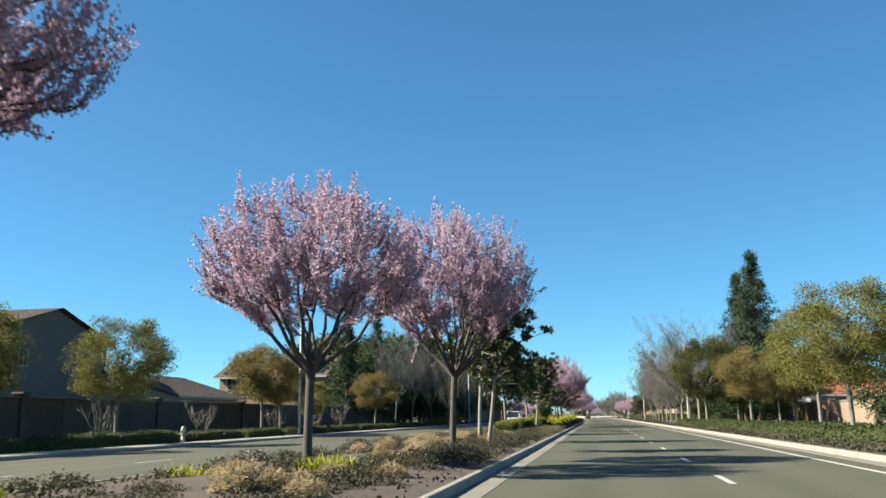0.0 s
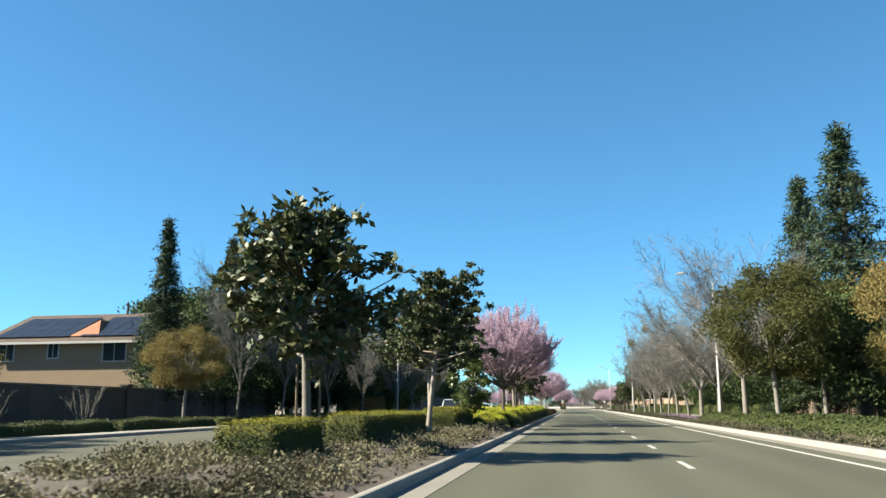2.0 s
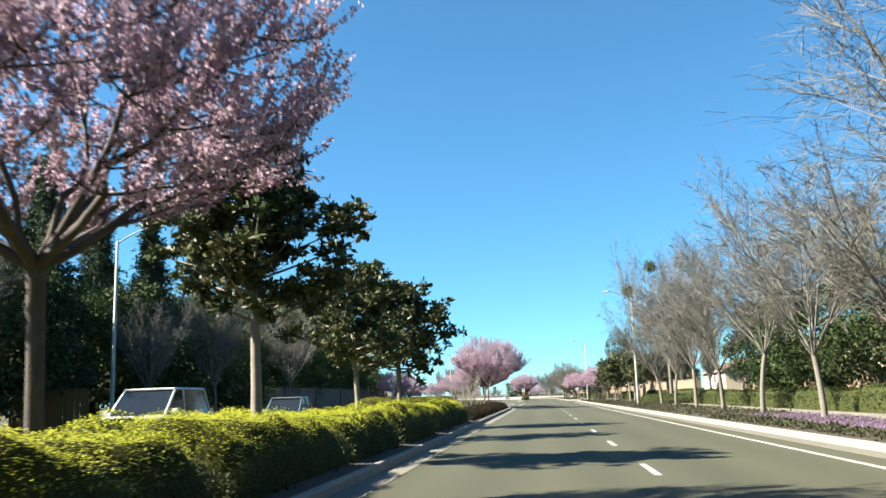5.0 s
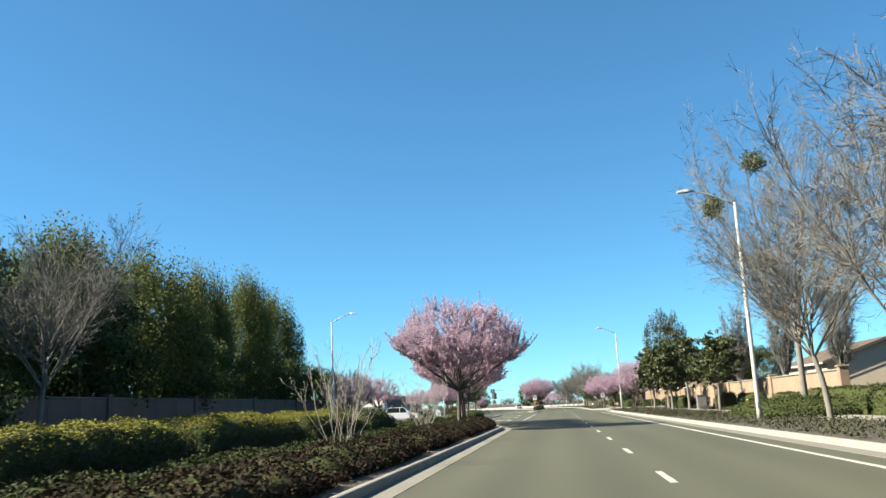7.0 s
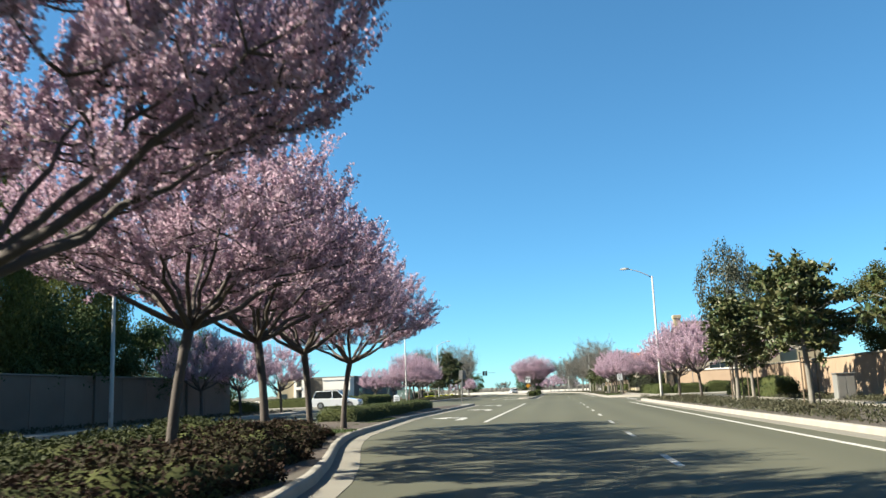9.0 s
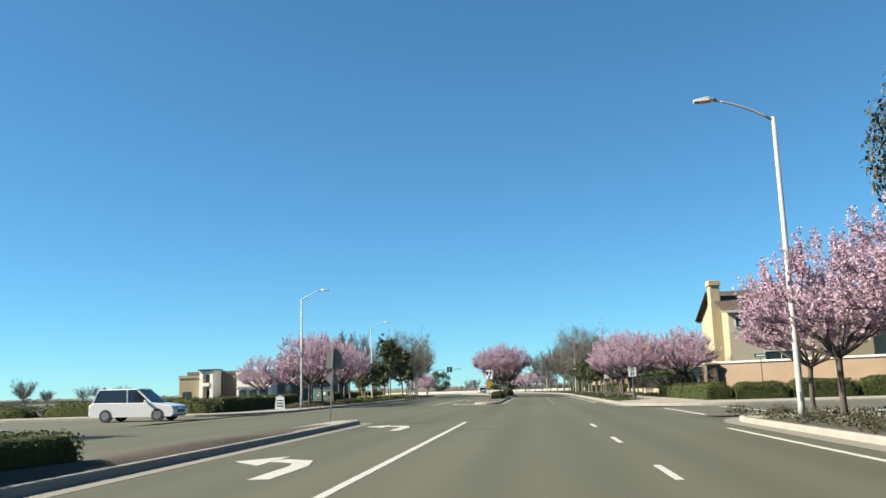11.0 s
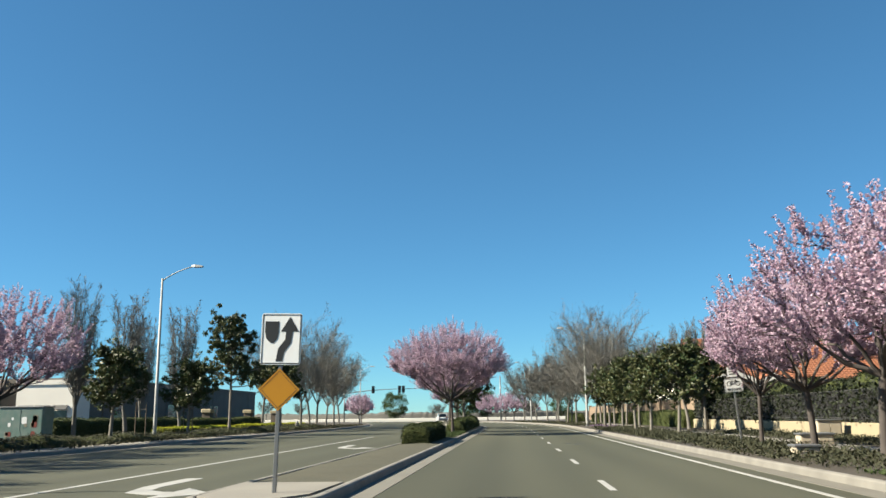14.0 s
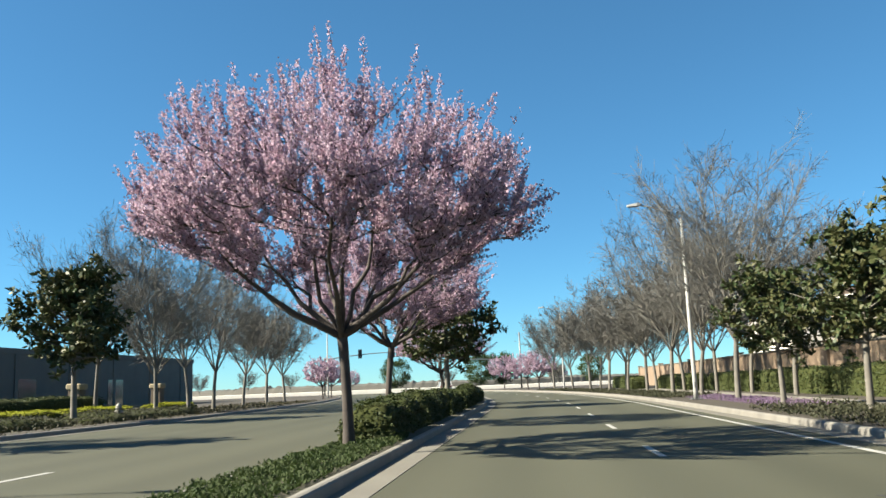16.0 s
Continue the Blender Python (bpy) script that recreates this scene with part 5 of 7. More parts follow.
for y0, y1, h in ((329, 332, 1.2), (332.4, 342, 1.2), (342.4, 353, 1.15), (353.4, 365, 1.1), (365.4, 380, 1.1), (380.4, 398, 1.1)):
    hedge(GREEN + " in front of the tan wall", 12.3, 13.7, y0, y1, h, HEDGE_GREEN, 10, 0.04, 60, 0.12, group="boxed hedges")
for x0, x1, y0, y1, h, m in ((-60, -34, 264.5, 266.3, 1.0, HEDGE_GREEN), (-33.6, -21.2, 264.8, 266.6, 1.05, HEDGE_GREEN), (-22.9, -21.4, 267, 281, 1.0, HEDGE_GREEN), (-26.5, -25.0, 283, 300, 1.1, HEDGE_GREEN), (-26.6, -25.2, 312, 332, 1.15, HEDGE_GREEN), (-26.6, -25.0, 332.4, 352, 1.1, HEDGE_GREEN)):
    hedge(GREEN + " along the car park", x0, x1, y0, y1, h, m, 9, 0.05, 50, 0.12, group="car park hedges")
for y0, y1 in ((320, 326), (327, 333), (336, 342), (343, 349), (352.8, 358)):
    hedge("low lime green hedge beside the far carriageway", -23.2, -21.6, y0, y1, 0.55, HEDGE_LIME, 6, 0.08, 110, 0.09, group="low lime hedges")
for y0, y1 in ((279, 290), (291, 303), (304, 314), (315, 326), (327, 337), (338, 350)):
    hedge("low loose green planting behind the far kerb", -20.9, -18.4, y0, y1, 0.35, GROUNDCOVER, 3, 0.3, 60, 0.1, group="far low planting", name="low_planting")
hedge("dark green hedge beside the side street", -40, -24.6, 240.0, 241.4, 1.0, HEDGE_GREEN, 9, 0.05, 40, 0.12, group="car park hedges")


def clump_mesh(seed, n, rad, high, leaf, length, width, upright):
    rng = np.random.default_rng(seed)
    d = rng.normal(size=(n, 3))
    d /= np.linalg.norm(d, axis=1, keepdims=True)
    d[:, 2] = np.abs(d[:, 2])
    p = d * np.array([rad, rad, high]) * rng.uniform(0.45, 1.0, (n, 1))
    if upright:
        p[:, 2] *= 0.25
    q = leaf_quads(rng, p, length, width, upright, 1.0, 0.15)
    if upright:
        q[:, 1:, :2] += (p[:, :2] * 0.5)[:, None, :]
    return quad_mesh("foliage", q, leaf)


def shrub_kind(name, label, leaf, seed, n, rad, high, length, width, upright=0.0):
    return [(clump_mesh(seed + i, n, rad, high, leaf, length, width, upright), name, label) for i in range(3)]


BROWN_SHRUBS = shrub_kind("shrub", "low brown and olive winter shrub in the median", SHRUB_BROWN, 300, 1300, 0.44, 0.29, 0.034, 0.017)
BROWN_THIN = shrub_kind("shrub", "low brown and olive winter shrub in the median", SHRUB_BROWN, 310, 420, 0.48, 0.3, 0.06, 0.03)
STRAW_CLUMPS = shrub_kind("grass_clump", "straw coloured ornamental grass clump in the median", STRAW, 320, 2600, 0.25, 0.24, 0.055, 0.009)
GREEN_CLUMPS = shrub_kind("grass_clump", "yellow-green ornamental grass clump in the median", HEDGE_LIME, 330, 200, 0.3, 0.3, 0.28, 0.02, 1.2)
SAGE_SHRUBS = shrub_kind("shrub", "low grey-green groundcover shrub in the median", SAGE, 340, 260, 0.5, 0.3, 0.068, 0.043)
RED_SHRUBS = shrub_kind("shrub", "reddish low shrub beside the kerb", HEDGE_RED, 350, 500, 0.45, 0.4, 0.055, 0.035)


def strew(kinds, count, xa, xb, ya, yb, smin, smax, group, seed, single=True):
    """Strews shrubs: as objects of their own, or, where they are far or too many, joined into one."""
    r = random.Random(seed)
    joined = []
    for _ in range(count):
        me, name, label = kinds[r.randrange(len(kinds))]
        x, y, s = r.uniform(xa, xb), r.uniform(ya, yb), r.uniform(smin, smax)
        m = place(x, y, 0.17, r.uniform(0, 360), s, s, s * r.uniform(0.8, 1.2))
        if single:
            ob = new(name, me)
            ob.matrix_basis = m
            tagged(ob, label, "shrub", group)
        else:
            co = np.empty(len(me.vertices) * 3, dtype=np.float32)
            me.vertices.foreach_get("co", co)
            a = np.array(m)
            joined.append((co.reshape(-1, 3) @ a[:3, :3].T + a[:3, 3]).reshape(-1, 4, 3))
    if joined:
        leaf = kinds[0][0].materials[0]
        tagged(part("low_shrubs", quad_mesh("low_shrubs", np.concatenate(joined), leaf), leaf), kinds[0][2], "shrubs", "", "stuff")


strew(BROWN_SHRUBS, 84, -6.6, -3.5, 8, 50, 0.75, 1.35, "brown median shrubs", 1)
strew(BROWN_THIN, 110, -9.2, -4.0, 6, 48, 0.7, 1.2, "", 21, False)
strew(BROWN_SHRUBS, 34, -4.5, -3.3, 22, 54, 1.0, 1.5, "brown median shrubs", 2)
strew(STRAW_CLUMPS, 22, -7.6, -4.4, 12, 46, 1.2, 1.7, "straw grass clumps", 3)
for x, y in ((-6.05, 31.1), (-5.75, 32.2), (-5.4, 32.6), (-6.0, 40.5), (-5.3, 28.2), (-4.9, 25.6), (-6.6, 29.4), (-5.6, 36.4)):
    strew(STRAW_CLUMPS, 1, x - 0.1, x + 0.1, y - 0.1, y + 0.1, 1.35, 1.7, "straw grass clumps", int(y * 10))
strew(STRAW_CLUMPS, 7, -5.4, -3.8, 12, 24, 1.1, 1.5, "straw grass clumps", 33)
strew(GREEN_CLUMPS, 9, -8.5, -4.8, 7, 22, 0.9, 1.4, "green grass clumps", 4)
strew(SAGE_SHRUBS, 260, -9.0, -3.2, 45, 70, 0.6, 1.1, "", 5, False)
strew(SAGE_SHRUBS, 60, -6.2, -3.2, 62, 84, 0.7, 1.2, "grey-green median shrubs", 6)
strew(RED_SHRUBS, 14, -7.6, -6.0, 189.5, 192.5, 0.8, 1.2, "", 7, False)
strew(BROWN_THIN, 60, 7.0, 9.4, 181, 240, 0.6, 1.0, "", 8, False)
strew(SAGE_SHRUBS, 60, 6.9, 8.4, 24, 100, 0.5, 0.8, "", 9, False)
strew(BROWN_THIN, 50, -24.8, -22.6, 24, 100, 0.8, 1.3, "", 10, False)


def carpet(name, label, leaf, boxes, per_m2, size, upright=0.6, z=0.14, seed=1, cap=14000):
    """Low growth nobody could count: many small leaves over rectangles."""
    rng = np.random.default_rng(seed)
    pts = []
    for x0, x1, y0, y1, h in boxes:
        n = int(min(cap, (x1 - x0) * (y1 - y0) * per_m2))
        p = np.stack([rng.uniform(x0, x1, n), rng.uniform(y0, y1, n), np.zeros(n)], 1)
        p[:, 2] = z + h * rng.random(n) * (0.5 + 0.5 * np.sin(p[:, 0] * 3.1 + 1.3 * np.sin(p[:, 1] * 2.3)) * np.sin(p[:, 1] * 2.7))
        p[:, 0] += np.array([bend(v) for v in p[:, 1]])
        pts.append(p)
    ob = part(name, quad_mesh(name, leaf_quads(rng, np.concatenate(pts), size, size * 0.55, upright, 1.0, 0.15), leaf), leaf)
    return tagged(ob, label, "plants", "", "stuff")


carpet("grass", "short green grass on the northern median", GRASS, [(-4.05, -2.85, 309.0, 322, 0.1)], 1400, 0.06, 1.6)
carpet("grass.001", "green grass below the plum trees by the kerb", GRASS, [(6.0, 7.6, 270.5, 282, 0.05), (-8.9, -5.6, 191.6, 196, 0.06), (-9.0, -6.4, 196, 206, 0.06)], 260, 0.07, 1.6, seed=2)
carpet("purple_flowers", "low purple flowering groundcover beside the pavement", PURPLE, [(8.2, 10.6, 100, 131, 0.14), (7.0, 9.0, 330, 346, 0.14)], 420, 0.05, 0.8, seed=3, cap=34000)
carpet("groundcover", "low brown-green groundcover beside the pavement", GROUNDCOVER, [(6.8, 8.2, 100, 131, 0.12), (6.8, 10.8, 131, 240, 0.2), (6.8, 8.4, 20, 100, 0.18), (5.9, 8.9, 283, 330, 0.25), (10.8, 14.2, 283, 313, 0.25), (5.9, 8.9, 346, 400, 0.2), (12.7, 14.9, 182, 224, 0.25)], 150, 0.09, 0.8, seed=4, cap=22000)
carpet("leaf_litter", "dry leaf litter and weeds over the median earth", SHRUB_BROWN, [(-9.2, -2.8, 4, 84, 0.1), (-9.0, -2.9, 84, 180, 0.04)], 20, 0.1, 0.2, seed=5, cap=20000)
carpet("leaf_litter.001", "dry brown plants over the far verge", SHRUB_BROWN, [(-25, -21, 22, 240, 0.15), (-24, -17, 276, 380, 0.12)], 16, 0.14, 0.6, seed=6)

# mistletoe in the tall bare tree
mr = np.random.default_rng(9)
for x, y, z, rad in ((9.05, 177.0, 10.75, 0.62), (11.3, 177.0, 13.0, 0.65), (11.3, 177.0, 7.8, 0.5)):
    pts = mr.normal(size=(700, 3))
    pts = pts / np.linalg.norm(pts, axis=1, keepdims=True) * mr.uniform(0.2, 1, (700, 1)) * rad
    ob = part("mistletoe", quad_mesh("mistletoe", leaf_quads(mr, pts, 0.2, 0.09), PEPPER_LEAF), PEPPER_LEAF)
    ob.location = (x, y, z)
    tagged(ob, "round green mistletoe clump in a bare tree", "mistletoe", "mistletoe clumps")


# ---- walls ----
def panel_wall(name, label, x, ya, yb, h, material, cap=TRIM_DARK, pillar_every=9.0, panel=3.0, thick=0.2, pillar_mat=None):
    """A garden wall along y: panels between pillars, with a cap."""
    w = tagged(part(name, Geo().box(x - thick / 2 + 0.04, ya, 0, x + thick / 2 - 0.04, yb, h - 0.05), material), label, "wall", "", "structure")
    n = int((yb - ya) / panel)
    me = Geo().box(-thick / 2, 0.012, 0, thick / 2, panel - 0.012, h - 0.08, 0.015).mesh("panel", material)
    for i in range(n):
        p = new("panel", me)
        p.parent = w
        p.location = (x, ya + i * panel, 0.05)
    for i in range(int((yb - ya) / pillar_every) + 1):
        y = ya + i * pillar_every
        part("pillar", Geo().box(x - 0.24, y - 0.24, 0.0, x + 0.24, y + 0.24, h + 0.14, 0.02).box(x - 0.3, y - 0.3, h + 0.145, x + 0.3, y + 0.3, h + 0.24, 0.02), pillar_mat or material, w)
    part("coping", Geo().box(x - 0.17, ya, h - 0.02, x + 0.17, yb, h + 0.07, 0.02), cap, w)
    return w


panel_wall("wall_west", "long dark weathered block wall across the street", -25.6, 14, 110, 2.3, WALL_DARK, STUCCO_GREY, 12)
panel_wall("wall_west_north", "long brown block wall shaded by trees across the street", -25.6, 168, 236, 2.8, WALL_BROWN, STUCCO_GREY, 12)
panel_wall("wall_east", "tan garden wall with pillars behind the hedges", 19.6, 70, 180, 2.1, WALL_TAN, CONCRETE, 6)
panel_wall("wall_east_middle", "tan panel wall with a pale coping", 15.6, 181, 238, 2.25, WALL_TAN, CONCRETE, 15)
panel_wall("wall_north_east", "tan panel wall with a pale coping", 14.1, 329, 419, 2.35, WALL_TAN, CONCRETE, 18)
low = tagged(part("wall_low", Geo().box(13.0, 283, 0, 13.25, 328.6, 0.75, 0.02), STUCCO_CREAM), "low cream garden wall with dark railings", "wall", "", "structure")
rail = Geo()
for i in range(363):
    rail.box(13.11, 283.1 + i * 0.125, 0.74, 13.14, 283.13 + i * 0.125, 2.0)
part("railing", rail.box(13.1, 283, 1.96, 13.15, 328.5, 2.0).box(13.1, 283, 0.9, 13.15, 328.5, 0.94), METAL_DARK, low, "dark metal railing")
iv = np.random.default_rng(4)
ivy = np.stack([iv.normal(13.22, 0.13, 15000), iv.uniform(283, 328.4, 15000), iv.uniform(0.72, 2.25, 15000)], 1)
ivy[:, 2] *= 1 + 0.06 * np.sin(ivy[:, 1] * 1.7)
part("ivy", quad_mesh("ivy", leaf_quads(iv, ivy, 0.15, 0.1), SHADED_IVY_LEAF), SHADED_IVY_LEAF, low, "dark ivy over the railing, shade in its colour")

# corner wall with stone pillars
cw = tagged(part("wall_corner", Geo().box(0, 0, 0, 17, 0.25, 2.58), WALL_TAN), "tan rendered garden wall with a white coping", "wall", "", "structure")
cw.matrix_basis = pose(14.0, 275.7, 0, 0, 0, -36)
part("coping", Geo().box(-0.05, -0.1, 2.58, 17, 0.35, 2.74, 0.02), TRIM_WHITE, cw, "white coping")
stone_me = [Geo().box(-0.17 * k, -0.06, 0, 0.17 * k, 0.06, 0.13, 0.015).mesh("stone", STONE) for k in (0.8, 1.0, 1.25)]
sr = random.Random(8)
for px_, py_ in ((13.6, 275.5), (24.2, 268.0)):
    pil = thing("stone_pillar", "stacked stone pillar with a pale cap at the wall's end", "pillar", "stone pillars", px_, py_, 0)
    part("core", Geo().box(-0.36, -0.36, 0, 0.36, 0.36, 2.5), STONE, pil)
    for row in range(17):
        for side in range(4):
            x = -0.4
            while x < 0.36:
                me = stone_me[sr.randrange(3)]
                s = new("stone", me)
                s.parent = pil
                o = sr.uniform(0.33, 0.365)
                s.matrix_basis = pose(0, 0, 0.02 + row * 0.145, 0, 0, side * 90) @ pose(min(x + 0.18, 0.3), -o, 0)
                x += sr.uniform(0.27, 0.4)
    part("cap", Geo().box(-0.5, -0.5, 2.5, 0.5, 0.5, 2.68, 0.04), CONCRETE, pil, "pale concrete cap")
fence = thing("wooden_fence", "tall weathered wooden board fence behind the plum trees", "fence", "", 14.1, 276, 0)
board = Geo().box(-0.012, 0.004, 0.1, 0.012, 0.141, 1.95, 0.004).mesh("board", FENCE_WOOD)
for i in range(46):
    b_ = new("board", board)
    b_.parent = fence
    b_.location = (0, i * 0.145, 0)
part("rail", Geo().box(0.015, 0, 0.5, 0.05, 6.7, 0.59).box(0.015, 0, 1.5, 0.05, 6.7, 1.59), FENCE_WOOD, fence)
fence = thing("wooden_fence", "orange cedar board fence under the dark trees", "fence", "", -25.3, 134.5, 0)
board = Geo().box(0.004, -0.012, 0.1, 0.141, 0.012, 2.2, 0.004).mesh("board", FENCE_ORANGE)
for i in range(28):
    if i not in (8, 9):
        b_ = new("board", board)
        b_.parent = fence
        b_.location = (i * 0.145, 0.015 * (i % 2), 0.06 + 0.03 * (i % 3))
part("rail", Geo().box(0, 0.03, 0.6, 4.06, 0.07, 0.69).box(0, 0.03, 1.7, 4.06, 0.07, 1.79), FENCE_ORANGE, fence)


# ---- houses ----
def window(parent, x, y, z, w, h, face):
    """A window on a wall: face 'x-' looks to -x, 'y-' to -y, 'x+' to +x. (x, y, z) is the middle of its sill."""
    fr, gl = Geo(), Geo()
    t = 0.09
    def bx(g, a0, b0, a1, b1, d0, d1):
        if face == "y-":
            g.box(x + a0, y - d1, z + b0, x + a1, y - d0, z + b1)
        elif face == "x-":
            g.box(x - d1, y + a0, z + b0, x - d0, y + a1, z + b1)
        else:
            g.box(x + d0, y + a0, z + b0, x + d1, y + a1, z + b1)
    for a0, b0, a1, b1 in ((-w / 2 - t, -t, w / 2 + t, 0), (-w / 2 - t, h, w / 2 + t, h + t), (-w / 2 - t, 0, -w / 2, h), (w / 2, 0, w / 2 + t, h), (-0.025, 0, 0.025, h)):
        bx(fr, a0, b0, a1, b1, 0.0, 0.07)
    bx(gl, -w / 2, 0, w / 2, h, 0.005, 0.03)
    o = part("window", fr, TRIM_WHITE, parent, "white framed window")
    part("pane", gl, WINDOW_GLASS, o, "dark window glass")
    return o


def roof_tiles(parent, x0, x1, y0, y1, z0, z1, along, material, step=0.34):
    """One sloping roof face with courses of tiles; along 'x': the ridge runs along x and the face rises from y0 to y1; 'y': it rises from x0 to x1."""
    g = Geo()
    n = max(2, int(math.hypot((y1 - y0) if along == "x" else (x1 - x0), z1 - z0) / step))
    width = abs(x1 - x0) if along == "x" else abs(y1 - y0)
    cols = max(2, int(width / 0.15)) if material is TILE_RED else 1
    for i in range(n):
        a, b = i / n, (i + 1) / n
        za, zb = z0 + (z1 - z0) * a, z0 + (z1 - z0) * b
        vs = []
        for k in range(cols + 1):
            f, lift = k / cols, 0.045 * (k % 2) if cols > 1 else 0.0
            rows_ = ((a, za - 0.02), (a, za + 0.06 + lift), (b, zb + 0.02 + lift * 0.6))
            if along == "x":
                vs += [(x0 + (x1 - x0) * f, y0 + (y1 - y0) * u, z) for u, z in rows_]
            else:
                vs += [(x0 + (x1 - x0) * u, y0 + (y1 - y0) * f, z) for u, z in rows_]
        g.add(vs, [q for k in range(cols) for q in ((3 * k, 3 * k + 3, 3 * k + 4, 3 * k + 1), (3 * k + 1, 3 * k + 4, 3 * k + 5, 3 * k + 2))])
    return part("roof_tiles", g, material, parent)


def gable_house(label, x0, x1, y0, y1, wall_h, ridge_h, ridge_along, wall_mat, tile_mat, windows=(), eave=0.5, group="houses"):
    h = thing("house", label, "house", group)
    cx, cy = (x0 + x1) / 2, (y0 + y1) / 2
    g = Geo().box(x0, y0, 0, x1, y1, wall_h)
    if ridge_along == "x":
        g.add([(x0, y0, wall_h), (x0, y1, wall_h), (x0, cy, ridge_h - 0.1)], [(0, 1, 2)])
        g.add([(x1, y0, wall_h), (x1, y1, wall_h), (x1, cy, ridge_h - 0.1)], [(0, 2, 1)])
    else:
        g.add([(x0, y0, wall_h), (x1, y0, wall_h), (cx, y0, ridge_h - 0.1)], [(0, 1, 2)])
        g.add([(x0, y1, wall_h), (x1, y1, wall_h), (cx, y1, ridge_h - 0.1)], [(0, 2, 1)])
    part("wall", g, wall_mat, h)
    e = eave
    slope = (ridge_h - wall_h) / ((y1 - y0) / 2 if ridge_along == "x" else (x1 - x0) / 2)
    zl = wall_h - slope * e
    if ridge_along == "x":
        roof_tiles(h, x0 - e, x1 + e, y0 - e, cy, zl, ridge_h, "x", tile_mat)
        roof_tiles(h, x0 - e, x1 + e, y1 + e, cy, zl, ridge_h, "x", tile_mat)
        for f in (y0 - e, y1 + e):
            part("fascia", Geo().box(x0 - e, f - 0.03, zl - 0.16, x1 + e, f + 0.03, zl + 0.02), TRIM_WHITE, h)
    else:
        roof_tiles(h, x0 - e, cx, y0 - e, y1 + e, zl, ridge_h, "y", tile_mat)
        roof_tiles(h, x1 + e, cx, y0 - e, y1 + e, zl, ridge_h, "y", tile_mat)
        for f in (x0 - e, x1 + e):
            part("fascia", Geo().box(f - 0.03, y0 - e, zl - 0.16, f + 0.03, y1 + e, zl + 0.02), TRIM_WHITE, h)
        rake = Geo()
        for s in (-1, 1):
            a, b = (cx + s * ((x1 - x0) / 2 + e), zl), (cx, ridge_h)
            rake.add([(a[0], y0 - e - 0.04, a[1] - 0.2), (b[0], y0 - e - 0.04, b[1] - 0.2), (b[0], y0 - e - 0.04, b[1] + 0.06), (a[0], y0 - e - 0.04, a[1] + 0.06)], [(0, 1, 2, 3)])
        part("barge_board", rake, TRIM_DARK, h)
    for w in windows:
        window(h, *w)
    return h


def solar(parent, origin, right, upw, nx, ny):
    """A field of solar panels on a roof face."""
    o, r, u = Vector(origin), Vector(right), Vector(upw)
    nrm = r.cross(u).normalized()
    for i in range(nx):
        for j in range(ny):
            a = o + r * (i * 1.04) + u * (j * 1.68) + nrm * 0.12
            q = [a, a + r * 1.0, a + r * 1.0 + u * 1.64, a + u * 1.64]
            g = Geo().add([tuple(p) for p in q] + [tuple(p - nrm * 0.04) for p in q], [(0, 1, 2, 3), (4, 5, 1, 0), (5, 6, 2, 1), (6, 7, 3, 2), (7, 4, 0, 3)])
            part("solar_panel", g, SOLAR, parent)


# two-storey house at the corner
h = gable_house("two-storey cream stucco house with brown tiles and solar panels", 16.4, 33, 283, 294, 7.1, 9.1, "x", STUCCO_CREAM, TILE_BROWN,
                [(17.7, 282.94, 5.6, 1.35, 1.4, "y-"), (21.5, 282.94, 5.55, 1.1, 1.5, "y-"), (25.4, 282.45, 5.2, 2.4, 1.6, "y-"), (16.4, 287.2, 5.6, 0.7, 1.3, "x-"), (20.5, 282.94, 2.4, 2.6, 1.1, "y-"), (29, 283, 5.5, 1.3, 1.4, "y-")], 0.55)
part("chimney", Geo().box(15.55, 285.2, 0, 16.4, 286.4, 9.3, 0.03).box(15.45, 285.1, 9.3, 16.5, 286.5, 9.75, 0.03), STUCCO_CREAM, h)
part("bay", Geo().box(16.44, 282.94, 0, 23.0, 283.0, 7.0), STUCCO_BEIGE, h, "beige stucco front")
part("gable_front", Geo().add([(23.2, 282.4, 7.0), (27.8, 282.4, 7.0), (25.5, 282.4, 8.6), (23.2, 284.5, 7.0), (27.8, 284.5, 7.0), (25.5, 285.5, 8.6)], [(0, 1, 2), (0, 2, 5, 3), (1, 4, 5, 2)]), TILE_BROWN, h)
part("gable_wall", Geo().box(23.2, 282.45, 0, 27.8, 283.0, 7.0), STUCCO_CREAM, h)
h.location.x = 0.5
h.scale.z = 1.035
rl_ = Vector((0, 6.05, 2.2)).normalized()
solar(h, (19.6, 284.0, 7.5), (1, 0, 0), tuple(rl_), 7, 2)
# tan house across the street
h = gable_house("two-storey tan stucco house with solar panels on a dark roof", -44.6, -31.6, 99.2, 111.2, 6.4, 8.9, "x", STUCCO_TAN, TILE_BROWN,
                [(-39.1, 99.2, 5.0, 0.8, 1.3, "y-"), (-34.1, 99.2, 4.7, 1.8, 1.6, "y-"), (-43, 99.2, 4.8, 1.2, 1.3, "y-"), (-31.6, 103, 4.7, 1.4, 1.4, "x+")], 0.6)
rl_ = Vector((0, 6.7, 2.75)).normalized()
solar(h, (-44.2, 99.3, 6.5), (1, 0, 0), tuple(rl_), 6, 3)
solar(h, (-37.0, 99.3, 6.5), (1, 0, 0), tuple(rl_), 5, 3)
part("vent_pipe", Geo().tube([(-36.5, 105, 8.6), (-36.5, 105, 9.8)], [0.09, 0.09], 8), METAL_DARK, h)
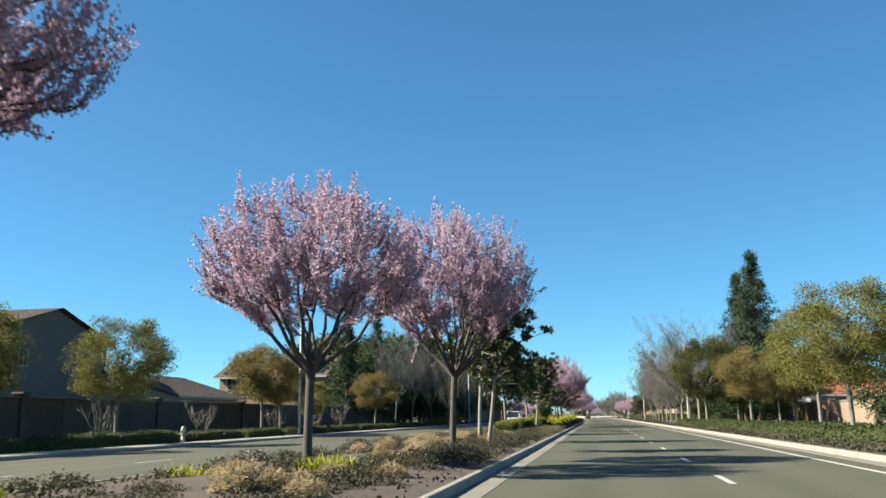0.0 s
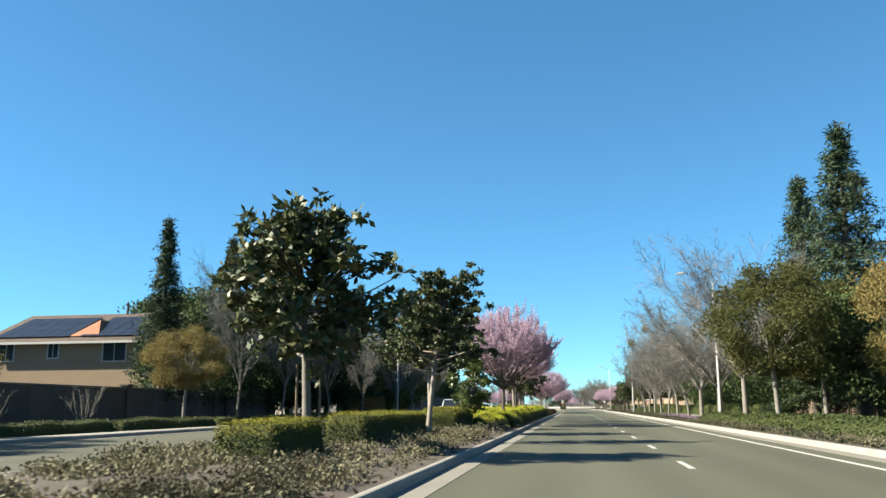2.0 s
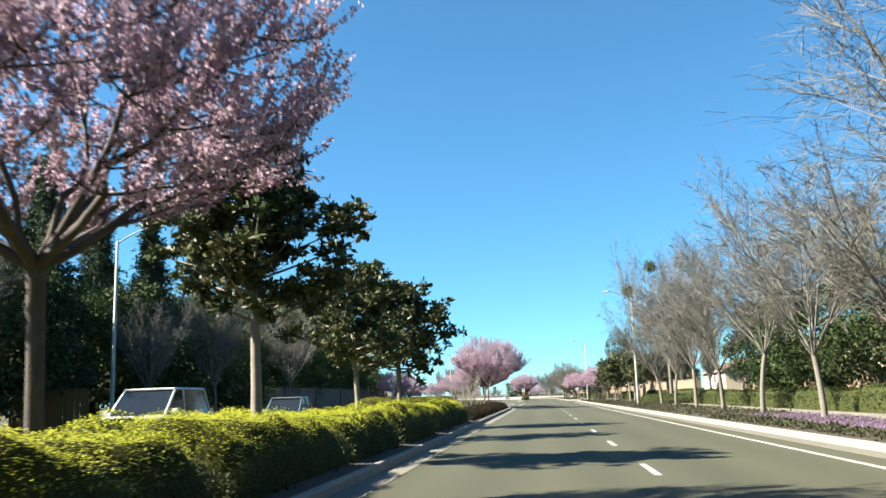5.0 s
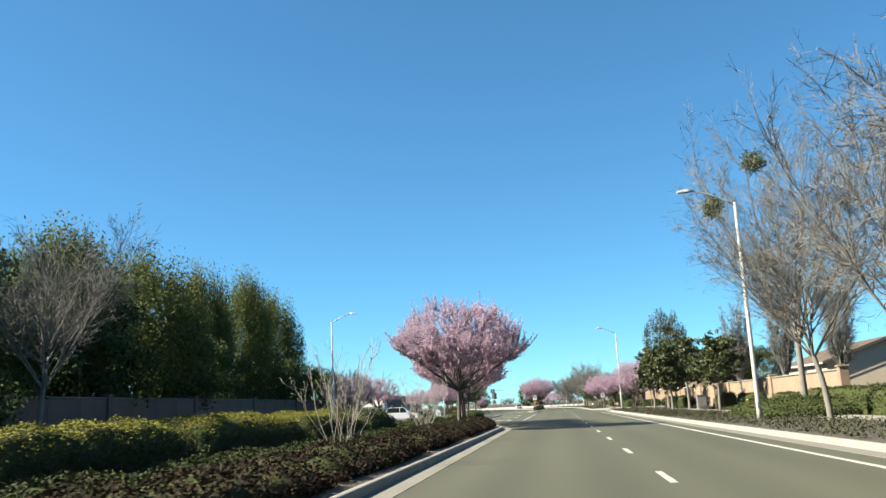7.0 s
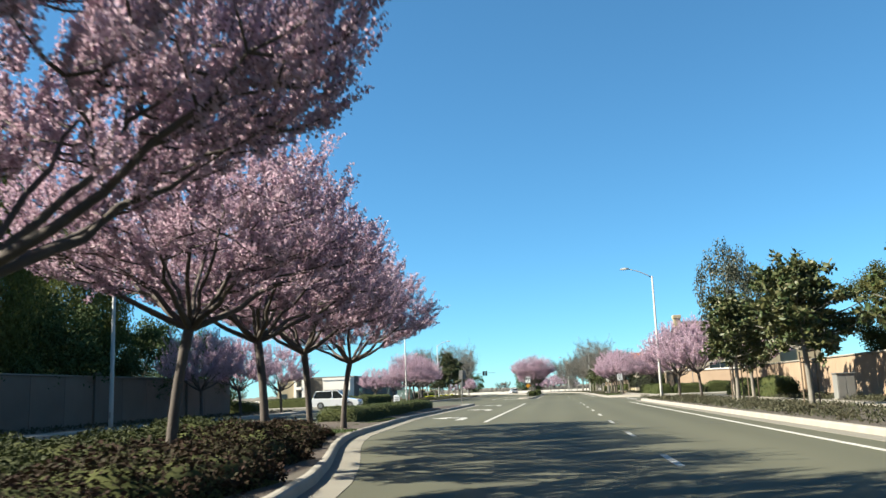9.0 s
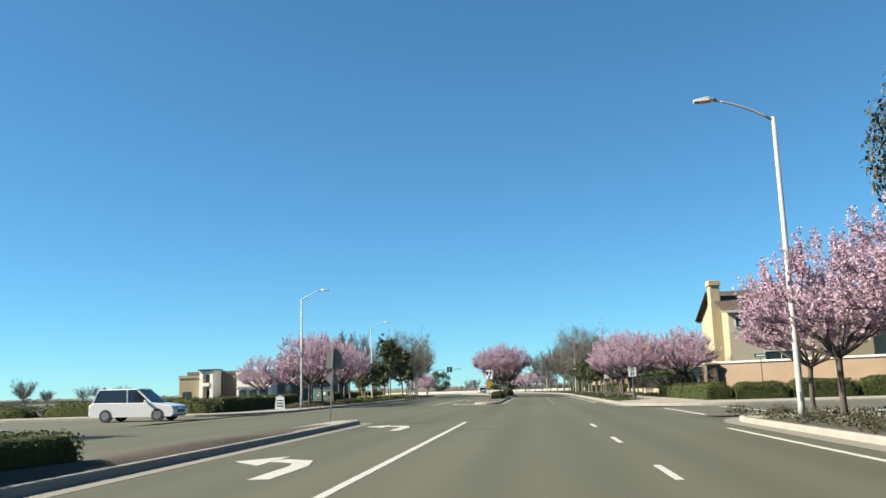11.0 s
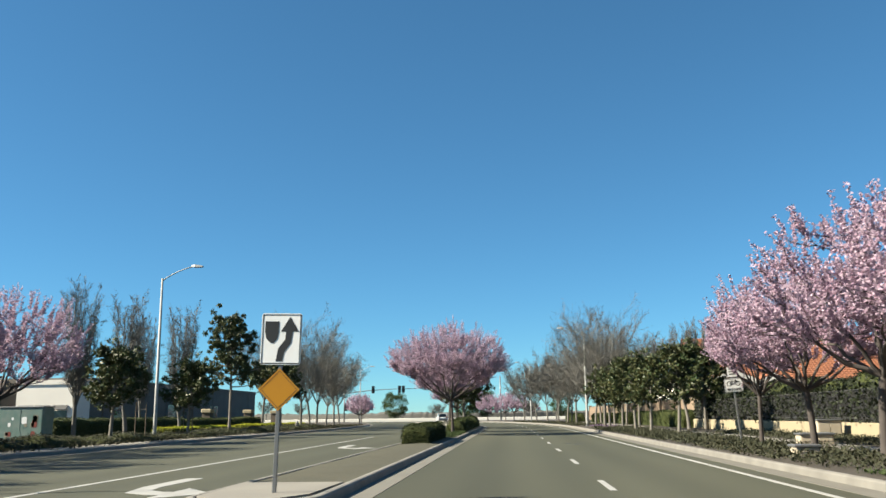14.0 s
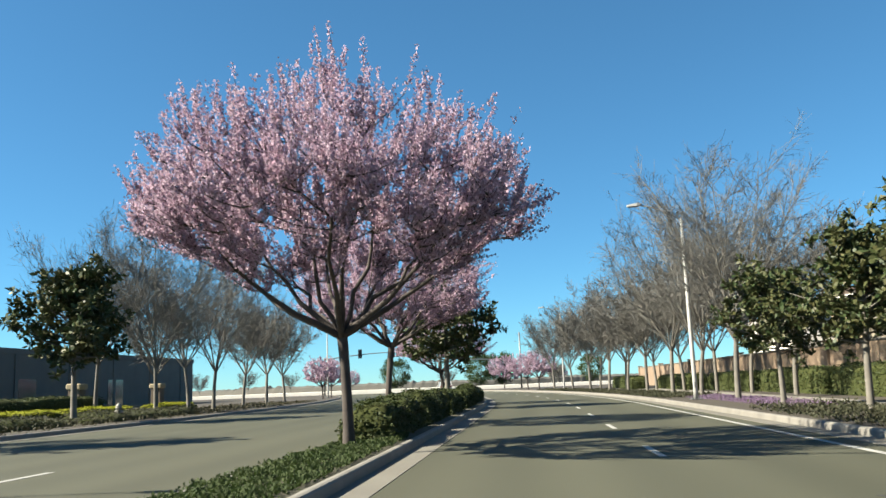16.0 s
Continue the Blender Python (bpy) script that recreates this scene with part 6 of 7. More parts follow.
part("clay_ridge", Geo().add([(-38.0, 99.4, 6.62), (-35.6, 99.4, 6.62), (-36.8, 101.6, 8.05), (-36.8, 103.2, 8.1)], [(0, 1, 2), (0, 2, 3), (1, 3, 2)]), TILE_RED, h, "orange clay roof tiles")
gable_house("grey stucco two-storey house behind the wall", -62, -46.5, 62, 78, 8.6, 11.0, "x", STUCCO_GREY, TILE_BROWN, [(-46.5, 66, 5.8, 1.0, 1.3, "x+"), (-52, 62, 5.8, 1.4, 1.4, "y-")], 0.6)
gable_house("beige house with a low gable roof", -52, -38, 76, 90, 3.6, 5.8, "y", STUCCO_BEIGE, TILE_BROWN, [(-45, 76, 1.2, 1.6, 1.3, "y-")], 0.6)
gable_house("beige house with a low gable roof", -70, -55, 92, 108, 3.8, 6.4, "x", STUCCO_BEIGE, TILE_BROWN, [], 0.6)
# tile-roofed houses on the near side
h = gable_house("low beige house with an orange clay tile roof", 22.0, 36, 95, 104, 3.15, 4.75, "x", STUCCO_BEIGE, TILE_RED, [(24.4, 95, 1.0, 1.2, 1.2, "y-"), (28.2, 95, 1.0, 1.6, 1.3, "y-")], 0.6)
part("chimney", Geo().box(20.0, 96.2, 0, 21.96, 97.1, 3.4, 0.03).box(20.5, 96.25, 3.4, 21.5, 97.05, 4.5, 0.03), STUCCO_WHITE, h, "white stucco chimney breast")
h = gable_house("low cream house with a large orange clay tile roof", 15.3, 33, 333.6, 345.4, 3.9, 7.35, "x", STUCCO_BEIGE, TILE_RED, [(15.3, 339, 1.6, 1.4, 1.4, "x-"), (24.5, 333.6, 1.2, 1.6, 1.5, "y-")], 0.6)
for gx, gw, gz in ((16.7, 1.75, 4.4), (19.6, 1.1, 4.0)):  # small tiled gables over the entrance
    roof = Geo()
    for sg in (-1, 1):
        roof.add([(gx, 330.9, gz + 0.12), (gx + sg * (gw + 0.25), 330.9, gz - gw * 0.52), (gx + sg * (gw + 0.25), 335.0, gz - gw * 0.52), (gx, 335.0, gz + 0.12),
                  (gx, 330.9, gz + 0.02), (gx + sg * (gw + 0.25), 330.9, gz - gw * 0.52 - 0.1), (gx + sg * (gw + 0.25), 335.0, gz - gw * 0.52 - 0.1), (gx, 335.0, gz + 0.02)],
                 [(0, 1, 2, 3), (7, 6, 5, 4), (0, 4, 5, 1), (1, 5, 6, 2)])
    part("entrance_roof", roof, TILE_RED, h)
    board = Geo()
    for sg in (-1, 1):
        board.add([(gx, 330.86, gz), (gx + sg * (gw + 0.2), 330.86, gz - gw * 0.52 - 0.05), (gx + sg * (gw + 0.2), 330.86, gz - gw * 0.52 - 0.4), (gx, 330.86, gz - 0.42),
                   (gx, 330.98, gz), (gx + sg * (gw + 0.2), 330.98, gz - gw * 0.52 - 0.05), (gx + sg * (gw + 0.2), 330.98, gz - gw * 0.52 - 0.4), (gx, 330.98, gz - 0.42)],
                  [(0, 1, 2, 3), (4, 7, 6, 5), (3, 2, 6, 7), (1, 5, 6, 2)])
    part("barge_board", board, STUCCO_WHITE, h, "white arched gable board")
    for sg in (-1, 1):
        part("porch_post", Geo().box(gx + sg * gw - 0.15, 330.95, 0, gx + sg * gw + 0.15, 331.25, gz - gw * 0.52 - 0.1, 0.02), STUCCO_BEIGE, h)
gable_house("cream two-storey house behind the wall", 19.5, 31, 346, 362, 5.8, 7.8, "y", STUCCO_CREAM, TILE_BROWN, [(19.5, 350, 4.0, 1.4, 1.3, "x-"), (19.5, 357, 4.0, 1.4, 1.3, "x-")], 0.5)
gable_house("white two-storey house behind the wall", 19.5, 31, 368, 384, 5.6, 7.6, "y", STUCCO_WHITE, TILE_BROWN, [(19.5, 372, 4.0, 1.4, 1.3, "x-"), (19.5, 379, 4.0, 1.4, 1.3, "x-")], 0.5)
gable_house("cream house behind the tan wall", 30, 42, 196, 212, 4.2, 6.2, "y", STUCCO_CREAM, TILE_BROWN, [(30, 203, 2.4, 1.4, 1.3, "x-")], 0.5)
gable_house("beige house behind the tan wall", 26, 38, 218, 234, 4.0, 6.0, "y", STUCCO_BEIGE, TILE_BROWN, [(26, 225, 2.2, 1.4, 1.3, "x-")], 0.5)
for y in (106, 128, 150):
    gable_house("cream house half hidden by trees", 22, 34, y, y + 14, 4.8, 7.0, "y", STUCCO_CREAM, TILE_BROWN, [(22, y + 5, 2.8, 1.4, 1.3, "x-")], 0.5)


def flat_block(label, x0, x1, y0, y1, h, material, bays=(), band=TRIM_DARK, category="building"):
    b = thing("commercial_building", label, category, "commercial buildings")
    part("wall", Geo().box(x0, y0, 0, x1, y1, h).box(x0 - 0.1, y0 - 0.1, h - 0.35, x1 + 0.1, y1 + 0.1, h + 0.12), material, b)
    part("roof", Geo().box(x0 + 0.3, y0 + 0.3, h - 0.2, x1 - 0.3, y1 - 0.3, h - 0.05), band, b)
    for face, a, w, z0, z1 in bays:
        if face == "x+":
            g = Geo().box(x1, a, z0, x1 + 0.05, a + w, z1)
        else:
            g = Geo().box(a, y0 - 0.05, z0, a + w, y0, z1)
        part("shop_window", g, WINDOW_GLASS, b)
    return b


# white building: the shade of its road side is put into the grey stucco
wh = flat_block("long low white warehouse across the street, its shade painted grey", -59.7, -43.7, 352.2, 410, 5.5, STUCCO_GREY, [("x+", 357, 3.2, 0.4, 3.0), ("x+", 372, 3.2, 0.4, 3.0), ("x+", 388, 3.2, 0.4, 3.0)])
for i in range(7):
    part("pilaster", Geo().box(-43.72, 355 + i * 8.5, 0, -43.6, 355.5 + i * 8.5, 5.15, 0.02), STUCCO_GREY, wh)
shop = flat_block("white shop front with small awnings on the warehouse's end", -49.6, -43.65, 348.6, 352.1, 5.15, STUCCO_WHITE,
                  [("y-", -49.2, 1.3, 0.3, 2.2), ("y-", -47.4, 1.3, 0.3, 2.2), ("y-", -45.6, 1.4, 0.3, 2.2)])
for ax in (-48.55, -46.75, -44.9):
    part("awning", Geo().add([(ax - 0.8, 348.58, 2.75), (ax + 0.8, 348.58, 2.75), (ax + 0.8, 348.05, 2.35), (ax - 0.8, 348.05, 2.35), (ax - 0.8, 348.58, 2.69), (ax + 0.8, 348.58, 2.69), (ax + 0.8, 348.05, 2.29), (ax - 0.8, 348.05, 2.29)],
                             [(0, 3, 2, 1), (4, 5, 6, 7), (3, 7, 6, 2), (0, 4, 7, 3), (1, 2, 6, 5)]), METAL_DARK, shop, "dark awning")
flat_block("cream shop building beside a taller entrance", -59.8, -56.1, 348.9, 352.1, 4.8, STUCCO_CREAM, [("y-", -59.2, 1.5, 0.3, 2.2)])
t_ = thing("entrance_tower", "white entrance tower with an open balcony above a dark door", "building", "commercial buildings")
part("pier", Geo().box(-56.0, 348.3, 0, -55.4, 352.1, 5.7, 0.02), STUCCO_WHITE, t_)
part("pier", Geo().box(-54.2, 348.3, 0, -53.6, 352.1, 5.7, 0.02), STUCCO_WHITE, t_)
part("back_wall", Geo().box(-55.4, 350.0, 0, -54.2, 352.1, 5.6), STUCCO_BEIGE, t_)
part("lintel", Geo().box(-55.38, 348.4, 5.0, -54.22, 350.0, 5.6, 0.02), STUCCO_WHITE, t_)
part("balcony", Geo().box(-55.38, 348.2, 3.0, -54.22, 350.0, 3.6, 0.02), STUCCO_WHITE, t_)
part("canopy", Geo().box(-56.3, 348.1, 5.7, -53.3, 352.3, 5.9, 0.03), TRIM_DARK, t_, "dark flat canopy")
part("door", Geo().box(-55.3, 349.94, 0.1, -54.3, 350.0, 2.3), WINDOW_GLASS, t_, "dark glass door")


# ---- distance ----
def treeline(name, label, pts, h, seed):
    """A far uneven band of woods."""
    r = random.Random(seed)
    vs, fs = [], []
    n = len(pts)
    for i, (x, y) in enumerate(pts):
        t = h * (0.7 + 0.3 * r.random() * (1 + math.sin(i * 0.13)) * 0.5 + 0.12 * r.random())
        vs += [(x, y, -0.1), (x, y + 1, t * 0.7), (x, y + 5, t)]
    for i in range(n - 1):
        for j in range(2):
            k = i * 3 + j
            fs.append((k, k + 3, k + 4, k + 1))
    return tagged(part(name, Geo().add(vs, fs), HILL), label, "backdrop", "", "structure")


treeline("backdrop_north", "hazy far line of bare trees at the horizon", [(-700 + i * 1.2, 640 + 30 * math.sin(i * 0.02)) for i in range(1170)], 3.2, 3)
fr_ = random.Random(31)
for i in range(26):
    y = fr_.uniform(450, 560)
    x = fr_.uniform(-90, 70)
    plant(fr_.choice(("bare_far", "bare_far", "dark", "plum_far", "bare_b")), x - bend(y), y, "far tree beyond the end of the street", i * 47, fr_.uniform(0.55, 0.85), None, 0.0, "far trees")
for i in range(16):
    plant("bare_far", fr_.uniform(-110, -62), fr_.uniform(300, 400), "leafless tree behind the car park", i * 47, fr_.uniform(0.4, 0.6), None, 0.1, "far trees")
far_wall = tagged(part("wall_far", Geo().box(-110, 452, 0, 40, 452.4, 0.75, 0.05), STUCCO_WHITE), "long pale wall at the far junction", "wall", "", "structure")


# ---- street lamps ----
def street_lamp(x, y, h, side, label, arm=1.7):
    """A tapered steel lamp pole with a rising arm and a flat head; side: +1 reaches to +x, -1 to -x."""
    ob = thing("street_lamp", label, "street lamp", "street lamps", x, y, 0.13)
    part("base_plate", Geo().box(-0.22, -0.22, 0, 0.22, 0.22, 0.05, 0.01), METAL, ob)
    for i in range(4):
        part("bolt", Geo().tube([(0.16 * (1 if i % 2 else -1), 0.16 * (1 if i < 2 else -1), 0.05), (0.16 * (1 if i % 2 else -1), 0.16 * (1 if i < 2 else -1), 0.12)], [0.02, 0.02], 6), METAL, ob)
    part("pole", Geo().tube([(0, 0, 0.05), (0, 0, 0.4), (0, 0, h)], [0.105, 0.1, 0.06], 12), POLE_PALE, ob, "", True)
    part("hand_hole_cover", Geo().box(-0.05, -0.115, 0.5, 0.05, -0.095, 0.75, 0.005), METAL, ob)
    part("arm", Geo().tube(bez((0, 0, h - 0.12), (side * 0.5 * arm, 0, h + 0.45), (side * arm, 0, h + 0.62), 6), taper(0.04, 0.028, 6), 8), POLE_PALE, ob, "", True)
    head = Geo()
    a0, a1, z = side * (arm - 0.05), side * (arm + 0.62), h + 0.62
    head.add([(a0, -0.06, z), (a0, 0.06, z), (a0 + (a1 - a0) * 0.35, 0.15, z - 0.02), (a1, 0.11, z - 0.03), (a1, -0.11, z - 0.03), (a0 + (a1 - a0) * 0.35, -0.15, z - 0.02),
              (a0, -0.05, z + 0.08), (a0, 0.05, z + 0.08), (a0 + (a1 - a0) * 0.35, 0.1, z + 0.12), (a1, 0.07, z + 0.05), (a1, -0.07, z + 0.05), (a0 + (a1 - a0) * 0.35, -0.1, z + 0.12)],
             [(0, 1, 2, 3, 4, 5), (11, 10, 9, 8, 7, 6), (0, 6, 7, 1), (1, 7, 8, 2), (2, 8, 9, 3), (3, 9, 10, 4), (4, 10, 11, 5), (5, 11, 6, 0)])
    hd = part("lamp_head", head, POLE_PALE, ob)
    part("lens", Geo().box(min(a0 + side * 0.2, a1 - side * 0.08), -0.09, z - 0.05, max(a0 + side * 0.2, a1 - side * 0.08), 0.09, z - 0.02, 0.01), LENS, hd, "pale lamp lens")
    return ob


LAMP = "pale steel street lamp with one raised arm"
for x, y, h, sd in ((-20.4, 59.9, 9.0, 1), (-19.6, 133.6, 9.1, 1), (-19.0, 206.0, 9.2, 1), (-18.8, 277.9, 9.0, 1), (-19.4, 311.8, 8.9, 1),
                    (9.25, 98.0, 9.1, -1), (8.45, 169.3, 9.1, -1), (7.8, 234.8, 9.0, -1), (6.7, 342.0, 8.0, -1), (3.2, 398.0, 8.4, -1), (-24.0, 402.0, 8.4, 1)):
    street_lamp(x, y, h, sd, LAMP + (" beside the far carriageway" if x < 0 else " behind the kerb"))


# ---- signs ----
def text_mesh(body, size, material):
    c = bpy.data.curves.new("lettering", "FONT")
    c.body, c.size, c.align_x, c.align_y, c.extrude, c.offset = body, size, "CENTER", "CENTER", 0.0015, size * 0.03
    o = bpy.data.objects.new("lettering", c)
    scene.collection.objects.link(o)
    bpy.context.view_layer.update()
    me = bpy.data.meshes.new_from_object(o.evaluated_get(bpy.context.evaluated_depsgraph_get()))
    bpy.data.objects.remove(o)
    bpy.data.curves.remove(c)
    me.materials.clear()
    me.materials.append(material)
    return me


def rounded(w, h, r=0.04, n=4):
    pts = []
    for cx, cy, a in ((w / 2 - r, h / 2 - r, 0), (-w / 2 + r, h / 2 - r, 90), (-w / 2 + r, -h / 2 + r, 180), (w / 2 - r, -h / 2 + r, 270)):
        pts += [(cx + r * math.cos(radians(a + 90 * i / n)), cy + r * math.sin(radians(a + 90 * i / n))) for i in range(n + 1)]
    return pts


def plate(poly, d0, d1):
    """A flat plate in the x-z plane that looks to -y."""
    n = len(poly)
    vs = [(x, -d0, z) for x, z in poly] + [(x, -d1, z) for x, z in poly]
    return Geo().add(vs, [tuple(range(n)), tuple(range(2 * n - 1, n - 1, -1))] + [(i, n + i, n + (i + 1) % n, (i + 1) % n) for i in range(n)])


def shift(poly, x, z, k=1.0):
    return [(px_ * k + x, pz * k + z) for px_, pz in poly]


def frame_of(parent, w, h, zc, t=0.012, inset=0.015):
    """The thin black border line of a sign."""
    a, b = w / 2 - inset, h / 2 - inset
    g = Geo()
    for x0, z0, x1, z1 in ((-a, b - t, a, b), (-a, -b, a, -b + t), (-a, -b + t, -a + t, b - t), (a - t, -b + t, a, b - t)):
        g.box(x0, -0.0085, zc + z0, x1, -0.0055, zc + z1)
    return part("border", g, SIGN_BLACK, parent, "black border line")


def sign_post(label, x, y, turn, h, tilt=0.0, z=0.13):
    ob = thing("road_sign", label, "road sign", "", x, y, z, turn)
    if tilt:
        ob.matrix_basis = pose(x, y, z, 0, tilt, turn)
    part("post", Geo().box(-0.03, 0.006, -0.1, 0.03, 0.05, h, 0.006), METAL, ob)
    return ob


# speed limit
s_ = sign_post("white speed limit sign on a steel post", 7.9, 276.8, 0, 2.5)
face = part("sign_face", plate(shift(rounded(0.61, 0.76), 0, 2.08), 0.0, 0.005), SIGN_WHITE, s_)
frame_of(face, 0.61, 0.76, 2.08)
for word, size, zc in (("SPEED", 0.165, 2.355), ("LIMIT", 0.165, 2.195), ("35", 0.4, 1.92)):
    o = part("lettering", text_mesh(word, size, SIGN_BLACK), SIGN_BLACK, face, "black lettering")
    o.matrix_basis = pose(0, -0.009, zc, 90, 0, 0)
# keep right and amber diamond
s_ = sign_post("white sign with a bent black arrow above an amber diamond", -3.42, 278.5, 0, 2.72, 1.5, 0.0)
face = part("sign_face", plate(shift(rounded(0.61, 0.76), 0, 2.36), 0.0, 0.005), SIGN_WHITE, s_)
frame_of(face, 0.61, 0.76, 2.36)
part("divider_symbol", plate(shift([(-0.25, 0.26), (-0.25, 0.1), (-0.22, 0.0), (-0.16, -0.06), (-0.11, -0.06), (-0.06, 0.0), (-0.04, 0.1), (-0.04, 0.26)], 0, 2.36), 0.006, 0.009), SIGN_BLACK, face)
part("arrow_symbol", plate(shift([(-0.07, -0.33), (0.03, -0.33), (0.05, -0.2), (0.15, -0.06), (0.17, 0.11), (0.26, 0.11), (0.125, 0.33), (-0.01, 0.11), (0.07, 0.11), (0.06, -0.01), (-0.04, -0.14)], 0, 2.36), 0.006, 0.009), SIGN_BLACK, face)
dm = part("diamond_plate", plate([(0, 1.31), (0.31, 1.62), (0, 1.93), (-0.31, 1.62)], 0.0, 0.005), SIGN_YELLOW, s_, "amber diamond plate")
part("border", plate([(0, 1.345), (0.275, 1.62), (0, 1.895), (-0.275, 1.62), (-0.265, 1.62), (0, 1.885), (0.265, 1.62), (0, 1.355), (-0.265, 1.62), (-0.275, 1.62)], 0.0055, 0.007), SIGN_BLACK, dm)
# bicycle lane sign, leaning
s_ = sign_post("white bicycle lane sign on a leaning thin post", 7.75, 295.9, 0, 2.65, -4)
face = part("sign_face", plate(shift(rounded(0.61, 0.46), 0, 1.98), 0.0, 0.005), SIGN_WHITE, s_)
frame_of(face, 0.61, 0.46, 1.98)
bike = Geo()
for cx in (-0.14, 0.14):
    for i in range(18):
        a, b = 2 * math.pi * i / 18, 2 * math.pi * (i + 1) / 18
        bike.add([(cx + 0.085 * math.cos(a), -0.008, 2.03 + 0.085 * math.sin(a)), (cx + 0.085 * math.cos(b), -0.008, 2.03 + 0.085 * math.sin(b)),
                  (cx + 0.062 * math.cos(b), -0.008, 2.03 + 0.062 * math.sin(b)), (cx + 0.062 * math.cos(a), -0.008, 2.03 + 0.062 * math.sin(a))], [(0, 1, 2, 3)])
for (ax, az_), (bx_, bz) in (((-0.14, 2.03), (-0.06, 2.12)), ((-0.06, 2.12), (0.1, 2.12)), ((0.1, 2.12), (0.14, 2.03)), ((-0.06, 2.12), (0.0, 2.02)), ((0.0, 2.02), (0.1, 2.12)), ((-0.14, 2.03), (0.0, 2.02)), ((0.1, 2.12), (0.08, 2.16)), ((-0.06, 2.12), (-0.08, 2.15))):
    bike.tube([(ax, -0.008, az_), (bx_, -0.008, bz)], [0.009, 0.009], 4)
part("bicycle_symbol", bike, SIGN_BLACK, face, "black bicycle symbol")
o = part("lettering", text_mesh("BIKE LANE", 0.1, SIGN_BLACK), SIGN_BLACK, face, "black lettering")
o.matrix_basis = pose(0, -0.009, 1.84, 90, 0, 0)
up_pl = part("upper_plate", plate(shift(rounded(0.32, 0.36, 0.03), 0, 2.44), 0.0, 0.005), SIGN_WHITE, s_, "small faded white plate")
for k in range(3):
    part("lettering_bar", Geo().box(-0.1, -0.0085, 2.33 + k * 0.09, 0.1, -0.0055, 2.37 + k * 0.09), SIGN_BACK, up_pl, "grey bar")
# sign seen from behind on the island
s_ = sign_post("two signs seen from behind on one steel post", -7.69, 241.8, 180, 2.85, -4)
part("sign_back", plate(shift(rounded(0.61, 0.76), 0, 2.45), 0.0, 0.005), SIGN_BACK, s_)
part("diamond_back", plate([(0, 1.36), (0.31, 1.67), (0, 1.98), (-0.31, 1.67)], 0.0, 0.005), SIGN_BACK, s_)
part("side_plate", Geo().box(-0.02, 0.05, 2.05, 0.02, 0.2, 2.8, 0.004), SIGN_BACK, s_)
# street name and small signs
s_ = sign_post("thin post with a green street name plate", 14.9, 266.0, 0, 2.6)
pl = part("name_plate", Geo().box(-0.4, -0.01, 2.6, 0.4, 0.01, 2.82, 0.006), SIGN_GREEN, s_, "green name plate")
part("lettering_bar", Geo().box(-0.28, -0.014, 2.67, 0.28, -0.011, 2.75), SIGN_WHITE, pl, "white bar")
# folding board on the corner
ab = thing("folding_sign", "white folding notice board on the corner pavement", "sign", "", -19.2, 273.2, 0.15, 15)
for sd in (-1, 1):
    part("board", Geo().add([(-0.38, sd * 0.32, 0), (0.38, sd * 0.32, 0), (0.3, sd * 0.05, 0.95), (-0.3, sd * 0.05, 0.95), (-0.38, sd * 0.36, 0), (0.38, sd * 0.36, 0), (0.3, sd * 0.09, 0.95), (-0.3, sd * 0.09, 0.95)],
                            [(0, 3, 2, 1), (4, 5, 6, 7), (0, 1, 5, 4), (1, 2, 6, 5), (2, 3, 7, 6), (3, 0, 4, 7)]), SIGN_WHITE, ab)
part("handle", Geo().tube([(-0.12, 0, 0.93), (-0.1, 0, 1.02), (0.1, 0, 1.02), (0.12, 0, 0.93)], [0.02] * 4, 6), SIGN_WHITE, ab)
for k in range(3):
    part("lettering_bar", Geo().box(-0.24, -0.37 + k * 0.06, 0.2 + k * 0.2, 0.24, -0.36 + k * 0.06, 0.3 + k * 0.2), SIGN_BACK, ab, "grey bar")


# ---- utility boxes, hydrants, posts ----
def cabinet(name, label, x, y, w, d, h, material, z=0.13):
    ob = thing(name, label, "utility box", "", x, y, z)
    part("plinth", Geo().box(-w / 2 - 0.06, -d / 2 - 0.06, 0, w / 2 + 0.06, d / 2 + 0.06, 0.08, 0.01), CONCRETE, ob)
    body = part("body", Geo().box(-w / 2, -d / 2, 0.08, w / 2, d / 2, h, 0.02), material, ob)
    part("door", Geo().box(-w / 2 + 0.05, -d / 2 - 0.012, 0.16, -0.02, -d / 2, h - 0.1, 0.005), material, ob)
    part("door", Geo().box(0.02, -d / 2 - 0.012, 0.16, w / 2 - 0.05, -d / 2, h - 0.1, 0.005), material, ob)
    part("lid", Geo().box(-w / 2 - 0.04, -d / 2 - 0.04, h, w / 2 + 0.04, d / 2 + 0.04, h + 0.06, 0.015), METAL, ob)
    return ob, body


cb, body = cabinet("utility_box", "utility box wrapped in a colourful mural print", -24.4, 307.8, 2.3, 1.0, 1.75, MURAL_A)
mr2 = random.Random(4)
for i in range(16):
    px_, pz, w = mr2.uniform(-1.0, 0.9), mr2.uniform(0.35, 1.4), mr2.uniform(0.1, 0.3)
    part("mural_patch", plate(shift(rounded(w, w * 1.3, w * 0.3), px_, pz), 0.516, 0.519), (MURAL_B, MURAL_C, MURAL_A, SIGN_WHITE)[i % 4], body)
cabinet("utility_box", "plain grey-green utility box beside the wall", 13.0, 211.0, 0.8, 0.6, 1.15, SIGN_BACK)
cabinet("utility_box", "plain beige utility box by the plum trees", 12.2, 300.5, 0.9, 0.6, 0.7, STUCCO_BEIGE)
cabinet("utility_box", "low beige utility box in the planted strip", 9.4, 293.8, 1.0, 0.5, 0.35, STUCCO_BEIGE)
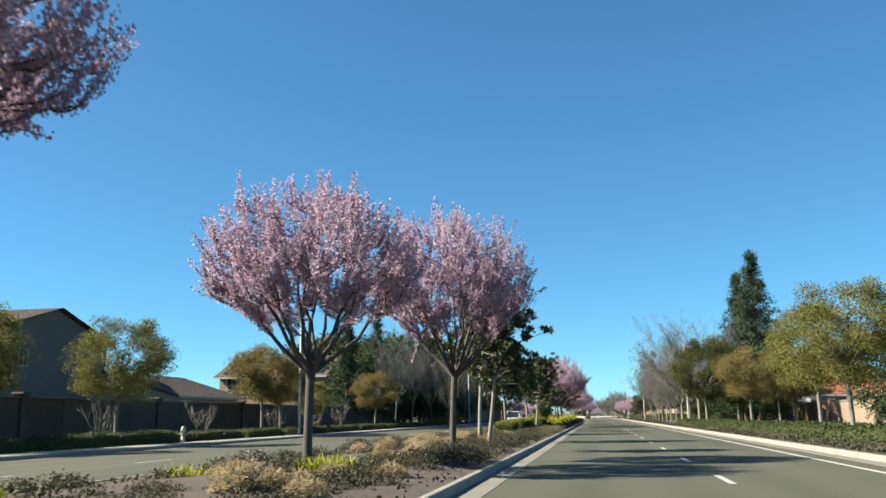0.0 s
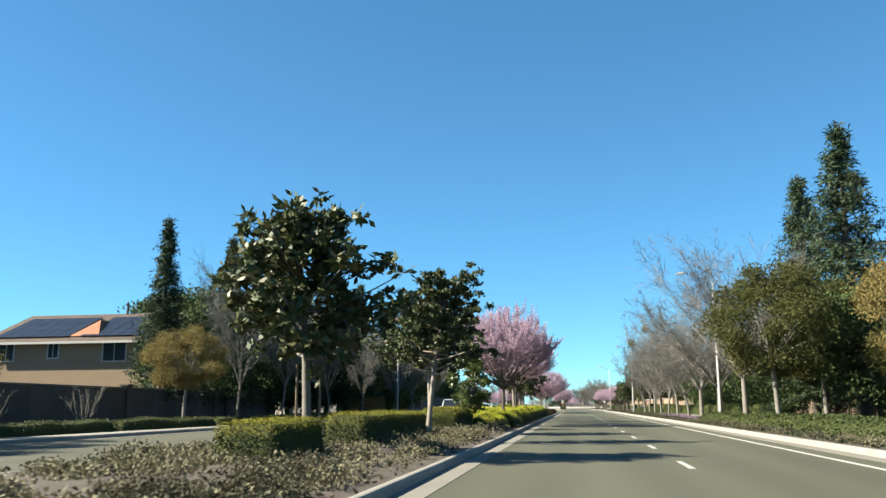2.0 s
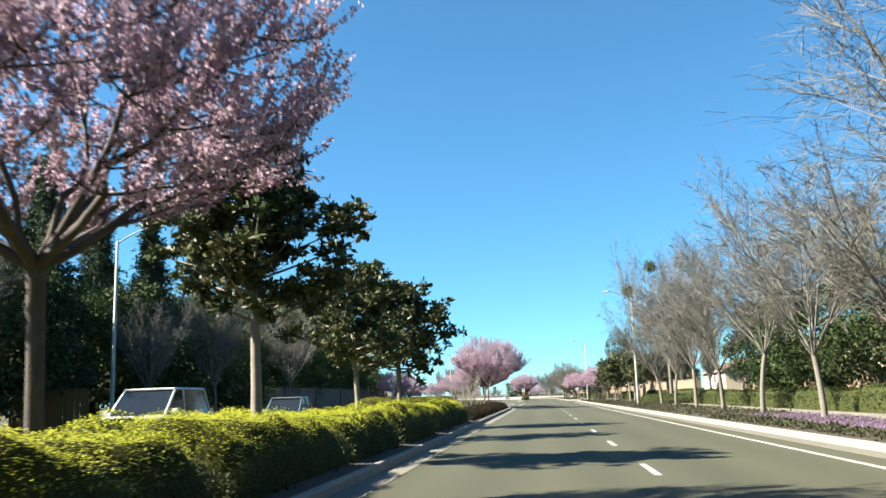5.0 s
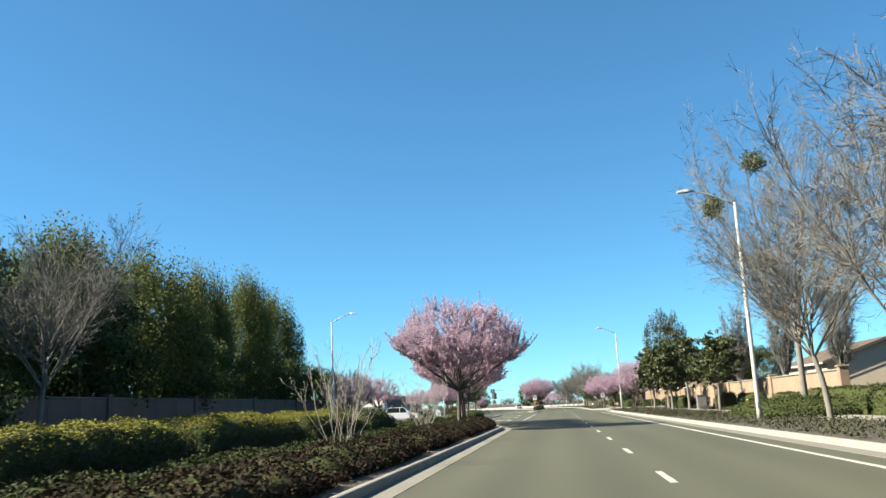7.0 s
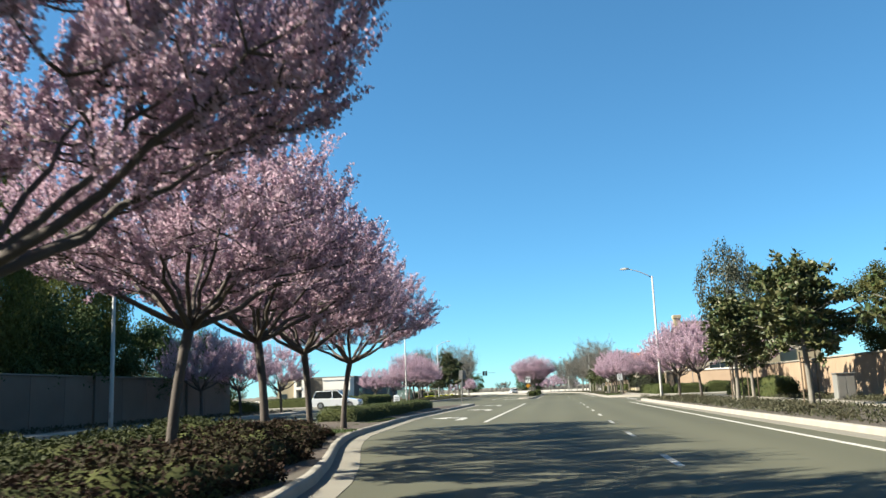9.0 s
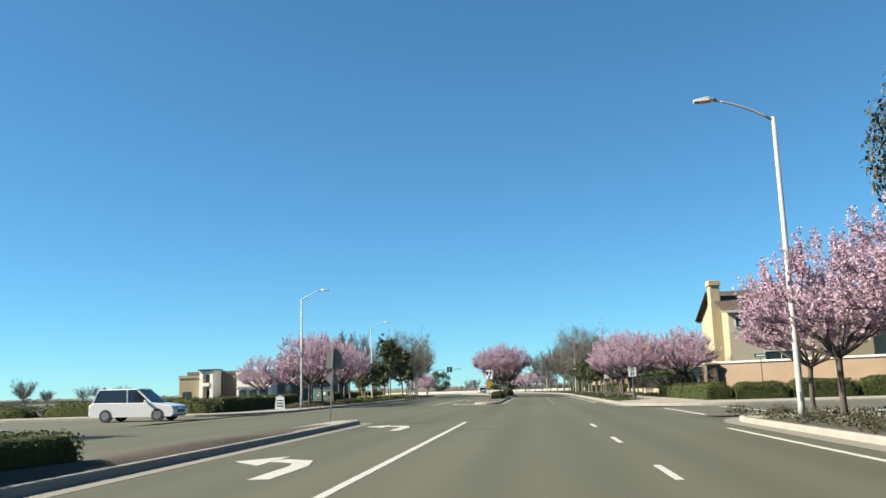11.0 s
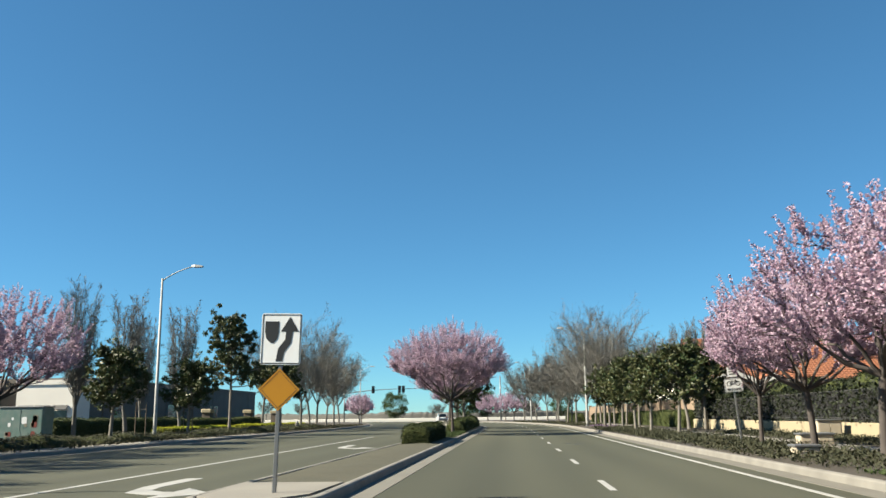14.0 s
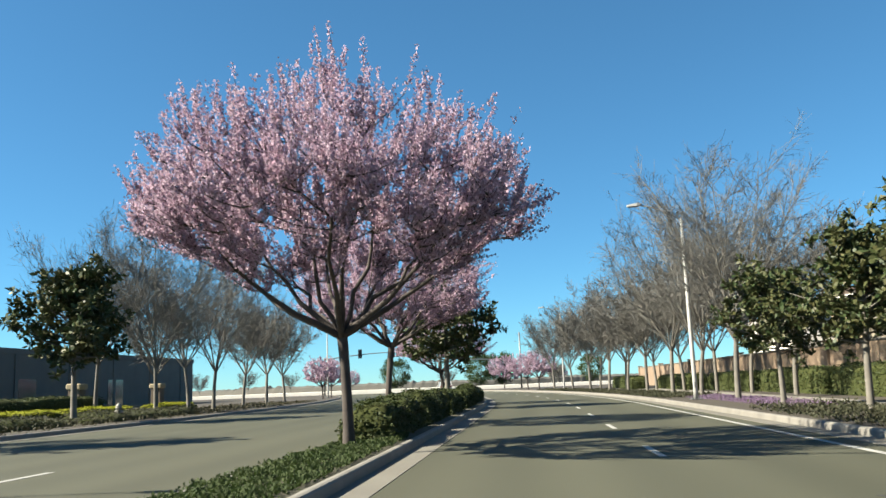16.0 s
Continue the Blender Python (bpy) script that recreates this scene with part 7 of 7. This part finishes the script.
cabinet("utility_box", "low beige utility box in the planted strip", 6.9, 287.2, 0.55, 0.45, 0.25, STUCCO_BEIGE)


def hydrant(label, x, y, material):
    ob = thing("fire_hydrant", label, "fire hydrant", "fire hydrants", x, y, 0.13)
    part("barrel", Geo().tube([(0, 0, 0), (0, 0, 0.06), (0, 0, 0.061), (0, 0, 0.55), (0, 0, 0.56), (0, 0, 0.62)], [0.16, 0.16, 0.1, 0.1, 0.14, 0.14], 12), material, ob, "", True)
    part("bonnet", Geo().tube([(0, 0, 0.62), (0, 0, 0.7), (0, 0, 0.77), (0, 0, 0.80)], [0.13, 0.115, 0.06, 0.03], 12), material, ob, "", True)
    for dx, dy in ((1, 0), (-1, 0), (0, -1)):
        part("outlet", Geo().tube([(0, 0, 0.42), (dx * 0.17, dy * 0.17, 0.42)], [0.06, 0.06], 10), material, ob)
    return ob


hydrant("yellow fire hydrant in front of the tan wall", 13.2, 193.4, HYDRANT_YELLOW)
hydrant("cream fire hydrant beside the far kerb", -19.0, 341.5, HYDRANT_WHITE)
hydrant("white fire hydrant behind the far low hedge", -20.6, 43.6, HYDRANT_WHITE)
for x, y in ((-26.3, 339.0), (-26.3, 351.3), (-26.3, 363.5)):
    p_ = thing("gate_pillar", "square brown pillar with a pale cap light", "pillar", "gate pillars", x + bend(y), y, 0.1)
    part("shaft", Geo().box(-0.35, -0.35, 0, 0.35, 0.35, 1.6, 0.02), STONE, p_)
    part("cap", Geo().box(-0.45, -0.45, 1.6, 0.45, 0.45, 1.95, 0.06), STUCCO_CREAM, p_, "pale cap")
shed = thing("shed", "white garden shed under the dark trees", "shed", "", -34.0, 133.0, 0)
part("wall", Geo().box(-2.0, -1.5, 0, 2.0, 1.5, 2.3), STUCCO_WHITE, shed)
part("roof", Geo().box(-2.2, -1.7, 2.3, 2.2, 1.7, 2.5, 0.05), TRIM_WHITE, shed)
part("door", Geo().box(-0.5, -1.53, 0.1, 0.5, -1.5, 2.0), TRIM_DARK, shed)


def stakes(x, y, h=2.0, gap=0.55, z=0.12):
    """Two wooden stakes with a strap beside a young tree."""
    ob = thing("tree_stake", "pair of wooden stakes strapped to a young tree", "stake", "tree stakes", x + bend(y), y, z)
    for s in (-1, 1):
        part("stake", Geo().tube([(s * gap / 2, 0, -0.1), (s * gap / 2, 0, h)], [0.03, 0.028], 7), WOOD, ob)
    part("strap", Geo().box(-gap / 2, -0.012, h * 0.8, gap / 2, 0.012, h * 0.8 + 0.05), METAL_DARK, ob)
    return ob


for x, y in ((9.6, 204.0), (9.6, 217.0), (11.6, 222.5), (12.3, 198.8), (-19.2, 309.5), (-19.4, 316.6), (-5.3, 82.8), (-6.1, 59.0)):
    stakes(x, y)


# ---- traffic signals ----
def signal_head(parent, x, y, z, lit=None):
    hd = part("signal_head", Geo().box(x - 0.17, y - 0.1, z - 0.55, x + 0.17, y + 0.12, z + 0.55, 0.03), SIGN_BLACK, parent)
    part("backplate", Geo().box(x - 0.32, y + 0.0, z - 0.75, x + 0.32, y + 0.03, z + 0.75, 0.01), SIGN_BLACK, hd, "black backplate")
    for k, m in ((0.34, SIGNAL_OFF), (0.0, SIGNAL_OFF), (-0.34, SIGNAL_GREEN if lit else SIGNAL_OFF)):
        part("signal_lens", Geo().disc((x, y - 0.11, z + k), 0.12, "y", 0.03, 14), m, hd)
        part("visor", Geo().tube([(x, y - 0.1, z + k), (x, y - 0.34, z + k)], [0.15, 0.14], 12, False), SIGN_BLACK, hd)
    return hd


def traffic_signal(label, x, y, pole_h, arm_to, arm_z, heads, lit, side_heads=()):
    ob = thing("traffic_signal", label, "traffic signal", "traffic signals")
    part("pole", Geo().tube([(x, y, 0), (x, y, pole_h)], [0.15, 0.11], 10), METAL, ob, "", True)
    part("mast_arm", Geo().tube(bez((x, y, arm_z - 0.9), (x + (arm_to - x) * 0.4, y, arm_z + 0.1), (arm_to, y, arm_z), 8), taper(0.11, 0.05, 8), 8), METAL, ob, "", True)
    for hx in heads:
        signal_head(ob, hx, y - 0.2, arm_z - 0.1, lit)
    for hx, hz in side_heads:
        signal_head(ob, hx, y - 0.2, hz, lit)
    return ob


traffic_signal("traffic signal with a long mast arm at the far junction", -35.0, 445, 6.4, -19.5, 6.9, (-28.8, -23.2, -22.4), False, ((-34.6, 3.2),))
traffic_signal("traffic signal with green lights at the far junction", -1.9, 440, 9.0, -11.5, 5.0, (), True, ((-3.4, 3.0), (-5.0, 2.7)))


# ---- cars ----
def car(label, x, y, turn, paint, length=4.7, width=1.86, height=1.72, suv=True):
    """A car that looks to +y of its own: lofted body, glass, lamps, wheels."""
    ob = thing("car", label, "car", "cars", x, y, 0.0, turn)
    hl, hw = length / 2, width / 2
    belt, roof = height * 0.6, height
    # side outline of the lower body from front to back
    low = [(hl, 0.38), (hl, 0.62), (hl - 0.12, 0.82), (hl * 0.52, belt - 0.04), (-hl * 0.9, belt + 0.02), (-hl, belt - 0.1), (-hl, 0.4), (-hl + 0.12, 0.28), (hl - 0.15, 0.25)]
    g = Geo()
    rows = []
    for xx, k in ((-hw, 0.0), (-hw * 0.97, 1.0), (hw * 0.97, 1.0), (hw, 0.0)):
        rows.append([(xx, yy * (1.0 if k else 0.985), zz * (1.0 if k else 0.97) + (0 if k else 0.01)) for yy, zz in low])
    n = len(low)
    vs = [p for r_ in rows for p in r_]
    fs = [tuple(range(n - 1, -1, -1)), tuple(range(3 * n, 4 * n))]
    for a in range(3):
        for i in range(n):
            j = (i + 1) % n
            fs.append((a * n + i, a * n + j, (a + 1) * n + j, (a + 1) * n + i))
    body = part("body", g.add(vs, fs), paint, ob)
    back = -hl * 0.93 if suv else -hl * 0.62
    top_f, top_b = hl * 0.12, (-hl * 0.8 if suv else -hl * 0.34)
    cab = [(hl * 0.46, belt - 0.05), (top_f, roof - 0.03), (top_b, roof), (back, belt)]
    gl = Geo()
    wi = hw * 0.9
    wt = hw * 0.82
    q = [(s * w, yy, zz) for s in (-1, 1) for (yy, zz), w in zip(cab, (wi, wt, wt, wi))]
    gl.add(q, [(0, 1, 2, 3), (7, 6, 5, 4), (0, 4, 5, 1), (2, 6, 7, 3)])
    part("glass", gl, CAR_GLASS, ob, "dark tinted car windows")
    part("roof", Geo().box(-wt - 0.02, top_b - 0.05, roof - 0.02, wt + 0.02, top_f + 0.05, roof + 0.05, 0.04), paint, ob)
    for s in (-1, 1):
        for (ya, za), (yb, zb), w0, w1 in ((cab[0], cab[1], wi, wt), (cab[3], cab[2], wi, wt), ((hl * -0.1, belt - 0.02), (hl * -0.12, roof), wi, wt)):
            part("pillar", Geo().tube([(s * w0, ya, za), (s * w1, yb, zb)], [0.045, 0.04], 6), paint, ob)
        part("headlamp", Geo().box(s * hw * 0.62 - 0.2, hl - 0.1, 0.64, s * hw * 0.62 + 0.2, hl - 0.0, 0.78, 0.03), HEAD_CLEAR, ob, "clear headlamp")
        part("tail_lamp", Geo().box(s * hw * 0.78 - 0.12, -hl - 0.015, 0.75, s * hw * 0.78 + 0.12, -hl + 0.06, 1.0, 0.02), TAIL_RED, ob, "red tail lamp")
        part("mirror", Geo().box(s * (hw + 0.1) - 0.09, hl * 0.33, belt - 0.02, s * (hw + 0.1) + 0.09, hl * 0.33 + 0.12, belt + 0.14, 0.03), paint, ob)
        for wy in (hl * 0.62, -hl * 0.6):
            wheel = part("wheel", Geo().disc((s * (hw - 0.1), wy, 0.35), 0.35, "x", 0.23, 20), TYRE, ob, "black tyre")
            part("rim", Geo().disc((s * (hw + 0.015), wy, 0.35), 0.22, "x", 0.02, 14), RIM, wheel, "alloy rim")
    part("number_plate", Geo().box(-0.16, -hl - 0.02, 0.66, 0.16, -hl - 0.005, 0.8), SIGN_WHITE, ob, "white number plate")
    part("grille", Geo().box(-0.5, hl - 0.02, 0.45, 0.5, hl + 0.01, 0.62, 0.01), METAL_DARK, ob, "dark grille")
    part("bumper", Geo().box(-hw * 0.95, -hl - 0.05, 0.4, hw * 0.95, -hl + 0.1, 0.58, 0.04), METAL_DARK, ob, "dark rear bumper")
    return ob


car("white sport utility car waiting in the side street", -21.9, 255.3, -90, CAR_WHITE, 4.9, 1.95, 1.75)
car("white sport utility car on the far carriageway", -11.6, 121.0, 180, CAR_WHITE, 4.9, 1.95, 1.8)
car("silver car on the far carriageway", -11.7, 135.5, 180, CAR_SILVER, 4.5, 1.8, 1.5, False)
car("white hatchback car near the far junction", bend(428) - 0.5, 428, 12, CAR_WHITE, 4.4, 1.8, 1.55)
